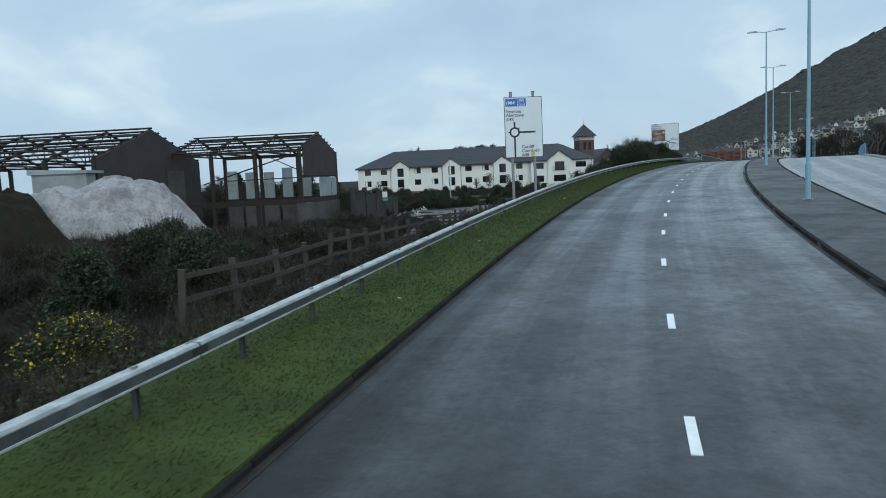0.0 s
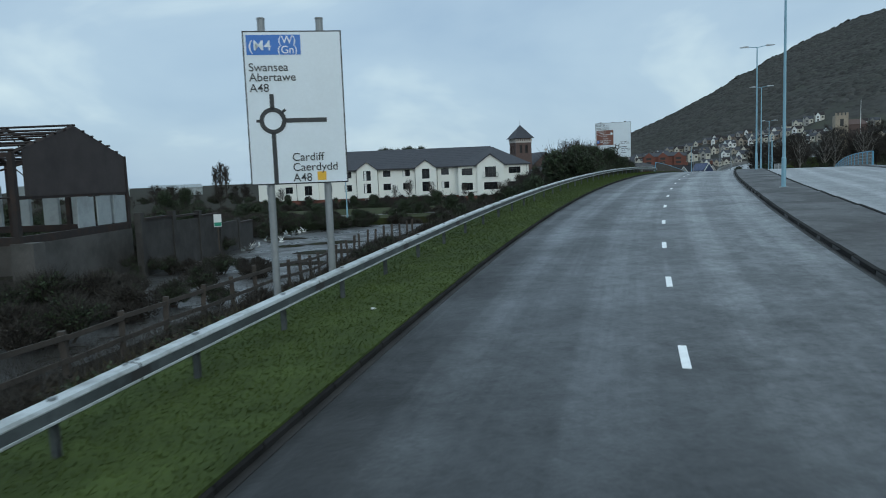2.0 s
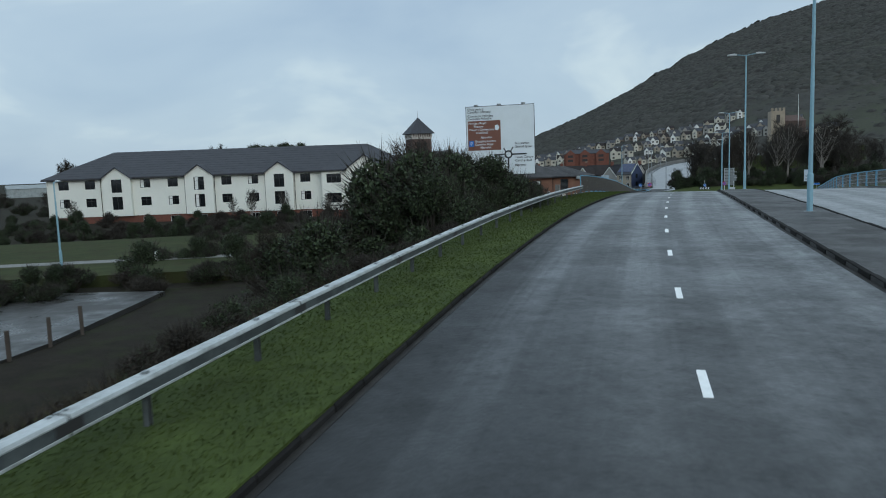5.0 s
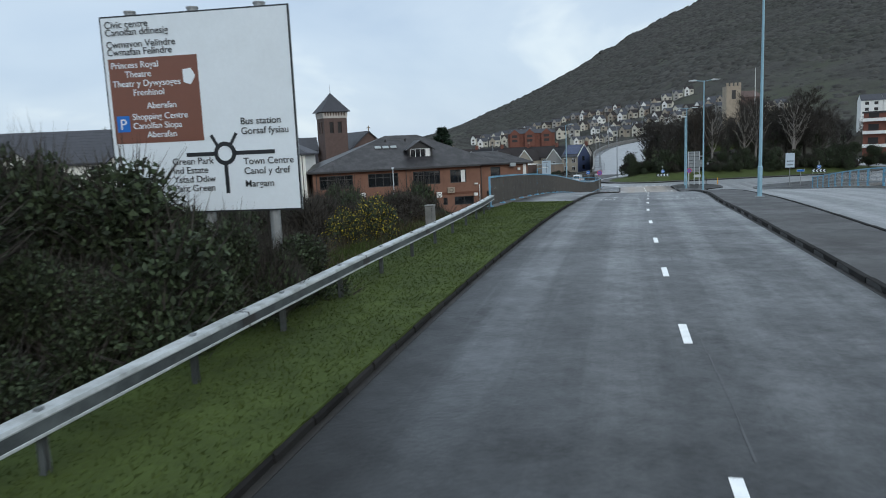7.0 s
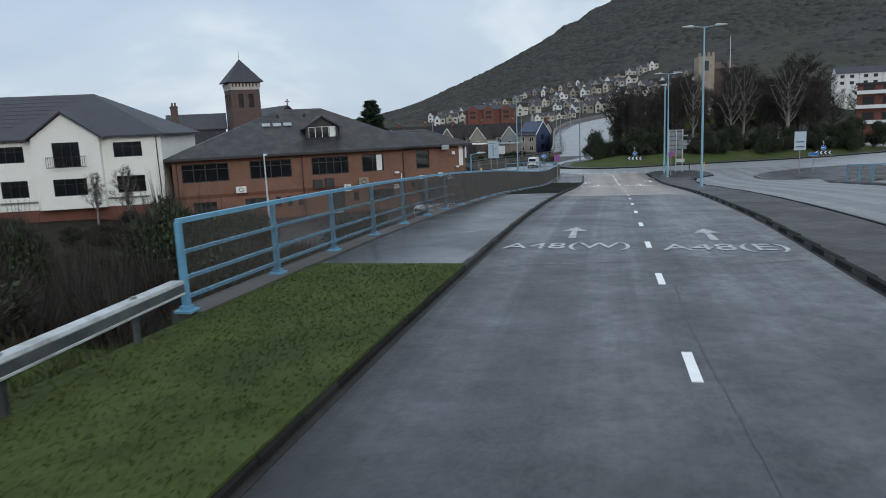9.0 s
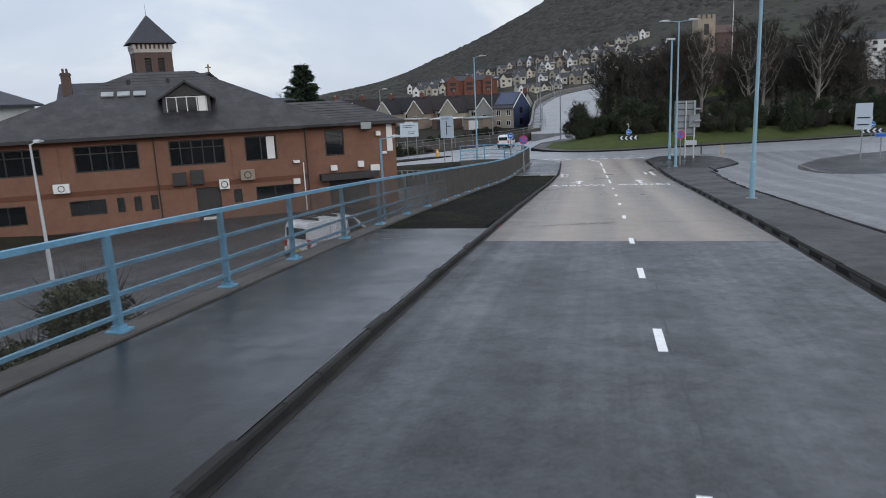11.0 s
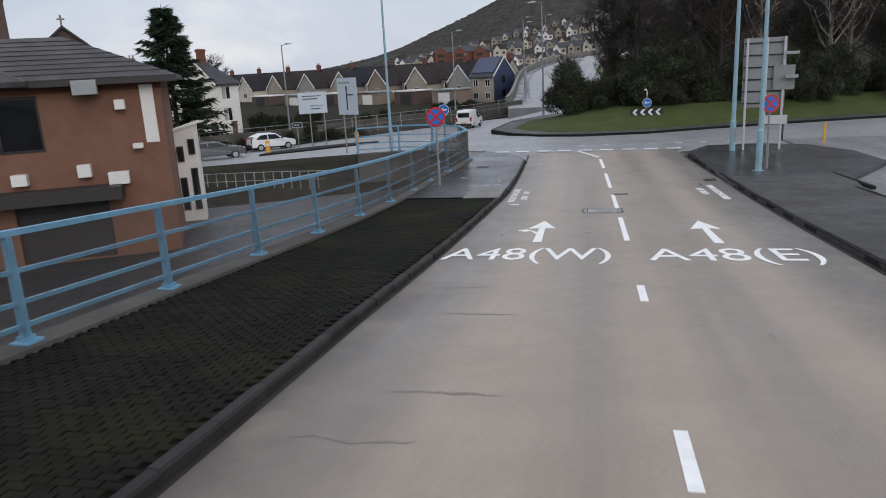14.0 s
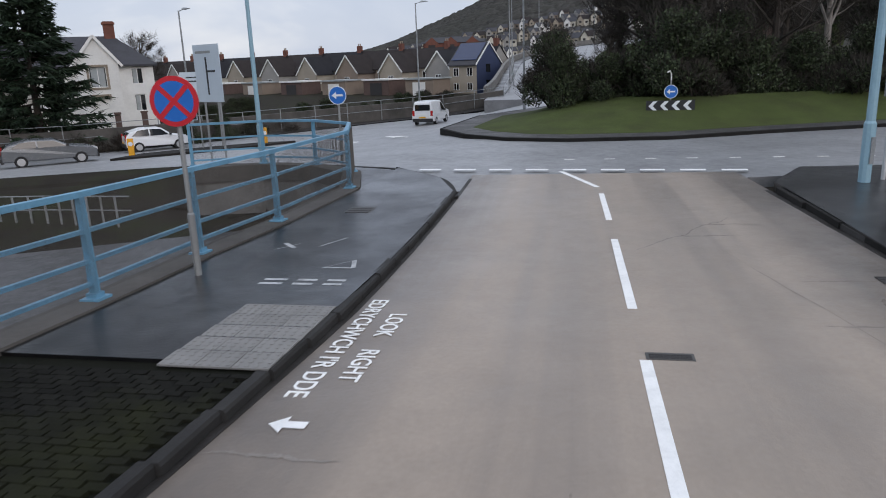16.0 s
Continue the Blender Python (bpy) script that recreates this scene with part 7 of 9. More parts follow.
# white public house beside the office
pub = thing("white_porch", "narrow white rendered porch with dark glazed slits beside the office", "porch", m=pose(70.25, 185.7, 0.9, 0, 0, -3))
part("wall", Shape().box(-2.1, 0, -0.3, 0, 1.3, 3.65).slab([(-2.1, 3.65), (0, 3.65), (0, 4.2)], 0, 1.3), HOUSE_WALLS[3], pub)
part("coping", Shape().slab([(-2.2, 3.64), (0.1, 4.24), (0.1, 4.34), (-2.2, 3.74)], -0.1, 1.4), WHITE, pub)
for x, z0, z1 in ((-1.9, 0.4, 3.0), (-1.45, 0.5, 3.2), (-0.92, 2.6, 3.3), (-0.92, 0.4, 1.9), (-0.42, 2.9, 3.6), (-0.42, 0.4, 2.3)):
    w = part("window_surround", Shape().box(x, -0.04, z0, x + 0.3, 0.0, z1), FASCIA, pub)
    part("pane", Shape().box(x + 0.05, -0.046, z0 + 0.06, x + 0.25, -0.04, z1 - 0.06), GLASS, w)

for x, y, w in ((-175, 418, 22), (-150, 430, 30), (-112, 446, 26), (-205, 405, 18)):
    fs = thing("far_warehouse", "low pale warehouse on the far flat land", "building", group="far warehouses", m=pose(x, y, 1.5, 0, 0, 24))
    part("wall", Shape().box(-w / 2, 0, -1, w / 2, 12, 5.0), PALE_SHEET, fs)
    part("roof", Shape().add(*hip_roof(-w / 2, w / 2, 0, 12, 5.0, 6.8, 0, 0, 0.3)), SIGN_BACK, fs)
# ---- houses and large buildings on the hillside ----
random.seed(11)
ROWS = [(17.8, 520, 3), (19.0, 470, 4), (20.4, 540, 4), (21.4, 450, 4), (22.3, 560, 4), (23.4, 470, 4), (24.2, 570, 5), (25.2, 500, 4), (26.2, 420, 4), (26.8, 560, 5), (27.6, 470, 4), (28.6, 520, 5), (29.2, 430, 4),
        (30.2, 500, 5), (31.2, 450, 4), (31.9, 520, 5), (33.0, 470, 6), (34.6, 450, 5), (36.2, 470, 4), (38.6, 430, 4)]
for az, d, n in ROWS:
    wall_mat = HOUSE_WALLS[random.choice((1, 3, 0, 1, 0, 2, 4))]
    spread, size = random.uniform(-25, 25), random.uniform(0.72, 0.95)
    for j in range(n):
        a = radians(az)
        q = (j - n / 2) * 8.6 * size
        x, y = 40 + d * math.sin(a) + q * math.cos(radians(az + spread)), 90 + d * math.cos(a) - q * math.sin(radians(az + spread))
        t = thing("hillside_house", "small pale gabled house on the hillside", "house", group="hillside houses", m=pose(x, y, ground_z(y, 200, x, y) - 0.6 + random.uniform(0, 0.8), 0, 0, -az - spread) @ Matrix.Scale(size, 4))
        w, dd, e = 7.6, 8.0, random.uniform(4.8, 5.6)
        part("wall", Shape().slab([(0, -5), (dd, -5), (dd, e), (dd / 2, e + 2.6), (0, e)], -w / 2, w / 2, Matrix.Rotation(radians(90), 4, "Z")), wall_mat if random.random() < 0.75 else HOUSE_WALLS[random.choice((0, 1, 3, 4))], t)
        g = part("gable", Shape().slab([(-3.2, -5), (0.4, -5), (0.4, e - 0.2), (-1.4, e + 2.1), (-3.2, e - 0.2)], -1.1, 0.0), HOUSE_WALLS[(3, 0, 1, 2)[j % 4]], t)
        r = Shape()
        for p0, p1 in ((-0.3, dd / 2), (dd + 0.3, dd / 2)):
            r.add([(-w / 2 - 0.2, p0, e - 0.1), (w / 2 + 0.2, p0, e - 0.1), (w / 2 + 0.2, p1, e + 2.75), (-w / 2 - 0.2, p1, e + 2.75)], [(0, 1, 2, 3)])
        for k in (-1, 1):
            r.add([(-1.4 + k * 2.1, -1.35, e - 0.4), (-1.4, -1.35, e + 2.25), (-1.4, 3.4, e + 2.25), (-1.4 + k * 2.1, 0.2, e - 0.4)], [(0, 1, 2, 3)])
        part("roof", r, SLATE if (j + n) % 3 else TILE_BROWN, t)
        for x0, y0, zz in ((-2.1, -1.16, 2.9), (-2.1, -1.16, 0.4), (1.6, -0.06, 2.8)):
            part("window", Shape().box(x0, y0, zz, x0 + 1.4, y0 + 0.05, zz + 1.3), FRAME, t)
ob = thing("brick_school", "distant red brick building with gables", "building", m=pose(196, 492, 9.0, 0, 0, -20))
part("wall", Shape().box(-16, 0, -3, 12, 10, 6), RED_BRICK, ob)
for x in (-12, -3, 7):
    part("gable", Shape().slab([(x - 3, -2), (x + 3, -2), (x + 3, 6), (x, 8.5), (x - 3, 6)], -1.5, 0), RED_BRICK, ob)
    for z in (1, 3.6):
        part("window", Shape().box(x - 1.6, -1.56, z, x + 1.6, -1.51, z + 1.5), FRAME, ob)
part("roof", Shape().add(*hip_roof(-16, 12, 0, 10, 6, 8.6, 3, 3, 0.4)), SLATE, ob)
# stone tower over the trees

# ---- plants ----
def blades(points, dirs, length, width):
    """Thin triangles from points along directions; arrays in, verts and faces out."""
    n = len(points)
    side = np.cross(dirs, np.random.normal(size=(n, 3)))
    side /= np.linalg.norm(side, axis=1, keepdims=True) + 1e-9
    L, W = np.asarray(length).reshape(-1, 1), np.asarray(width).reshape(-1, 1)
    v = np.stack([points - side * W, points + side * W, points + dirs * L], 1).reshape(-1, 3)
    return v, np.arange(3 * n).reshape(-1, 3)


def leaves(points, size):
    """Small quads of random turn at points."""
    n = len(points)
    a = np.random.normal(size=(n, 3))
    a /= np.linalg.norm(a, axis=1, keepdims=True)
    b = np.cross(a, np.random.normal(size=(n, 3)))
    b /= np.linalg.norm(b, axis=1, keepdims=True) + 1e-9
    s = (size * np.random.uniform(0.6, 1.3, n)).reshape(-1, 1)
    v = np.stack([points - a * s, points + b * s * 0.55, points + a * s, points - b * s * 0.55], 1).reshape(-1, 3)
    return v, np.arange(4 * n).reshape(-1, 4)


def array_mesh(name, v, f, mat):
    me = bpy.data.meshes.new(name)
    me.from_pydata(v.tolist(), [], f.tolist())
    me.materials.append(mat)
    me.update()
    return me


def cloud(n, blobs):
    """Points in uneven blobs (x, y, z, rx, ry, rz), denser to the outside."""
    pick = np.random.choice(len(blobs), n, p=np.array([b[3] * b[4] * b[5] for b in blobs]) / sum(b[3] * b[4] * b[5] for b in blobs))
    d = np.random.normal(size=(n, 3))
    d /= np.linalg.norm(d, axis=1, keepdims=True)
    r = np.random.uniform(0.25, 1.0, (n, 1)) ** 0.45
    B = np.array(blobs)[pick]
    return B[:, :3] + d * r * B[:, 3:], d


def bush(name, label, r, h, n, leaf_mat, size, twigs=0.3, seed=1, bloom=None):
    """A shrub: stems and several clumps of small leaves, with an uneven outline."""
    np.random.seed(seed)
    random.seed(seed)
    t = thing(name, label, "bush", group="bushes")
    blobs = []
    for i in range(11):
        a, q = random.uniform(0, 6.28), random.uniform(0, 0.75) * r
        z = random.uniform(0.25, 0.8) * h * (1.15 - 0.5 * q / r)
        s = random.uniform(0.22, 0.42)
        blobs.append((q * math.cos(a), q * math.sin(a), z, s * r, s * r, s * h * 0.75))
    p, d = cloud(n, blobs)
    p[:, 2] = np.maximum(p[:, 2], 0.03)
    v, f = leaves(p, size)
    part("foliage", array_mesh("foliage", v, f, leaf_mat), leaf_mat, t)
    st = Shape()
    for b in blobs:
        k = Vector((b[0] * 0.2, b[1] * 0.2, 0))
        st.tube([k, (Vector(b[:3]) + k) * 0.5 + Vector((0, 0, 0.1)), Vector(b[:3])], [0.05, 0.035, 0.012], 4)
    part("stem", st, BARK, t)
    if twigs:
        p, d = cloud(int(n * twigs), blobs)
        d[:, 2] = np.abs(d[:, 2]) + 0.5
        d /= np.linalg.norm(d, axis=1, keepdims=True)
        v, f = blades(p, d, np.random.uniform(0.2, 0.55, len(p)) * min(1.6, h / 2), np.full(len(p), 0.012))
        part("twig_haze", array_mesh("twig_haze", v, f, TWIG), TWIG, t)
    if bloom:
        p, d = cloud(int(n * 0.35), blobs)
        p += d * 0.08
        v, f = leaves(p, size * 0.8)
        part("blossom", array_mesh("blossom", v, f, bloom), bloom, t, "yellow blossom")
    return t


def bare_tree(name, label, h, spread, seed, mat=BARK, twig=TWIG, n=3200, low=0.25, upright=0.35, ivy=0):
    """A leafless tree: tapering trunk, limbs, branches and a haze of twigs."""
    np.random.seed(seed)
    random.seed(seed)
    t = thing(name, label, "tree", group="trees")
    tr = Shape()
    top = Vector((random.uniform(-0.4, 0.4), random.uniform(-0.4, 0.4), h * 0.8))
    tr.tube([(0, 0, -0.4), (0, 0, 0.3), top * 0.5 + Vector((0.15, 0.1, 0)), top], [h * 0.026, h * 0.02, h * 0.013, h * 0.004], 7)
    part("trunk", tr, mat, t)
    lb, tips, dirs = Shape(), [], []
    for i in range(15):
        k = low + (0.92 - low) * (i / 14)
        base = top * k
        a = i * 2.4 + random.uniform(-0.5, 0.5)
        out = spread * (1.05 - 0.75 * k) * random.uniform(0.7, 1.15)
        end = base + Vector((math.cos(a) * out, math.sin(a) * out, h * upright * random.uniform(0.5, 0.9) * (1.1 - 0.6 * k)))
        midp = (base + end) / 2 + Vector((0, 0, -0.06 * h * random.random()))
        lb.tube([base, midp, end], [h * 0.008, h * 0.005, h * 0.0016], 5)
        for j in range(7):
            q = 0.3 + 0.7 * j / 6
            s = base.lerp(midp, q * 2) if q < 0.5 else midp.lerp(end, q * 2 - 1)
            e = s + Vector((random.uniform(-1, 1), random.uniform(-1, 1), random.uniform(0.1, 1.1))) * out * 0.42
            lb.tube([s, (s + e) / 2 + Vector((0, 0, -0.05)), e], [h * 0.003, h * 0.002, h * 0.0008], 4)
            tips += [s.lerp(e, w) for w in (0.35, 0.6, 0.8, 1.0)]
            dirs += [(e - s).normalized()] * 4
    part("branch_frame", lb, mat, t)
    tips, dirs = np.array([tuple(p) for p in tips]), np.array([tuple(p) for p in dirs])
    k = np.random.randint(0, len(tips), n)
    d = dirs[k] + np.random.normal(0, 0.55, (n, 3)) + np.array([0, 0, 0.35])
    d /= np.linalg.norm(d, axis=1, keepdims=True)
    p = tips[k] + np.random.normal(0, spread * 0.045, (n, 3))
    v, f = blades(p, d, np.random.uniform(0.04, 0.11, n) * h, np.full(n, 0.0011 * h + 0.004))
    part("crown", array_mesh("crown", v, f, twig), twig, t, "haze of bare twigs")
    if ivy:
        blobs = [(top.x * q, top.y * q, top.z * q, 0.6 + 0.4 * random.random(), 0.6 + 0.4 * random.random(), h * 0.09) for q in np.linspace(0.05, 0.75, 9)]
        p, _ = cloud(ivy, blobs)
        v, f = leaves(p, 0.13)
        part("ivy", array_mesh("ivy", v, f, LEAF), LEAF, t, "dark ivy on the trunk")
    return t


def spruce(h, r, seed, m, label):
    """A conifer: layers of drooping boughs with needle sprays, ragged at the edge."""
    np.random.seed(seed)
    random.seed(seed)
    t = thing("spruce_tree", label, "tree", group="conifers", m=m)
    part("trunk", Shape().tube([(0, 0, -0.5), (0, 0, h * 0.95), (0, 0, h)], [h * 0.022, h * 0.004, 0.01], 7), BARK, t)
    bs, pts, dr = Shape(), [], []
    z = h * 0.08
    while z < h * 0.97:
        k = z / h
        rr = r * (1 - k) ** 0.85 + 0.15
        for j in range(random.randint(5, 8)):
            a = random.uniform(0, 6.28)
            L = rr * random.uniform(0.6, 1.15)
            d = Vector((math.cos(a), math.sin(a), 0))
            e = Vector((0, 0, z)) + d * L + Vector((0, 0, -0.12 * L + 0.10 * L * k * 3))
            bs.tube([(0, 0, z), Vector((0, 0, z)).lerp(e, 0.5) + Vector((0, 0, -0.06 * L)), e], [0.04, 0.025, 0.008], 4)
            for q in np.linspace(0.25, 1.0, 9):
                s = Vector((0, 0, z)).lerp(e, q) + Vector((0, 0, -0.06 * L * 4 * q * (1 - q)))
                for w in (-1, 1, 0):
                    dd = d * 0.8 + Vector((-d.y, d.x, 0)) * w * 0.8 + Vector((0, 0, random.uniform(-0.55, 0.05)))
                    pts.append(tuple(s))
                    dr.append(tuple(dd.normalized()))
        z += h * 0.022 + 0.05
    part("bough_frame", bs, BARK, t)
    P, D = np.repeat(np.array(pts), 3, 0), np.repeat(np.array(dr), 3, 0)
    P = P + np.random.normal(0, 0.06, P.shape)
    D = D + np.random.normal(0, 0.25, D.shape)
    D /= np.linalg.norm(D, axis=1, keepdims=True)
    v, f = blades(P, D, np.random.uniform(0.25, 0.7, len(P)) * (0.5 + r / 6), np.full(len(P), 0.05 + r * 0.006))
    part("needles", array_mesh("needles", v, f, LEAF_CON), LEAF_CON, t, "dark green needles")
    return t


def put(proto, x, y, z, s=1.0, sz=None, turn=None):
    """A copy of a plant, turned and scaled."""
    z -= fall(x, y) if y > 190 else 0.0
    return copy_thing(proto, pose(x, y, z, 0, 0, random.uniform(0, 360) if turn is None else turn) @ Matrix.Diagonal((s, s, sz or s, 1)))


def land_at(x, y):
    """The ground's height at a place."""
    u = (x - line_x(y)) / math.hypot(1, slope(y))
    return ground_z(y, u, x, y)


spruce(13.4, 5.2, 3, pose(68.2, 223.0, 0.5), "tall dark spruce beside the white house")
spruce(7.8, 2.9, 4, pose(63.5, 226.0, 0.7), "dark spruce behind the office")
spruce(8.6, 2.9, 6, pose(-49.5, 175.0, 1.6), "dark conifer on the flat land behind the yard")
# prototypes stand among the island's shrubs, where they belong
evergreen = bush("evergreen_bush", "dense dark evergreen bush", 1.9, 2.6, 9500, LEAF, 0.056, 0.10, 21)
bramble = bush("bramble_bush", "tangled brown bramble scrub", 1.7, 1.5, 2200, TWIG_RED, 0.06, 1.6, 22)
scrub = bush("scrub_bush", "mixed brown and green winter scrub", 1.8, 2.0, 2600, LEAF, 0.07, 1.3, 23)
gorse = bush("gorse_bush", "gorse bush with yellow blossom", 1.7, 1.9, 3000, LEAF, 0.06, 0.3, 24, GORSE)
thicket = bush("thicket_bush", "bare brown winter thicket with few green leaves", 1.8, 2.0, 2000, TWIG_RED, 0.055, 2.0, 27)
tree_a = bare_tree("bare_tree", "leafless winter tree with brown twigs", 11.0, 4.2, 31, ivy=900)
tree_b = bare_tree("bare_tree", "leafless winter tree with russet twigs", 12.5, 4.6, 32, BARK, TWIG_RED, 3600)
tree_c = bare_tree("birch_tree", "pale-stemmed leafless birch tree", 11.0, 3.0, 33, BARK_PALE, TWIG, 2600, 0.3, 0.5)
poplar = bare_tree("poplar_tree", "tall narrow leafless poplar", 16.0, 2.2, 34, BARK, TWIG, 3600, 0.12, 0.55)
for ob, x, y, z in ((evergreen, 96.5, 199.5, 3.4), (bramble, 97.2, 202.0, 3.6), (scrub, 98.5, 200.5, 3.6), (gorse, 33.2, 117.5, 3.6), (tree_a, 104, 203, 3.8), (tree_b, 112, 201, 3.8), (tree_c, 110.5, 196.5, 3.8), (poplar, -62, 330, 1.5)):
    ob.matrix_basis = pose(x, y, z)

random.seed(77)
# island
for i in range(26):
    x = random.uniform(100, 140)
    y = random.uniform(195.5, lerp(x, (100, 206), (116, 216), (130, 221), (140, 219)))
    put(random.choice((tree_a, tree_b, tree_b, tree_a)), x, y, 3.7, random.uniform(0.75, 1.2) * lerp(x, (98, 0.6), (112, 1.0), (130, 1.15)))
for x, y in ((117, 196), (126, 195), (128, 196.5), (120.5, 198)):
    put(tree_c, x, y, 3.7, random.uniform(0.9, 1.15))
for i in range(46):
    t = i / 45
    x = 96.0 + 46 * t + random.uniform(-1, 1)
    y = lerp(x, (96, 199.5), (100, 195.5), (106, 192.6), (116, 190.6), (130, 188.6), (142, 190.5)) + random.uniform(0, 3.5)
    put(random.choice((evergreen, scrub, evergreen, bramble)), x, y, 3.0 + random.uniform(-0.2, 0.5), random.uniform(0.9, 1.45))
for i in range(26):
    t = i / 25
    x, y = 96 + 18 * t + random.uniform(-1, 1), 201 + 12 * t + random.uniform(-1.2, 1.2)
    put(random.choice((bramble, scrub, bramble, tree_a if i % 5 == 0 else bramble)), x + 2, y, 3.0, random.uniform(0.6, 1.5) if i % 5 else random.uniform(0.35, 0.5))
# slope below the guard rail
for i in range(95):
    v = random.uniform(-2, 84) if i < 55 else random.uniform(36, 86)
    u = random.uniform(-19, -9.5) if v > 26 else random.uniform(-30, -10)
    p = on(v, u)
    put(random.choice((bramble, bramble, scrub)), p.x, p.y, land_at(p.x, p.y) - 0.15, random.uniform(0.35, 0.65) if v > 26 else random.uniform(0.7, 1.25))
for i in range(54):
    x, y = random.uniform(-30, -7.5), random.uniform(30, 58)
    if y < 62 and x > -11 + (y - 62) * 0.12 and y > 50:
        x -= 5
    put(random.choice((bramble, scrub, bramble, bramble)), x, y, 1.7, random.uniform(1.0, 1.6))
for i in range(44):
    x, y = random.uniform(-16, -6.8), random.uniform(84, 118)
    x += 2.2 * min(1.0, max(0.0, (y - 90) / 10)) + 2.5 * max(0.0, (y - 108) / 10)
    put(random.choice((evergreen, scrub, scrub, bramble)), x, y, 1.7, random.uniform(0.9, 1.35))
for i in range(30):
    x, y = random.uniform(-40, -14), random.uniform(78, 150)
    put(random.choice((evergreen, scrub, bramble)), x, y, 1.7, random.uniform(1.0, 1.8))
for i in range(22):
    v, u = random.uniform(8, 32), random.uniform(-27, -13)
    p = on(v, u)
    put(random.choice((evergreen, scrub, evergreen)), p.x, p.y, land_at(p.x, p.y) - 0.3, random.uniform(0.9, 1.3))
for v, u in ((13.5, -13.6), (15.5, -15.0)):
    p = on(v, u)
    put(gorse, p.x, p.y, land_at(p.x, p.y) - 0.2, 0.9)
# tall bushes by the second sign
for i in range(64):
    v = random.uniform(78, 101.5)
    u = random.uniform(-19, -9.0)
    p = on(v, u)
    s = lerp(v, (78, 0.7), (88, 1.1), (95, 1.45), (101, 1.3)) * random.uniform(0.8, 1.15) * lerp(u, (-13.5, 1.0), (-11, 0.6), (-9, 0.4))
    put(random.choice((evergreen, evergreen, scrub)), p.x, p.y, land_at(p.x, p.y) - 0.2, s)
for v, u, s in ((92, -12, 0.75), (95, -16, 0.7), (97, -19, 0.7), (90, -19, 0.6)):
    p = on(v, u)
    put(tree_b, p.x, p.y, land_at(p.x, p.y), s * 0.75)
for x, y, s in ((29, 98.5, 1.3), (27.5, 99, 1.35), (30.5, 98, 1.15), (28.2, 96.8, 1.3), (26.5, 97.5, 1.4), (25, 95, 1.45), (26.5, 93, 1.2), (23, 97, 1.6), (21.5, 94, 1.7), (24, 99.5, 1.7), (20, 98, 1.6), (27.5, 102.5, 1.4), (30.5, 103.5, 1.2)):
    put(random.choice((evergreen, evergreen, scrub)), x, y, land_at(x, y) - 0.2, s)
for x, y in ((31.2, 98.8), (30.2, 99.2), (29.2, 98.2), (29.9, 97.0), (32.0, 99.6), (28.4, 96.4)):
    put(evergreen, x, y, land_at(x, y) - 0.2, (8.55 - land_at(x, y)) / 2.75)
for x, y, s in ((28.0, 96.5, 2.1), (27.2, 98.5, 2.2), (26.2, 95.0, 2.0), (24.6, 97.0, 2.2)):
    put(evergreen, x, y, land_at(x, y) - 0.2, min(s, (9.9 - land_at(x, y)) / 2.7))
for x, y, top in ((27.6, 98.7, 9.5), (28.5, 98.7, 9.9), (29.2, 98.6, 9.8), (29.9, 98.5, 9.3), (30.6, 98.2, 9.0), (31.3, 98.1, 8.95), (32.0, 97.9, 8.75), (28.3, 96.9, 9.0), (29.4, 96.6, 8.6), (30.4, 96.6, 8.2), (26.6, 96.4, 9.0), (33.2, 99.6, 8.3), (27.6, 94.6, 8.8), (28.8, 94.8, 8.1)):
    z = land_at(x, y) - 0.2
    put(evergreen, x, y, z, 0.62 + 0.1 * random.random(), (top - z) / 2.75)
# hedge at the back of the yard
for i in range(60):
    t = random.random()
    x, y = -14 + 18.5 * t + random.uniform(-2, 2), 103.5 + 7 * t + random.uniform(0, 6)
    put(random.choice((evergreen, scrub, scrub)), x, y, 1.7, random.uniform(0.9, 1.5) * (1 - 0.3 * t))
for i in range(30):
    v = random.uniform(112, 132)
    p = on(v, random.uniform(-24, -10.2))
    put(random.choice((bramble, scrub, bramble, evergreen)), p.x, p.y, land_at(p.x, p.y) - 0.2, random.uniform(0.7, 1.15))
for i in range(18):
    x, y = random.uniform(-9, -0.5), random.uniform(56, 74)
    put(random.choice((bramble, scrub)), x, y, 1.9, random.uniform(0.5, 0.85))
for x, y in ((32.0, 99.0), (32.5, 98.5)):
    put(scrub, x, y, land_at(x, y) - 0.2, 0.5, 1.0)
for i in range(18):
    p = on(random.uniform(124, 139), random.uniform(-19, -11))
    put(random.choice((scrub, scrub, evergreen)), p.x, p.y, land_at(p.x, p.y) - 0.2, random.uniform(1.4, 1.9))
# scrub before the sheds
for i in range(26):
    x, y = random.uniform(-13, -3.6), random.uniform(40, 60)
    put(random.choice((bramble, scrub, bramble)), x, y, 1.9, random.uniform(0.9, 1.35))
# brambles in the bare strip behind the rail
for i in range(50):
    v = random.uniform(4, 92)
    p = on(v, random.uniform(-13, -8.2))
    put(random.choice((bramble, bramble, scrub)), p.x, p.y, land_at(p.x, p.y) - 0.15, random.uniform(0.35, 0.6))
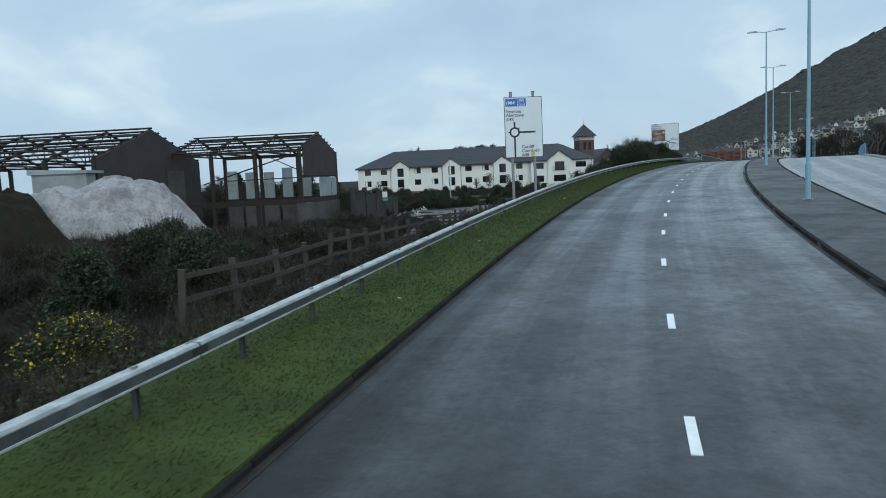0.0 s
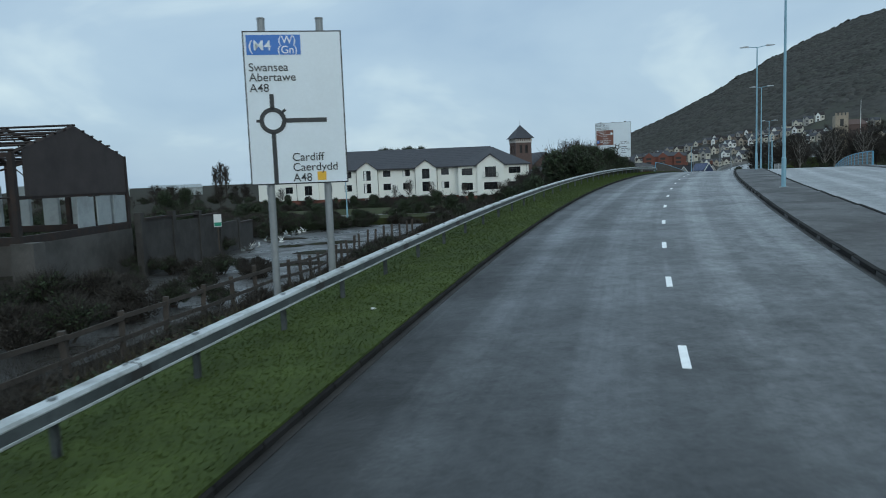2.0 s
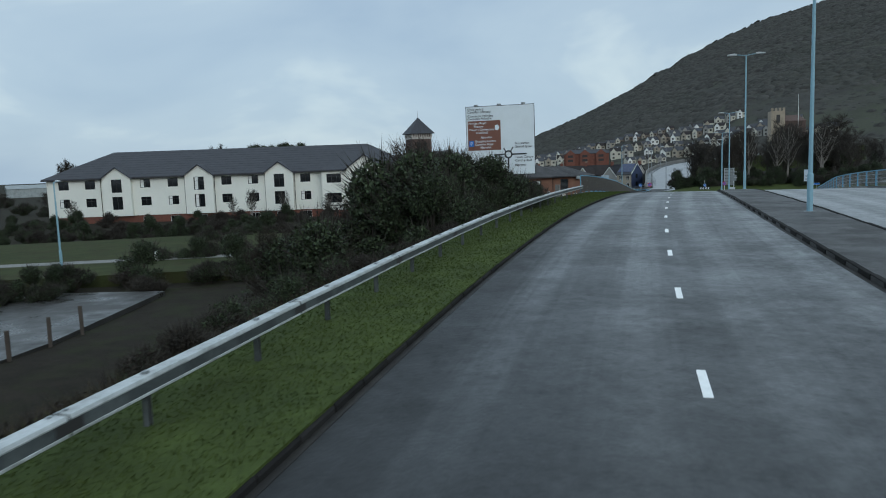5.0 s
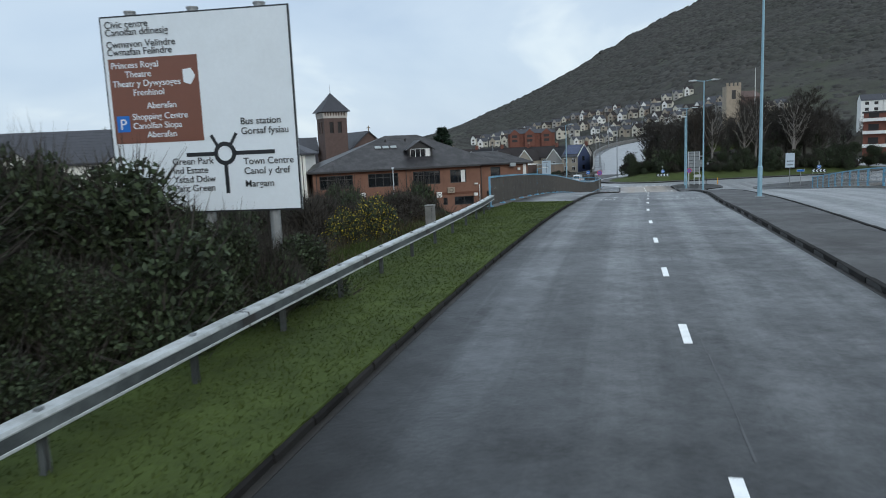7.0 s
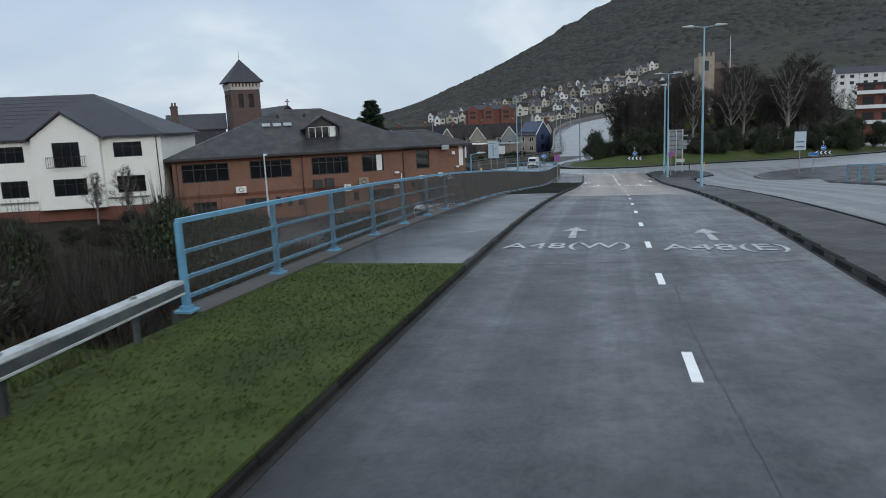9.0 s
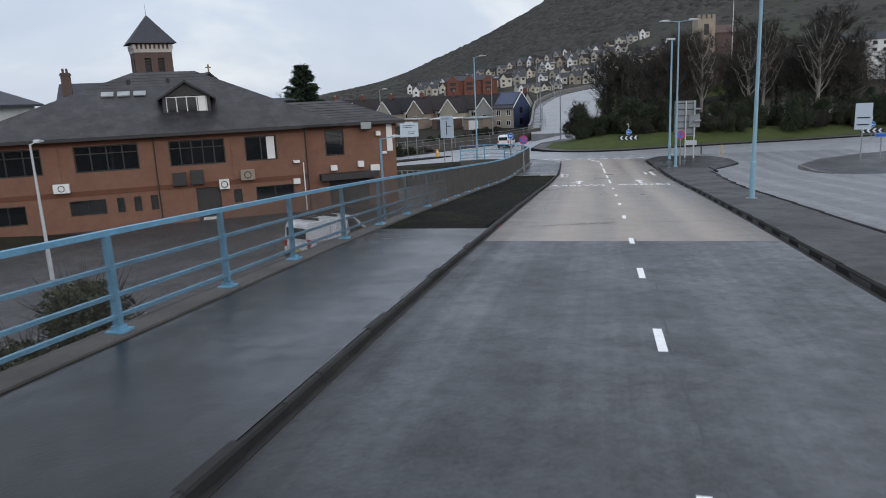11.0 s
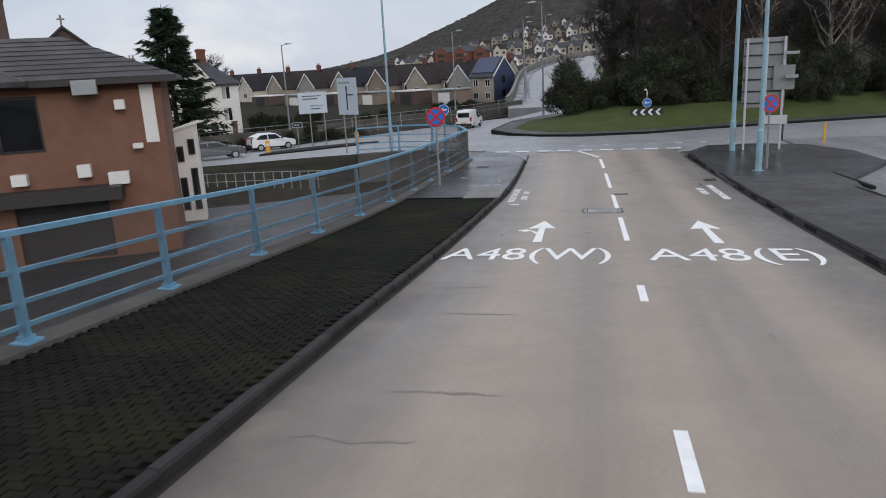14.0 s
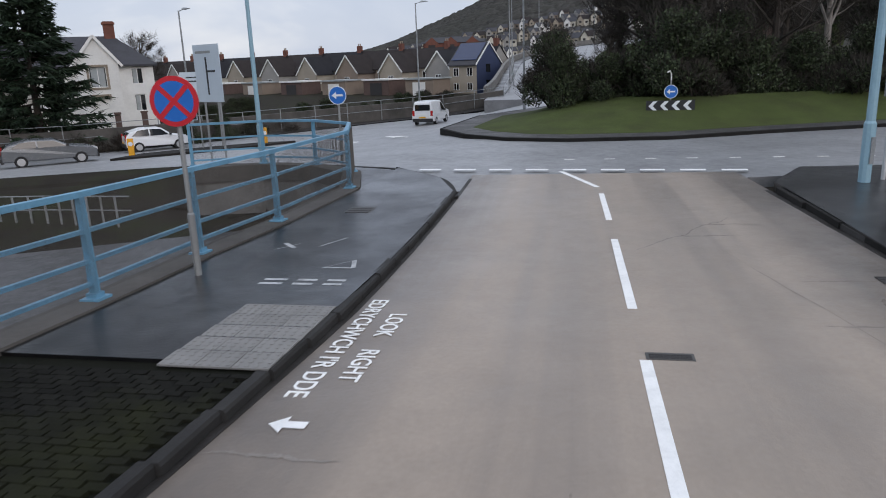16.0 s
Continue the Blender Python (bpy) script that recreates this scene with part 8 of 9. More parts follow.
# scrub between the bank and the office
for i in range(92):
    x, y = random.uniform(8, 42), random.uniform(112, 152)
    if x > line_x(y) - 12.5 and y < 150 and x > 30 + (y - 120) * 0.45:
        x -= 12
    z = land_at(x, y)
    put(random.choice((bramble, bramble, scrub, scrub, evergreen)), x, y, z - 0.2, random.uniform(0.7, 1.3))
for x, y, s, top in ((36.4, 111.6, 0.62, 8.35), (35.3, 111.2, 0.55, 8.0), (35.0, 119.5, 0.9, 7.6)):
    z = land_at(x, y) - 0.1
    put(gorse, x, y, z, s, max(0.6, (top - z) / 2.0))
# high scrub on the bank below the cabinet, its tops nearly level
for i in range(150):
    x, y = random.uniform(26.5, 43), random.uniform(111.5, 134)
    if x - line_x(y) > -10.5 * math.hypot(1, slope(y)):
        continue
    z = land_at(x, y) - 0.2
    top = 8.2 - 0.06 * (y - 112) - 0.03 * max(0, y - 121) - random.uniform(0, 0.7)
    kind, tall = random.choice(((bramble, 1.5), (thicket, 2.0), (scrub, 2.0), (thicket, 2.0), (evergreen, 2.6)))
    put(kind, x, y, z, random.uniform(0.8, 1.25), min(2.4, max(0.5, (top - z) / tall)))
for i in range(46):
    v = random.uniform(99, 117)
    p = on(v, random.uniform(-19, -10.8))
    put(random.choice((bramble, bramble, scrub, bramble)), p.x, p.y, land_at(p.x, p.y) - 0.15, random.uniform(0.6, 1.1))
for i in range(150):
    x, y = random.uniform(-24, 40), random.uniform(151, 183)
    y = min(y, 188 - 0.155 * (x + 22) - 1)
    if i % 3 == 0:
        continue
    put(random.choice((thicket, bramble, scrub, evergreen)), x, y, land_at(x, y) - 0.1, random.uniform(0.6, 1.05))
for x, y, s in ((-16, 184, 0.42), (12, 179, 0.5), (17, 181, 0.45), (9, 180, 0.4), (24, 178, 0.4), (36, 172, 0.5), (33, 176, 0.45), (30, 150, 0.35)):
    put(tree_c, x, y, 1.7, s)
# hedges and trees along the far flat land
for i in range(70):
    x, y = random.uniform(-125, -24), random.uniform(150, 300)
    k = random.choice((tree_a, tree_b, evergreen, scrub, tree_b))
    put(k, x, y, 1.6, random.uniform(0.4, 0.65) if k in (tree_a, tree_b) else random.uniform(1.2, 2.0))
# far trees
for x, y, s in ((-59, 327, 0.95), (-65, 334, 0.9), (-14, 338, 1.2), (-10, 336, 1.25), (-5, 339, 1.15)):
    put(poplar, x, y, 1.5, s)
for x, y, s in ((66, 268, 0.9), (72, 272, 0.95), (60, 262, 0.8), (58, 228, 0.7), (55, 232, 0.8), (60, 236, 0.7), (-45, 160, 0.6), (-52, 170, 0.7)):
    put(random.choice((tree_a, tree_b)), x, y, 1.5, s)
for i in range(8):
    put(evergreen, 6 + i * 1.8 + random.uniform(-0.5, 0.5), 262 + random.uniform(-2, 2), 12.5 + random.uniform(-0.3, 0.6), 1.6)
for i in range(30):
    t = i / 29
    put(random.choice((evergreen, scrub, bramble)), 44 + 66 * t, lerp(44 + 66 * t, (44, 211.5), (69, 216), (82, 222), (90, 228), (98, 238), (110, 256)) + random.uniform(0, 3), 1.9, random.uniform(0.6, 1.0))
for i in range(10):
    put(evergreen, 76 + i * 0.9 + random.uniform(-0.4, 0.4), 241 + random.uniform(-1, 1), 1.8, random.uniform(0.7, 0.95))
# belt of trees right of the opposite road
for i in range(46):
    v = random.uniform(20, 165)
    p = on(v, random.uniform(30, 75))
    put(random.choice((tree_a, tree_b, scrub, evergreen)), p.x, p.y, land_at(p.x, p.y) - 0.2, random.uniform(0.5, 0.8) if v < 120 else random.uniform(0.7, 1.0))
for i in range(30):
    put(random.choice((tree_a, tree_b, evergreen)), random.uniform(148, 200), random.uniform(225, 300), 3.0, random.uniform(0.8, 1.2))

# woods on the hillside, and nearer trees among the houses
np.random.seed(9)
rng = random.Random(9)
vv, ff = [], []
count = 0
while count < 50000:
    az = rng.uniform(9, 62)
    far = reach(az)
    d = rng.uniform(330, far + 10) if rng.random() < 0.85 else rng.uniform(far * 0.85, far)
    x, y = 40 + d * math.sin(radians(az)), 90 + d * math.cos(radians(az))
    if d < 560 and rng.random() < 0.55:
        continue
    z = hill(x, y) + LAND
    gx, gy = (hill(x + 9, y) + LAND - z) / 9, (hill(x, y + 9) + LAND - z) / 9
    s = rng.uniform(1.8, 5.6) * (0.75 if d < 560 else 1.0 + (d - 560) / 2200)
    h = s * rng.uniform(0.3, 0.65)
    k = len(vv)
    a0 = rng.uniform(0, 1.5)
    for zz, rr in ((0.0, 1.15), (0.5, 0.85), (0.85, 0.45)):
        for j in range(5):
            a = a0 + j * 1.2566 + zz
            q = rr * s * rng.uniform(0.7, 1.15)
            vv.append((x + q * math.cos(a), y + q * math.sin(a), z + q * (gx * math.cos(a) + gy * math.sin(a)) - 0.4 + h * zz * rng.uniform(0.85, 1.15)))
    vv.append((x, y, z - 0.4 + h))
    for r in range(2):
        ff += [(k + r * 5 + j, k + r * 5 + (j + 1) % 5, k + r * 5 + 5 + (j + 1) % 5, k + r * 5 + 5 + j) for j in range(5)]
    ff += [(k + 10 + j, k + 10 + (j + 1) % 5, k + 15) for j in range(5)]
    count += 1
woods = Shape()
woods.v, woods.f = vv, ff
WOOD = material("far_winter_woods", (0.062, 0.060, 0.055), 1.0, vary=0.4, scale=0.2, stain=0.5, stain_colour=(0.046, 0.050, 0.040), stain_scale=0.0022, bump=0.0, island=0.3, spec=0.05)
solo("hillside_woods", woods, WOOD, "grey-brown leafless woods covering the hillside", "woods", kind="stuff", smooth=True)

# ---- grass on the verge, dry stalks on the slope ----
def grass(name, n, vr, ur, mat, label, h0, h1, w, seed, dz=0.10, clump=0.0, lean=0.45):
    rs = np.random.RandomState(seed)
    v = rs.uniform(vr[0], vr[1], n)
    keep = [(a, rs.uniform(*ur(a))) for a in v]
    pts = []
    for a, u in keep:
        if clump and noise.noise(Vector((a * 0.5, u * 0.9, seed))) < clump:
            continue
        p = on(a, u, dz)
        if dz < -1:
            p.z = land_at(p.x, p.y)
        pts.append(tuple(p))
    P = np.array(pts)
    m = len(P)
    D = np.column_stack([rs.normal(0, lean, m), rs.normal(0, lean, m), np.ones(m)])
    D /= np.linalg.norm(D, axis=1, keepdims=True)
    np.random.seed(seed)
    vv, ff = blades(P, D, rs.uniform(h0, h1, m), np.full(m, w))
    ob = new(name, array_mesh(name, vv, ff, mat))
    return tagged(ob, label, "grass", kind="stuff")


grass("verge_grass", 150000, (3, 118.3), lambda a: (lerp(a, (60, -7.4), (105, -7.2), (118.4, -7.1)), left_kerb(a) - 0.02), GRASS_BLADE, "short bright green verge grass", 0.03, 0.085, 0.013, 5, dz=0.122, lean=1.3)
grass("verge_grass_long", 9000, (3, 116), lambda a: (-7.4, left_kerb(a) - 0.1), GRASS_BLADE, "longer grass tufts in the verge", 0.06, 0.14, 0.010, 6, clump=0.15, dz=0.12, lean=1.1)
grass("dry_grass", 60000, (0, 116), lambda a: (-17, -7.0), STRAW, "pale dry grass stalks on the slope", 0.25, 0.65, 0.014, 7, dz=-2, clump=-0.1)
grass("slope_grass", 34000, (0, 116), lambda a: (-15, -7.0), GRASS, "rough green grass on the slope", 0.15, 0.4, 0.014, 8, dz=-2, clump=-0.05)
grass("thicket_twigs", 52000, (0, 62), lambda a: (lerp(a, (0, -34), (30, -24), (62, -15)), -9.6), TWIG, "tangle of thin grey twigs over the slope", 0.5, 1.5, 0.007, 15, dz=-2, clump=-0.12)
grass("bank_twigs", 26000, (60, 98), lambda a: (-15.5, -8.6), TWIG_RED, "tangle of dark thin twigs on the bank", 0.3, 0.95, 0.008, 16, dz=-2, clump=-0.15)
grass("bank_thicket", 46000, (100, 138), lambda a: (-27, -10.4), TWIG, "tangle of brown twigs below the parapet", 0.4, 1.3, 0.009, 17, dz=-2, clump=-0.2)
grass("back_verge_grass", 30000, (92, 117), lambda a: (lerp(a, (92, -8.6), (100, -10.6), (117, -11.0)), -6.9), GRASS, "rough green grass behind the rail", 0.08, 0.26, 0.012, 11, dz=-2)
grass("back_straw", 9000, (92, 120), lambda a: (-19, -9.6), STRAW, "pale dry stalks among the scrub", 0.3, 0.8, 0.014, 12, dz=-2)
sh = Shape()
vs2, us2 = np.arange(92, 118.1, 1.0), np.linspace(0, 1, 8)
for v in vs2:
    for t in us2:
        p = on(float(v), lerp(float(v), (92, -8.6), (100, -10.6), (117, -11.0)) * (1 - t) - 6.95 * t)
        sh.v.append((p.x, p.y, land_at(p.x, p.y) + 0.03))
for i in range(len(vs2) - 1):
    sh.f += [(i * 8 + j, i * 8 + j + 1, i * 8 + 9 + j, i * 8 + 8 + j) for j in range(7)]
solo("back_verge", sh, GRASS, "green grass strip behind the guard rail", "verge", kind="structure")


def ground_cover(name, n, vr, ur, mat, label, h, size, seed):
    """Low tangled growth: small leaves in uneven mounds."""
    rs = np.random.RandomState(seed)
    np.random.seed(seed)
    pts = []
    for a, b, q in zip(rs.uniform(*vr, n), rs.uniform(*ur, n), rs.uniform(0, 1, n)):
        k = noise.noise(Vector((a * 0.55, b * 0.7, seed))) + 0.25
        if k < 0:
            continue
        p = on(float(a), float(b))
        pts.append((p.x, p.y, land_at(p.x, p.y) + 0.02 + q * h * min(1.0, k * 2)))
    v, f = leaves(np.array(pts), size)
    tagged(new(name, array_mesh(name, v, f, mat)), label, "undergrowth", kind="stuff")


ground_cover("bramble_cover", 38000, (-2, 96), (-17, -7.2), TWIG_RED, "low tangled brown brambles on the slope", 0.55, 0.06, 41)
ground_cover("leaf_cover", 36000, (-2, 96), (-17, -7.2), LEAF, "low green weeds on the slope", 0.35, 0.06, 42)
ground_cover("bramble_cover_bank", 26000, (94, 134), (-26, -10.2), TWIG_RED, "low tangled brown brambles below the parapet", 0.7, 0.07, 43)
ground_cover("leaf_cover_bank", 20000, (94, 134), (-26, -10.2), LEAF, "low dark green growth below the parapet", 0.6, 0.07, 44)

# ---- vehicles ----
def vehicle(name, label, m, L, W, prof, glass, paint, wheel_r, axles, category, extra=None):
    """A car or van: x ahead. prof: the outline of its side (x, z); glass: side windows and screens (x, z outlines)."""
    t = thing(name, label, category, m=m)
    sh, n = Shape(), len(prof)
    belt = 0.95
    ins = [0.0 if z < belt else min(0.22, (z - belt) * 0.26) for _, z in prof]
    sh.v = [(x, -W / 2 + i, z) for (x, z), i in zip(prof, ins)] + [(x, W / 2 - i, z) for (x, z), i in zip(prof, ins)]
    sh.f = [tuple(range(n)), tuple(range(2 * n - 1, n - 1, -1))] + [((i + 1) % n, i, n + i, n + (i + 1) % n) for i in range(n)]
    body = part("body", sh, paint, t, bevel=0.05)
    for k, g in enumerate(glass):
        for s in (-1, 1):
            gs = Shape()
            pts = [(x, s * (W / 2 - max(0.0, (z - belt) * 0.26) + 0.008), z) for x, z in g]
            gs.add(pts + [(x, y - s * 0.02, z) for x, y, z in pts], [tuple(range(len(g)))[:: 1 if s < 0 else -1]])
            part("side_window", gs, GLASS, body)
    for a in axles:
        for s in (-1, 1):
            w = part("wheel", Shape().disc(wheel_r, -0.11, 0.11, 20, Matrix.Translation((a, s * (W / 2 - 0.1), wheel_r))), TYRE, t, bevel=0.02)
            part("rim", Shape().disc(wheel_r * 0.62, -0.12, 0.12, 14, Matrix.Translation((a, s * (W / 2 - 0.1), wheel_r))), STEEL, w)
    for s in (-1, 1):
        part("headlight", Shape().box(L / 2 - 0.16, s * (W / 2 - 0.35) - 0.17, 0.62, L / 2 + 0.005, s * (W / 2 - 0.35) + 0.17, 0.8), STEEL, t)
        part("tail_light", Shape().box(-L / 2 - 0.008, s * (W / 2 - 0.14) - 0.09, 0.75, -L / 2 + 0.08, s * (W / 2 - 0.14) + 0.09, 1.15), LIGHT_RED, t)
        part("mirror", Shape().box(L * 0.17, s * (W / 2 + 0.02) - 0.08, 0.98, L * 0.17 + 0.14, s * (W / 2 + 0.02) + 0.08, 1.12), PLASTIC, t)
    part("front_bumper", Shape().box(L / 2 - 0.1, -W / 2 + 0.05, 0.28, L / 2 + 0.04, W / 2 - 0.05, 0.5), PLASTIC, t, bevel=0.02)
    part("rear_bumper", Shape().box(-L / 2 - 0.05, -W / 2 + 0.05, 0.28, -L / 2 + 0.1, W / 2 - 0.05, 0.55), PLASTIC, t, bevel=0.02)
    part("number_plate", Shape().box(-L / 2 - 0.06, -0.26, 0.58, -L / 2 - 0.051, 0.26, 0.69), SIGN_YELLOW, t)
    return t, body


def van(m, label, extra=False):
    L, W = 4.4, 1.75
    prof = [(-2.2, 0.32), (2.15, 0.30), (2.2, 0.75), (2.05, 0.98), (1.25, 1.12), (0.62, 1.72), (0.3, 1.82), (-2.05, 1.84), (-2.18, 1.7), (-2.2, 0.9)]
    t, body = vehicle("van", label, m, L, W, prof, [[(0.15, 1.05), (1.05, 1.05), (0.6, 1.6), (0.2, 1.68)]], CAR_WHITE, 0.31, (1.4, -1.35), "van")
    part("windscreen", Shape().add([(1.22, -0.72, 1.14), (1.22, 0.72, 1.14), (0.64, 0.62, 1.71), (0.64, -0.62, 1.71)], [(0, 1, 2, 3)]).add([(1.23, -0.72, 1.15), (1.23, 0.72, 1.15), (0.65, 0.62, 1.72), (0.65, -0.62, 1.72)], [(0, 1, 2, 3)]), GLASS, body)
    part("rear_window", Shape().box(-2.21, -0.6, 1.15, -2.195, 0.6, 1.6), GLASS, body)
    if extra:
        for x in (-1.5, -0.4):
            part("roof_bar", Shape().box(x, -0.65, 1.84, x + 0.06, 0.65, 1.94), PLASTIC, t)
        for y in (-0.25, 0.25):
            part("ladder_rail", Shape().box(-1.95, y - 0.03, 1.95, 0.35, y + 0.03, 2.0), RUST, t, "dark ladder rail")
        part("side_panel", Shape().box(-1.9, -0.884, 0.55, 0.0, -0.879, 1.0), SIGN_BACK, t, "grey lettering panel")
    return t


def hatch(m, label, paint, name="car", L=4.0, H=1.5):
    prof = [(-L / 2, 0.35), (L / 2 - 0.05, 0.32), (L / 2, 0.7), (L / 2 - 0.35, 0.88), (L * 0.22, 1.0), (L * 0.06, H - 0.04), (-L * 0.22, H), (-L * 0.42, H - 0.22), (-L / 2 + 0.02, 0.98)]
    t, body = vehicle(name, label, m, L, 1.76, prof, [[(-L * 0.12, 1.0), (L * 0.17, 1.0), (L * 0.05, H - 0.12), (-L * 0.12, H - 0.08)], [(-L * 0.40, 1.04), (-L * 0.14, 1.0), (-L * 0.14, H - 0.08), (-L * 0.30, H - 0.12)]], paint, 0.32, (L * 0.31, -L * 0.31), "car")
    part("windscreen", Shape().add([(L * 0.215, -0.74, 1.03), (L * 0.215, 0.74, 1.03), (L * 0.066, 0.62, H - 0.05), (L * 0.066, -0.62, H - 0.05)], [(0, 1, 2, 3)]), GLASS, body)
    part("rear_window", Shape().add([(-L * 0.49, -0.66, 1.05), (-L * 0.425, -0.6, H - 0.24), (-L * 0.425, 0.6, H - 0.24), (-L * 0.49, 0.66, 1.05)], [(0, 1, 2, 3)]), GLASS, body)
    return t


van(pose(61.3, 163.6, park_z(163.6), 0, 0, 34) @ Matrix.Scale(1.2, 4), "white small van with a ladder on its roof rack", True)
van(pose(96.5, 221.5, rz(96.5, 221.5), 0, 0, 55), "white small van driving past the roundabout")
hatch(pose(76.0, 217.0, rz(76, 217), 0, 0, 14), "white hatchback on the far road", CAR_WHITE)
hatch(pose(71.0, 209.6, rz(71.0, 209.6), 0, 0, 14), "dark grey saloon car on the far road", CAR_SILVER, L=4.6, H=1.42)
hatch(pose(150.5, 311.5, 3.5, -1, -3, 58), "white car going up the hill", CAR_WHITE, L=4.4, H=1.6)

# ---- stone tower over the trees, far right buildings ----
st = thing("stone_tower", "buff stone church tower above the trees", "tower", m=pose(179.8, 285.0, 8.0, 0, 0, -20))
part("shaft", Shape().box(-2.2, -2.2, 0, 2.2, 2.2, 16.5), STONE_PALE, st)
for k in range(4):
    part("battlement", Shape().box(-2.3 + 1.25 * k, -2.3, 16.5, -1.6 + 1.25 * k, -1.9, 17.5), STONE_PALE, st)
part("belfry_opening", Shape().box(-0.6, -2.26, 12.5, 0.6, -2.21, 15.2), FASCIA, st)
part("roof", Shape().box(2.2, -1.5, 0, 9, 4, 13).add(*hip_roof(2.2, 9, -1.5, 4, 13, 15, 0, 1.5, 0.2)), DARK_BRICK, st)
bl = thing("brick_block", "brown brick block with white balconies beyond the trees", "building", m=pose(171, 212, 2.0, 0, 0, -52))
part("wall", Shape().box(-9, 0, 0, 16, 10, 11), RED_BRICK, bl)
for z in (3.4, 6.4, 9.2):
    part("balcony", Shape().box(-9, -1.0, z, 16, 0, z + 0.7), WHITE, bl)
    for i in range(7):
        part("window", Shape().box(-8 + 3.4 * i, -0.05, z + 0.8, -6 + 3.4 * i, -0.005, z + 2.2), FRAME, bl)
part("roof", Shape().box(-9.3, -0.3, 11, 16.3, 10.3, 11.4), FASCIA, bl)
for i in range(9):
    x, y = 276 + i * 6.5, 326 - i * 4.6
    t = thing("hillside_house", "white terraced house high on the hillside", "house", group="hillside terrace", m=pose(x, y, 15.5, 0, 0, -35))
    part("wall", Shape().slab([(0, -9), (8, -9), (8, 5.2), (4, 7.6), (0, 5.2)], -3.9, 3.9, Matrix.Rotation(radians(90), 4, "Z")), HOUSE_WALLS[3], t)
    r = Shape()
    for a, b in ((-0.3, 4), (8.3, 4)):
        r.add([(-3.95, a, 5.1), (3.95, a, 5.1), (3.95, b, 7.75), (-3.95, b, 7.75)], [(0, 1, 2, 3)])
    part("roof", r, SLATE, t)
    for j in (-2.4, 0.9):
        for zz in (1.0, 3.4):
            part("window", Shape().box(j, -0.06, zz, j + 1.4, -0.01, zz + 1.2), FRAME, t)

# ---- marks and wear on the roads ----
def patch(name, outline, dz, mat, label, category="road patch"):
    """A flat irregular patch on the carriageway; outline in (v, u)."""
    pts = [on(v, u, dz) for v, u in outline]
    return solo(name, Shape().add([tuple(p) for p in pts], [tuple(range(len(pts)))]), mat, label, category, kind="structure")


random.seed(4)
def crack(v0, u0, v1, u1, w, dz=0.006, n=40, amp=0.2):
    a, b = [], []
    wob = random.uniform(0, 50)
    for i in range(n + 1):
        t = i / n
        v, u = v0 + (v1 - v0) * t + amp * noise.fractal(Vector((u0 + (u1 - u0) * t * 1.0, wob, 0)) * 1.7, 0.8, 2.2, 6), u0 + (u1 - u0) * t
        k = w * (0.25 + random.random()) * (1 - abs(2 * t - 1) ** 3)
        a.append((v - k, u))
        b.append((v + k, u))
    sh = Shape()
    for i in range(n):
        sh.add([tuple(on(*q, dz)) for q in (a[i], a[i + 1], b[i + 1], b[i])], [(0, 1, 2, 3)])
    return solo("road_crack", sh, CRACK, "dark irregular sealed crack across the concrete", "road crack", kind="structure")


crack(144.0, -3.8, 145.0, -0.1, 0.11, n=90)
crack(143.3, -3.7, 144.3, -2.2, 0.05, n=40)
crack(144.7, -1.6, 145.3, -0.1, 0.06, n=40)
crack(145.0, 0.3, 145.6, 3.0, 0.05, n=60)
crack(145.9, -0.8, 146.2, 0.2, 0.05)
for v, u in ((148.5, -2.6), (156.0, -2.8), (157.0, -2.2), (159.6, -2.4), (161.0, -3.0), (169.8, -3.0), (168.9, -1.6), (177, 1.6), (177.8, 2.2), (173, 2.6), (174.6, 2.9)):
    crack(v, u - 0.6, v + 0.05, u + 0.6, 0.028, n=44, amp=0.07)
patch("bridge_joint", [(105.9, 0.3), (105.9, 3.35), (105.94, 3.35), (105.94, 0.3)], 0.005, ASPHALT_OLD, "pale sealed joint line across the road")
crack(118.75, -3.9, 119.35, 0.2, 0.022, n=90)
crack(119.0, 1.0, 119.5, 3.4, 0.03, n=60)
def ragged(w, l, amp, seed, n=48):
    """A rough rounded rectangle."""
    out = []
    for i in range(n):
        a = 2 * math.pi * i / n
        c, q = math.cos(a), math.sin(a)
        r = 1 / max(abs(c), abs(q)) ** 0.75
        k = 1 + amp * noise.noise(Vector((c * 2.5, q * 2.5, seed)))
        out.append((w / 2 * c * r * k, l / 2 * q * r * k))
    return out


mh = thing("manhole_cover", "pale worn iron manhole cover in a cracked concrete surround", "manhole", group="manhole covers", m=along(169.0, -0.42, 0.0))
tilt_m = Matrix.Rotation(math.atan((line_z(170) - line_z(168)) / 2 / math.hypot(1, slope(169))), 4, "X")
for nm, wl, mat, z in (("crack_ring", ragged(1.14, 0.98, 0.12, 1.0), MARK_DARK, 0.006), ("surround", ragged(1.02, 0.86, 0.10, 4.0), CONCRETE_ROAD, 0.008)):
    part(nm, Shape().prism(wl, z - 0.02, z, tilt_m), mat, mh)
part("frame", Shape().box(-0.43, -0.37, -0.02, 0.43, 0.37, 0.010, tilt_m), FASCIA, mh)
cov = part("cover", Shape().box(-0.405, -0.345, -0.02, 0.405, 0.345, 0.013, tilt_m), STEEL, mh, "worn steel cover")
for r in (0.12, 0.2, 0.28):
    part("ring", Shape().disc(r, -0.0165, -0.012, 28, tilt_m @ Matrix.Rotation(radians(-90), 4, "X"), inner=r - 0.02), GALV, cov)
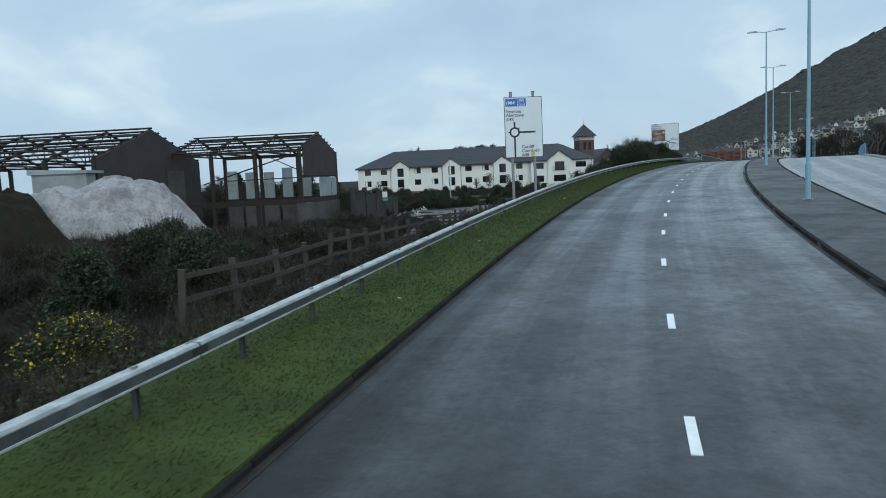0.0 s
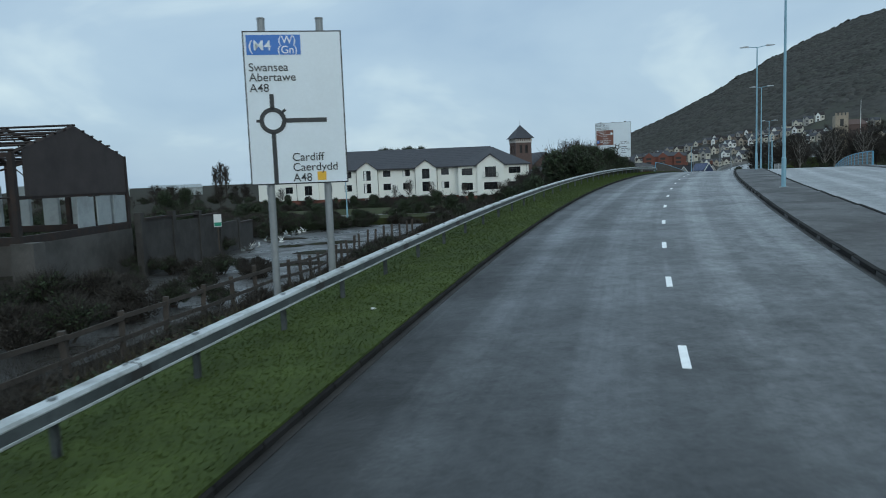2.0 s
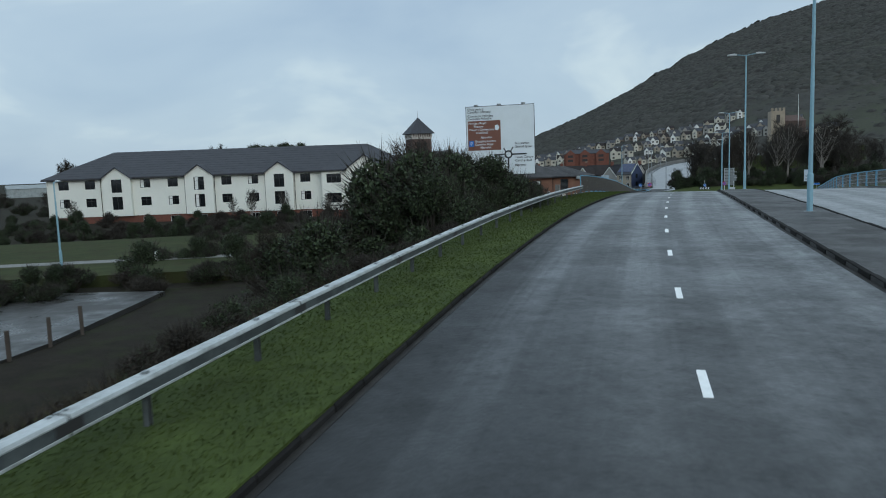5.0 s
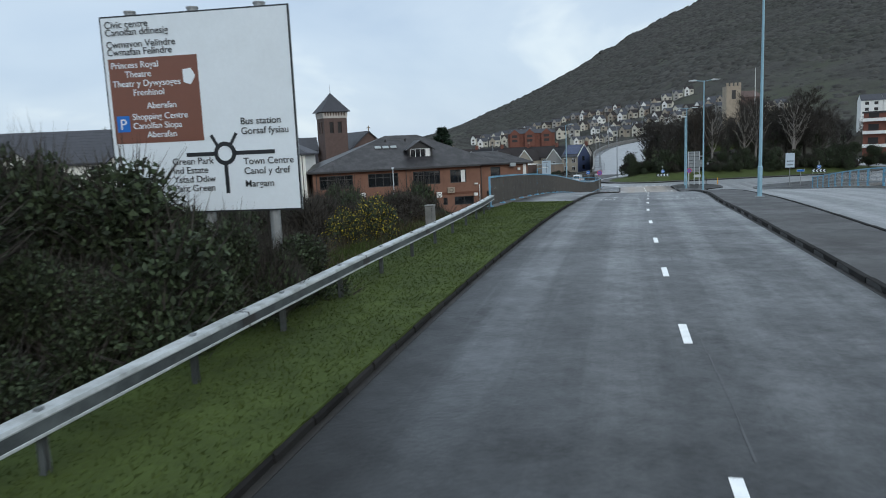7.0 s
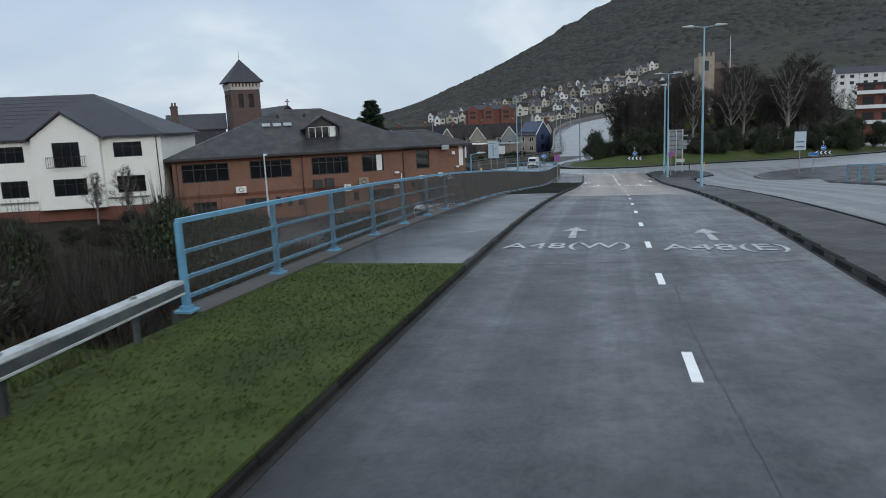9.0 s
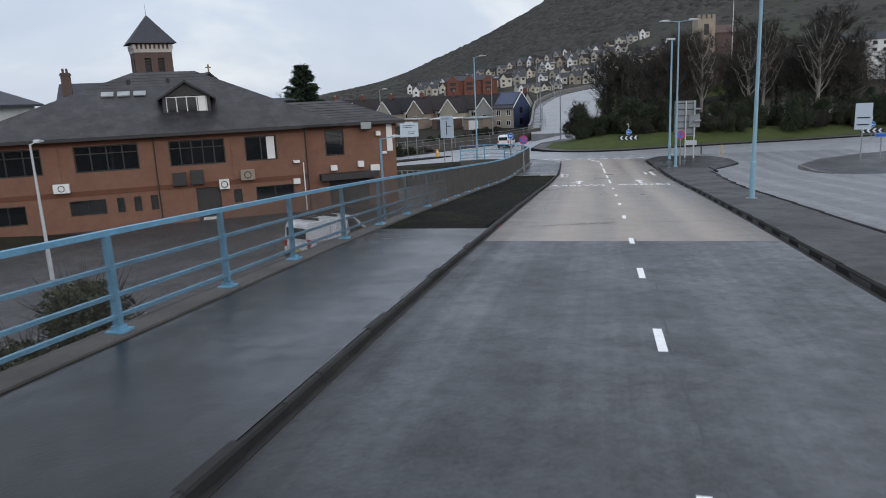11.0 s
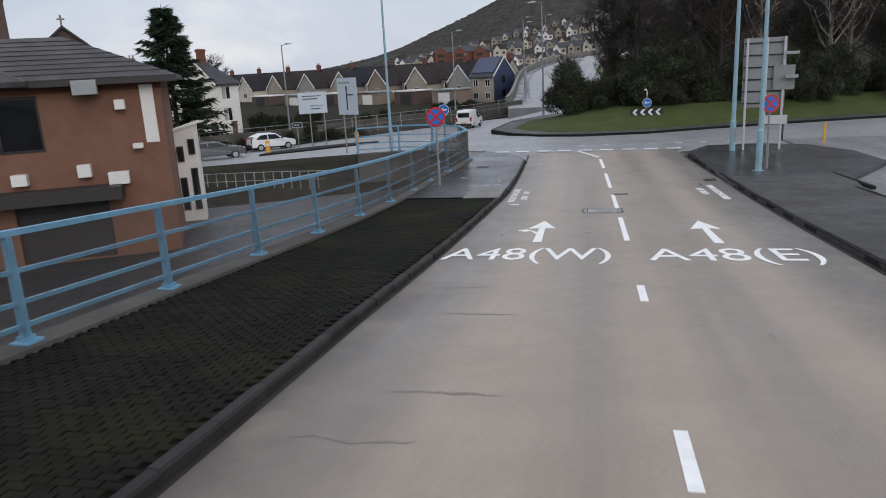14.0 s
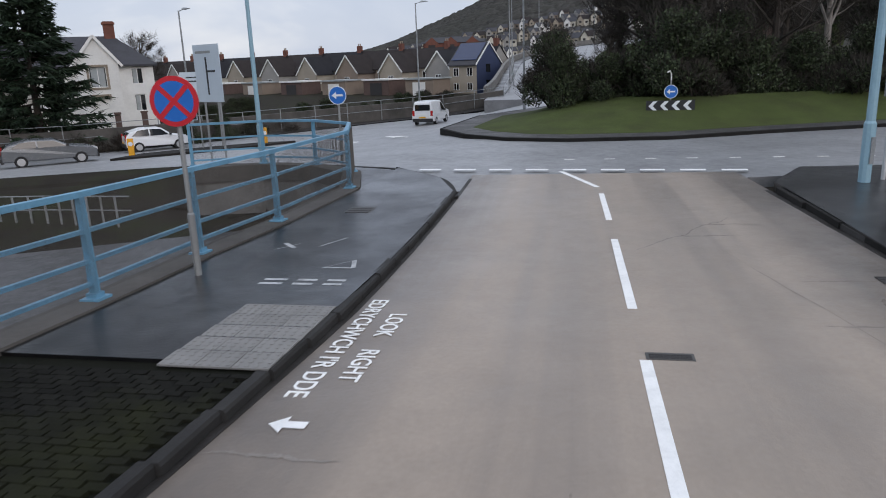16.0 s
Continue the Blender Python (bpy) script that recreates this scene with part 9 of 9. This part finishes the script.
for v, u, w, l in ((172.0, 0.25, 0.42, 0.12), (178.6, -5.2, 0.5, 0.6)):
    mh = thing("drain_cover", "small dark iron cover set flush in the surface", "drain", group="drain covers", m=along(v, u, 0.008 if u > -4 else 0.13))
    part("rim", Shape().box(-w / 2 - 0.03, -l / 2 - 0.03, -0.02, w / 2 + 0.03, l / 2 + 0.03, 0.004), MARK_DARK, mh)
    for k in range(3):
        part("bar", Shape().box(-w / 2, -l / 2 + k * l / 3, 0.004, w / 2, -l / 2 + k * l / 3 + l / 5, 0.010), FASCIA, mh)
gy = thing("gully_grate", "dark iron gully grate against the kerb", "drain", m=along(174.6, 3.55, 0.010))
for k in range(6):
    part("bar", Shape().box(-0.2, -0.25 + k * 0.09, -0.01, 0.2, -0.2 + k * 0.09, 0.01), FASCIA, gy)
# tar line down the middle of the lane joint
sh = Shape()
v = 84.0
while v < 141:
    a = 0.16 + 0.05 * math.sin(v * 0.7)
    if random.random() < 0.5:
        w = random.uniform(0.005, 0.016)
        sh.add([tuple(on(v, a - w, 0.004)), tuple(on(v, a + w, 0.004)), tuple(on(v + 0.7, a + w, 0.004)), tuple(on(v + 0.7, a - w, 0.004))], [(0, 1, 2, 3)])
    v += 0.72
solo("tar_line", sh, TAR, "worn tar line along the joint between the lanes", "road seal", kind="structure")
# crossing words beside the kerb, tactile paving, paint on the footway
BAYS = (((50.6, 151.3), (49.6, 155.6)), ((53.2, 151.5), (52.2, 155.8)), ((55.4, 152.5), (54.4, 156.8)))
LOOKW = thing("crossing_words", "worn white crossing words painted along the kerb", "road marking", kind="structure")
for txt, v, u, sz in (("EDRYCHWCH I'R DDE", 173.5, -3.34, 0.31), ("LOOK     RIGHT", 173.0, -2.96, 0.30)):
    p = on(v, u, 0.012)
    dr = on(v - 2, u, 0.012) - p
    rot = Matrix.Rotation(math.atan2(dr.y, dr.x), 4, "Z") @ Matrix.Rotation(-math.asin(dr.z / dr.length), 4, "Y")
    words("lettering", txt, sz, PAINT, LOOKW, Matrix.Translation(p) @ rot, 0.002)
for txt, v, u, sz in (("LOOK  LEFT", 171.6, 2.95, 0.28), ("EDRYCHWCH I'R CHWITH", 170.6, 3.38, 0.28)):
    p = on(v, u, 0.014)
    dr = on(v + 2, u, 0.014) - p
    rot = Matrix.Rotation(math.atan2(dr.y, dr.x), 4, "Z") @ Matrix.Rotation(-math.asin(dr.z / dr.length), 4, "Y")
    words("lettering", txt, sz, PAINT, LOOKW, Matrix.Translation(p) @ rot, 0.01)
for (xa, ya), (xb, yb) in BAYS:
    d = Vector((xb - xa, yb - ya, 0)).normalized()
    nn = Vector((-d.y, d.x, 0)) * 0.05
    solo("bay_line", Shape().add([(x + k * nn.x, y + k * nn.y, park_z(y) + 0.012) for x, y, k in ((xa, ya, -1), (xb, yb, -1), (xb, yb, 1), (xa, ya, 1))], [(0, 1, 2, 3)]), PAINT_WORN, "worn white parking bay line", "road marking", group="bay lines", kind="structure")
# long wandering cracks and scuffs in the right lane
crack(170.2, 3.0, 176.5, 1.6, 0.03, n=80)
crack(176.0, 0.2, 178.6, 2.4, 0.03, n=60)
patch("crossing_arrow", [(170.3, -3.24), (170.17, -3.09), (170.25, -3.09), (170.25, -2.9), (170.36, -2.9), (170.36, -3.09), (170.44, -3.09)], 0.011, PAINT, "small white arrow painted by the kerb", "road marking")
tact = thing("tactile_paving", "pale ribbed tactile paving slabs on the footway", "paving", kind="structure")
TME = Shape().box(-0.195, -0.195, 0, 0.195, 0.195, 0.02)
for i in range(4):
    for j in range(4):
        TME.box(-0.17 + i * 0.1, -0.17 + j * 0.1, 0.02, -0.13 + i * 0.1, -0.13 + j * 0.1, 0.026)
TME = TME.mesh("slab", TACTILE)
for i in range(5):
    for j in range(3):
        s = part("slab", TME, TACTILE, tact)
        s.matrix_basis = along(171.25 + i * 0.36, -4.62 + j * 0.4, 0.118)
for a, b in ((-5.1, -4.75), (-4.6, -4.3), (-4.15, -3.88)):
    for q in (173.7, 173.88):
        patch("footway_mark", [(q, a), (q, b), (q + 0.08, b), (q + 0.08, a)], 0.136, PAINT_WORN, "worn white bar painted on the footway", "road marking")
for (v0, u0), (v1, u1) in (((174.5, -4.45), (174.9, -4.1)), ((174.9, -4.1), (174.5, -3.98)), ((174.5, -3.98), (174.5, -4.45)), ((175.7, -5.0), (176.3, -4.7)), ((175.5, -5.7), (175.9, -5.4)), ((175.9, -5.7), (175.6, -5.4))):
    patch("footway_mark", [(v0, u0 - 0.03), (v1, u1 - 0.03), (v1 + 0.05, u1 + 0.03), (v0 + 0.05, u0 + 0.03)], 0.137, PAINT_WORN, "worn white stroke painted on the footway", "road marking")

# lane marks on the roundabout
ringm = thing("circulating_line", "short white dashes along the roundabout lane", "road marking", kind="structure")
for i in range(8):
    x, y = 90.3 + 1.12 * i, 186.95 - 0.62 * i
    part("dash", Shape().prism([(x - 0.16, y + 0.03), (x - 0.13, y + 0.1), (x + 0.16, y - 0.06), (x + 0.13, y - 0.13)][::-1], RZ - 0.004, RZ + 0.008), PAINT, ringm)
for x, y, a in ((87.0, 203.6, 60), (88.9, 202.0, 40)):
    z = rz(x, y) + 0.015
    solo("lane_arrow", Shape().prism([(-0.1, -1.2), (0.1, -1.2), (0.1, 0.5), (0.45, 0.4), (0, 1.3), (-0.45, 0.4), (-0.1, 0.5)], -0.01, 0.0, pose(x, y, z, 0, 0, a)), PAINT, "white lane arrow painted on the roundabout", "road marking", group="lane arrows", kind="structure")

# litter on the verge
for i, (v, u) in enumerate(((14.0, -5.3), (36.5, -5.2), (22.0, -5.6))):
    sh = Shape().box(-0.09, -0.05, 0, 0.09, 0.05, 0.06, pose(0, 0, 0.0, 12, 8, 0)).box(-0.03, -0.09, 0.0, 0.06, 0.08, 0.03, pose(0.05, 0, 0.02, 0, 20, 40))
    solo("litter", sh, WHITE if i % 2 else PALE_SHEET, "crumpled pale litter on the grass", "litter", group="verge litter", m=along(v, u, 0.14, 30 * i) @ Matrix.Diagonal((0.4, 0.4, 0.4, 1)))
solo("litter", Shape().box(-0.05, -0.03, 0, 0.05, 0.03, 0.04, pose(0, 0, 0, 10, 5, 20)).box(-0.02, -0.05, 0, 0.03, 0.04, 0.02, pose(0, 0, 0.03, 30, 5, 20)), SIGN_RED, "small red litter by the kerb", "litter", m=along(144.1, -3.85, 0.0) @ Matrix.Diagonal((0.6, 0.6, 0.6, 1)))
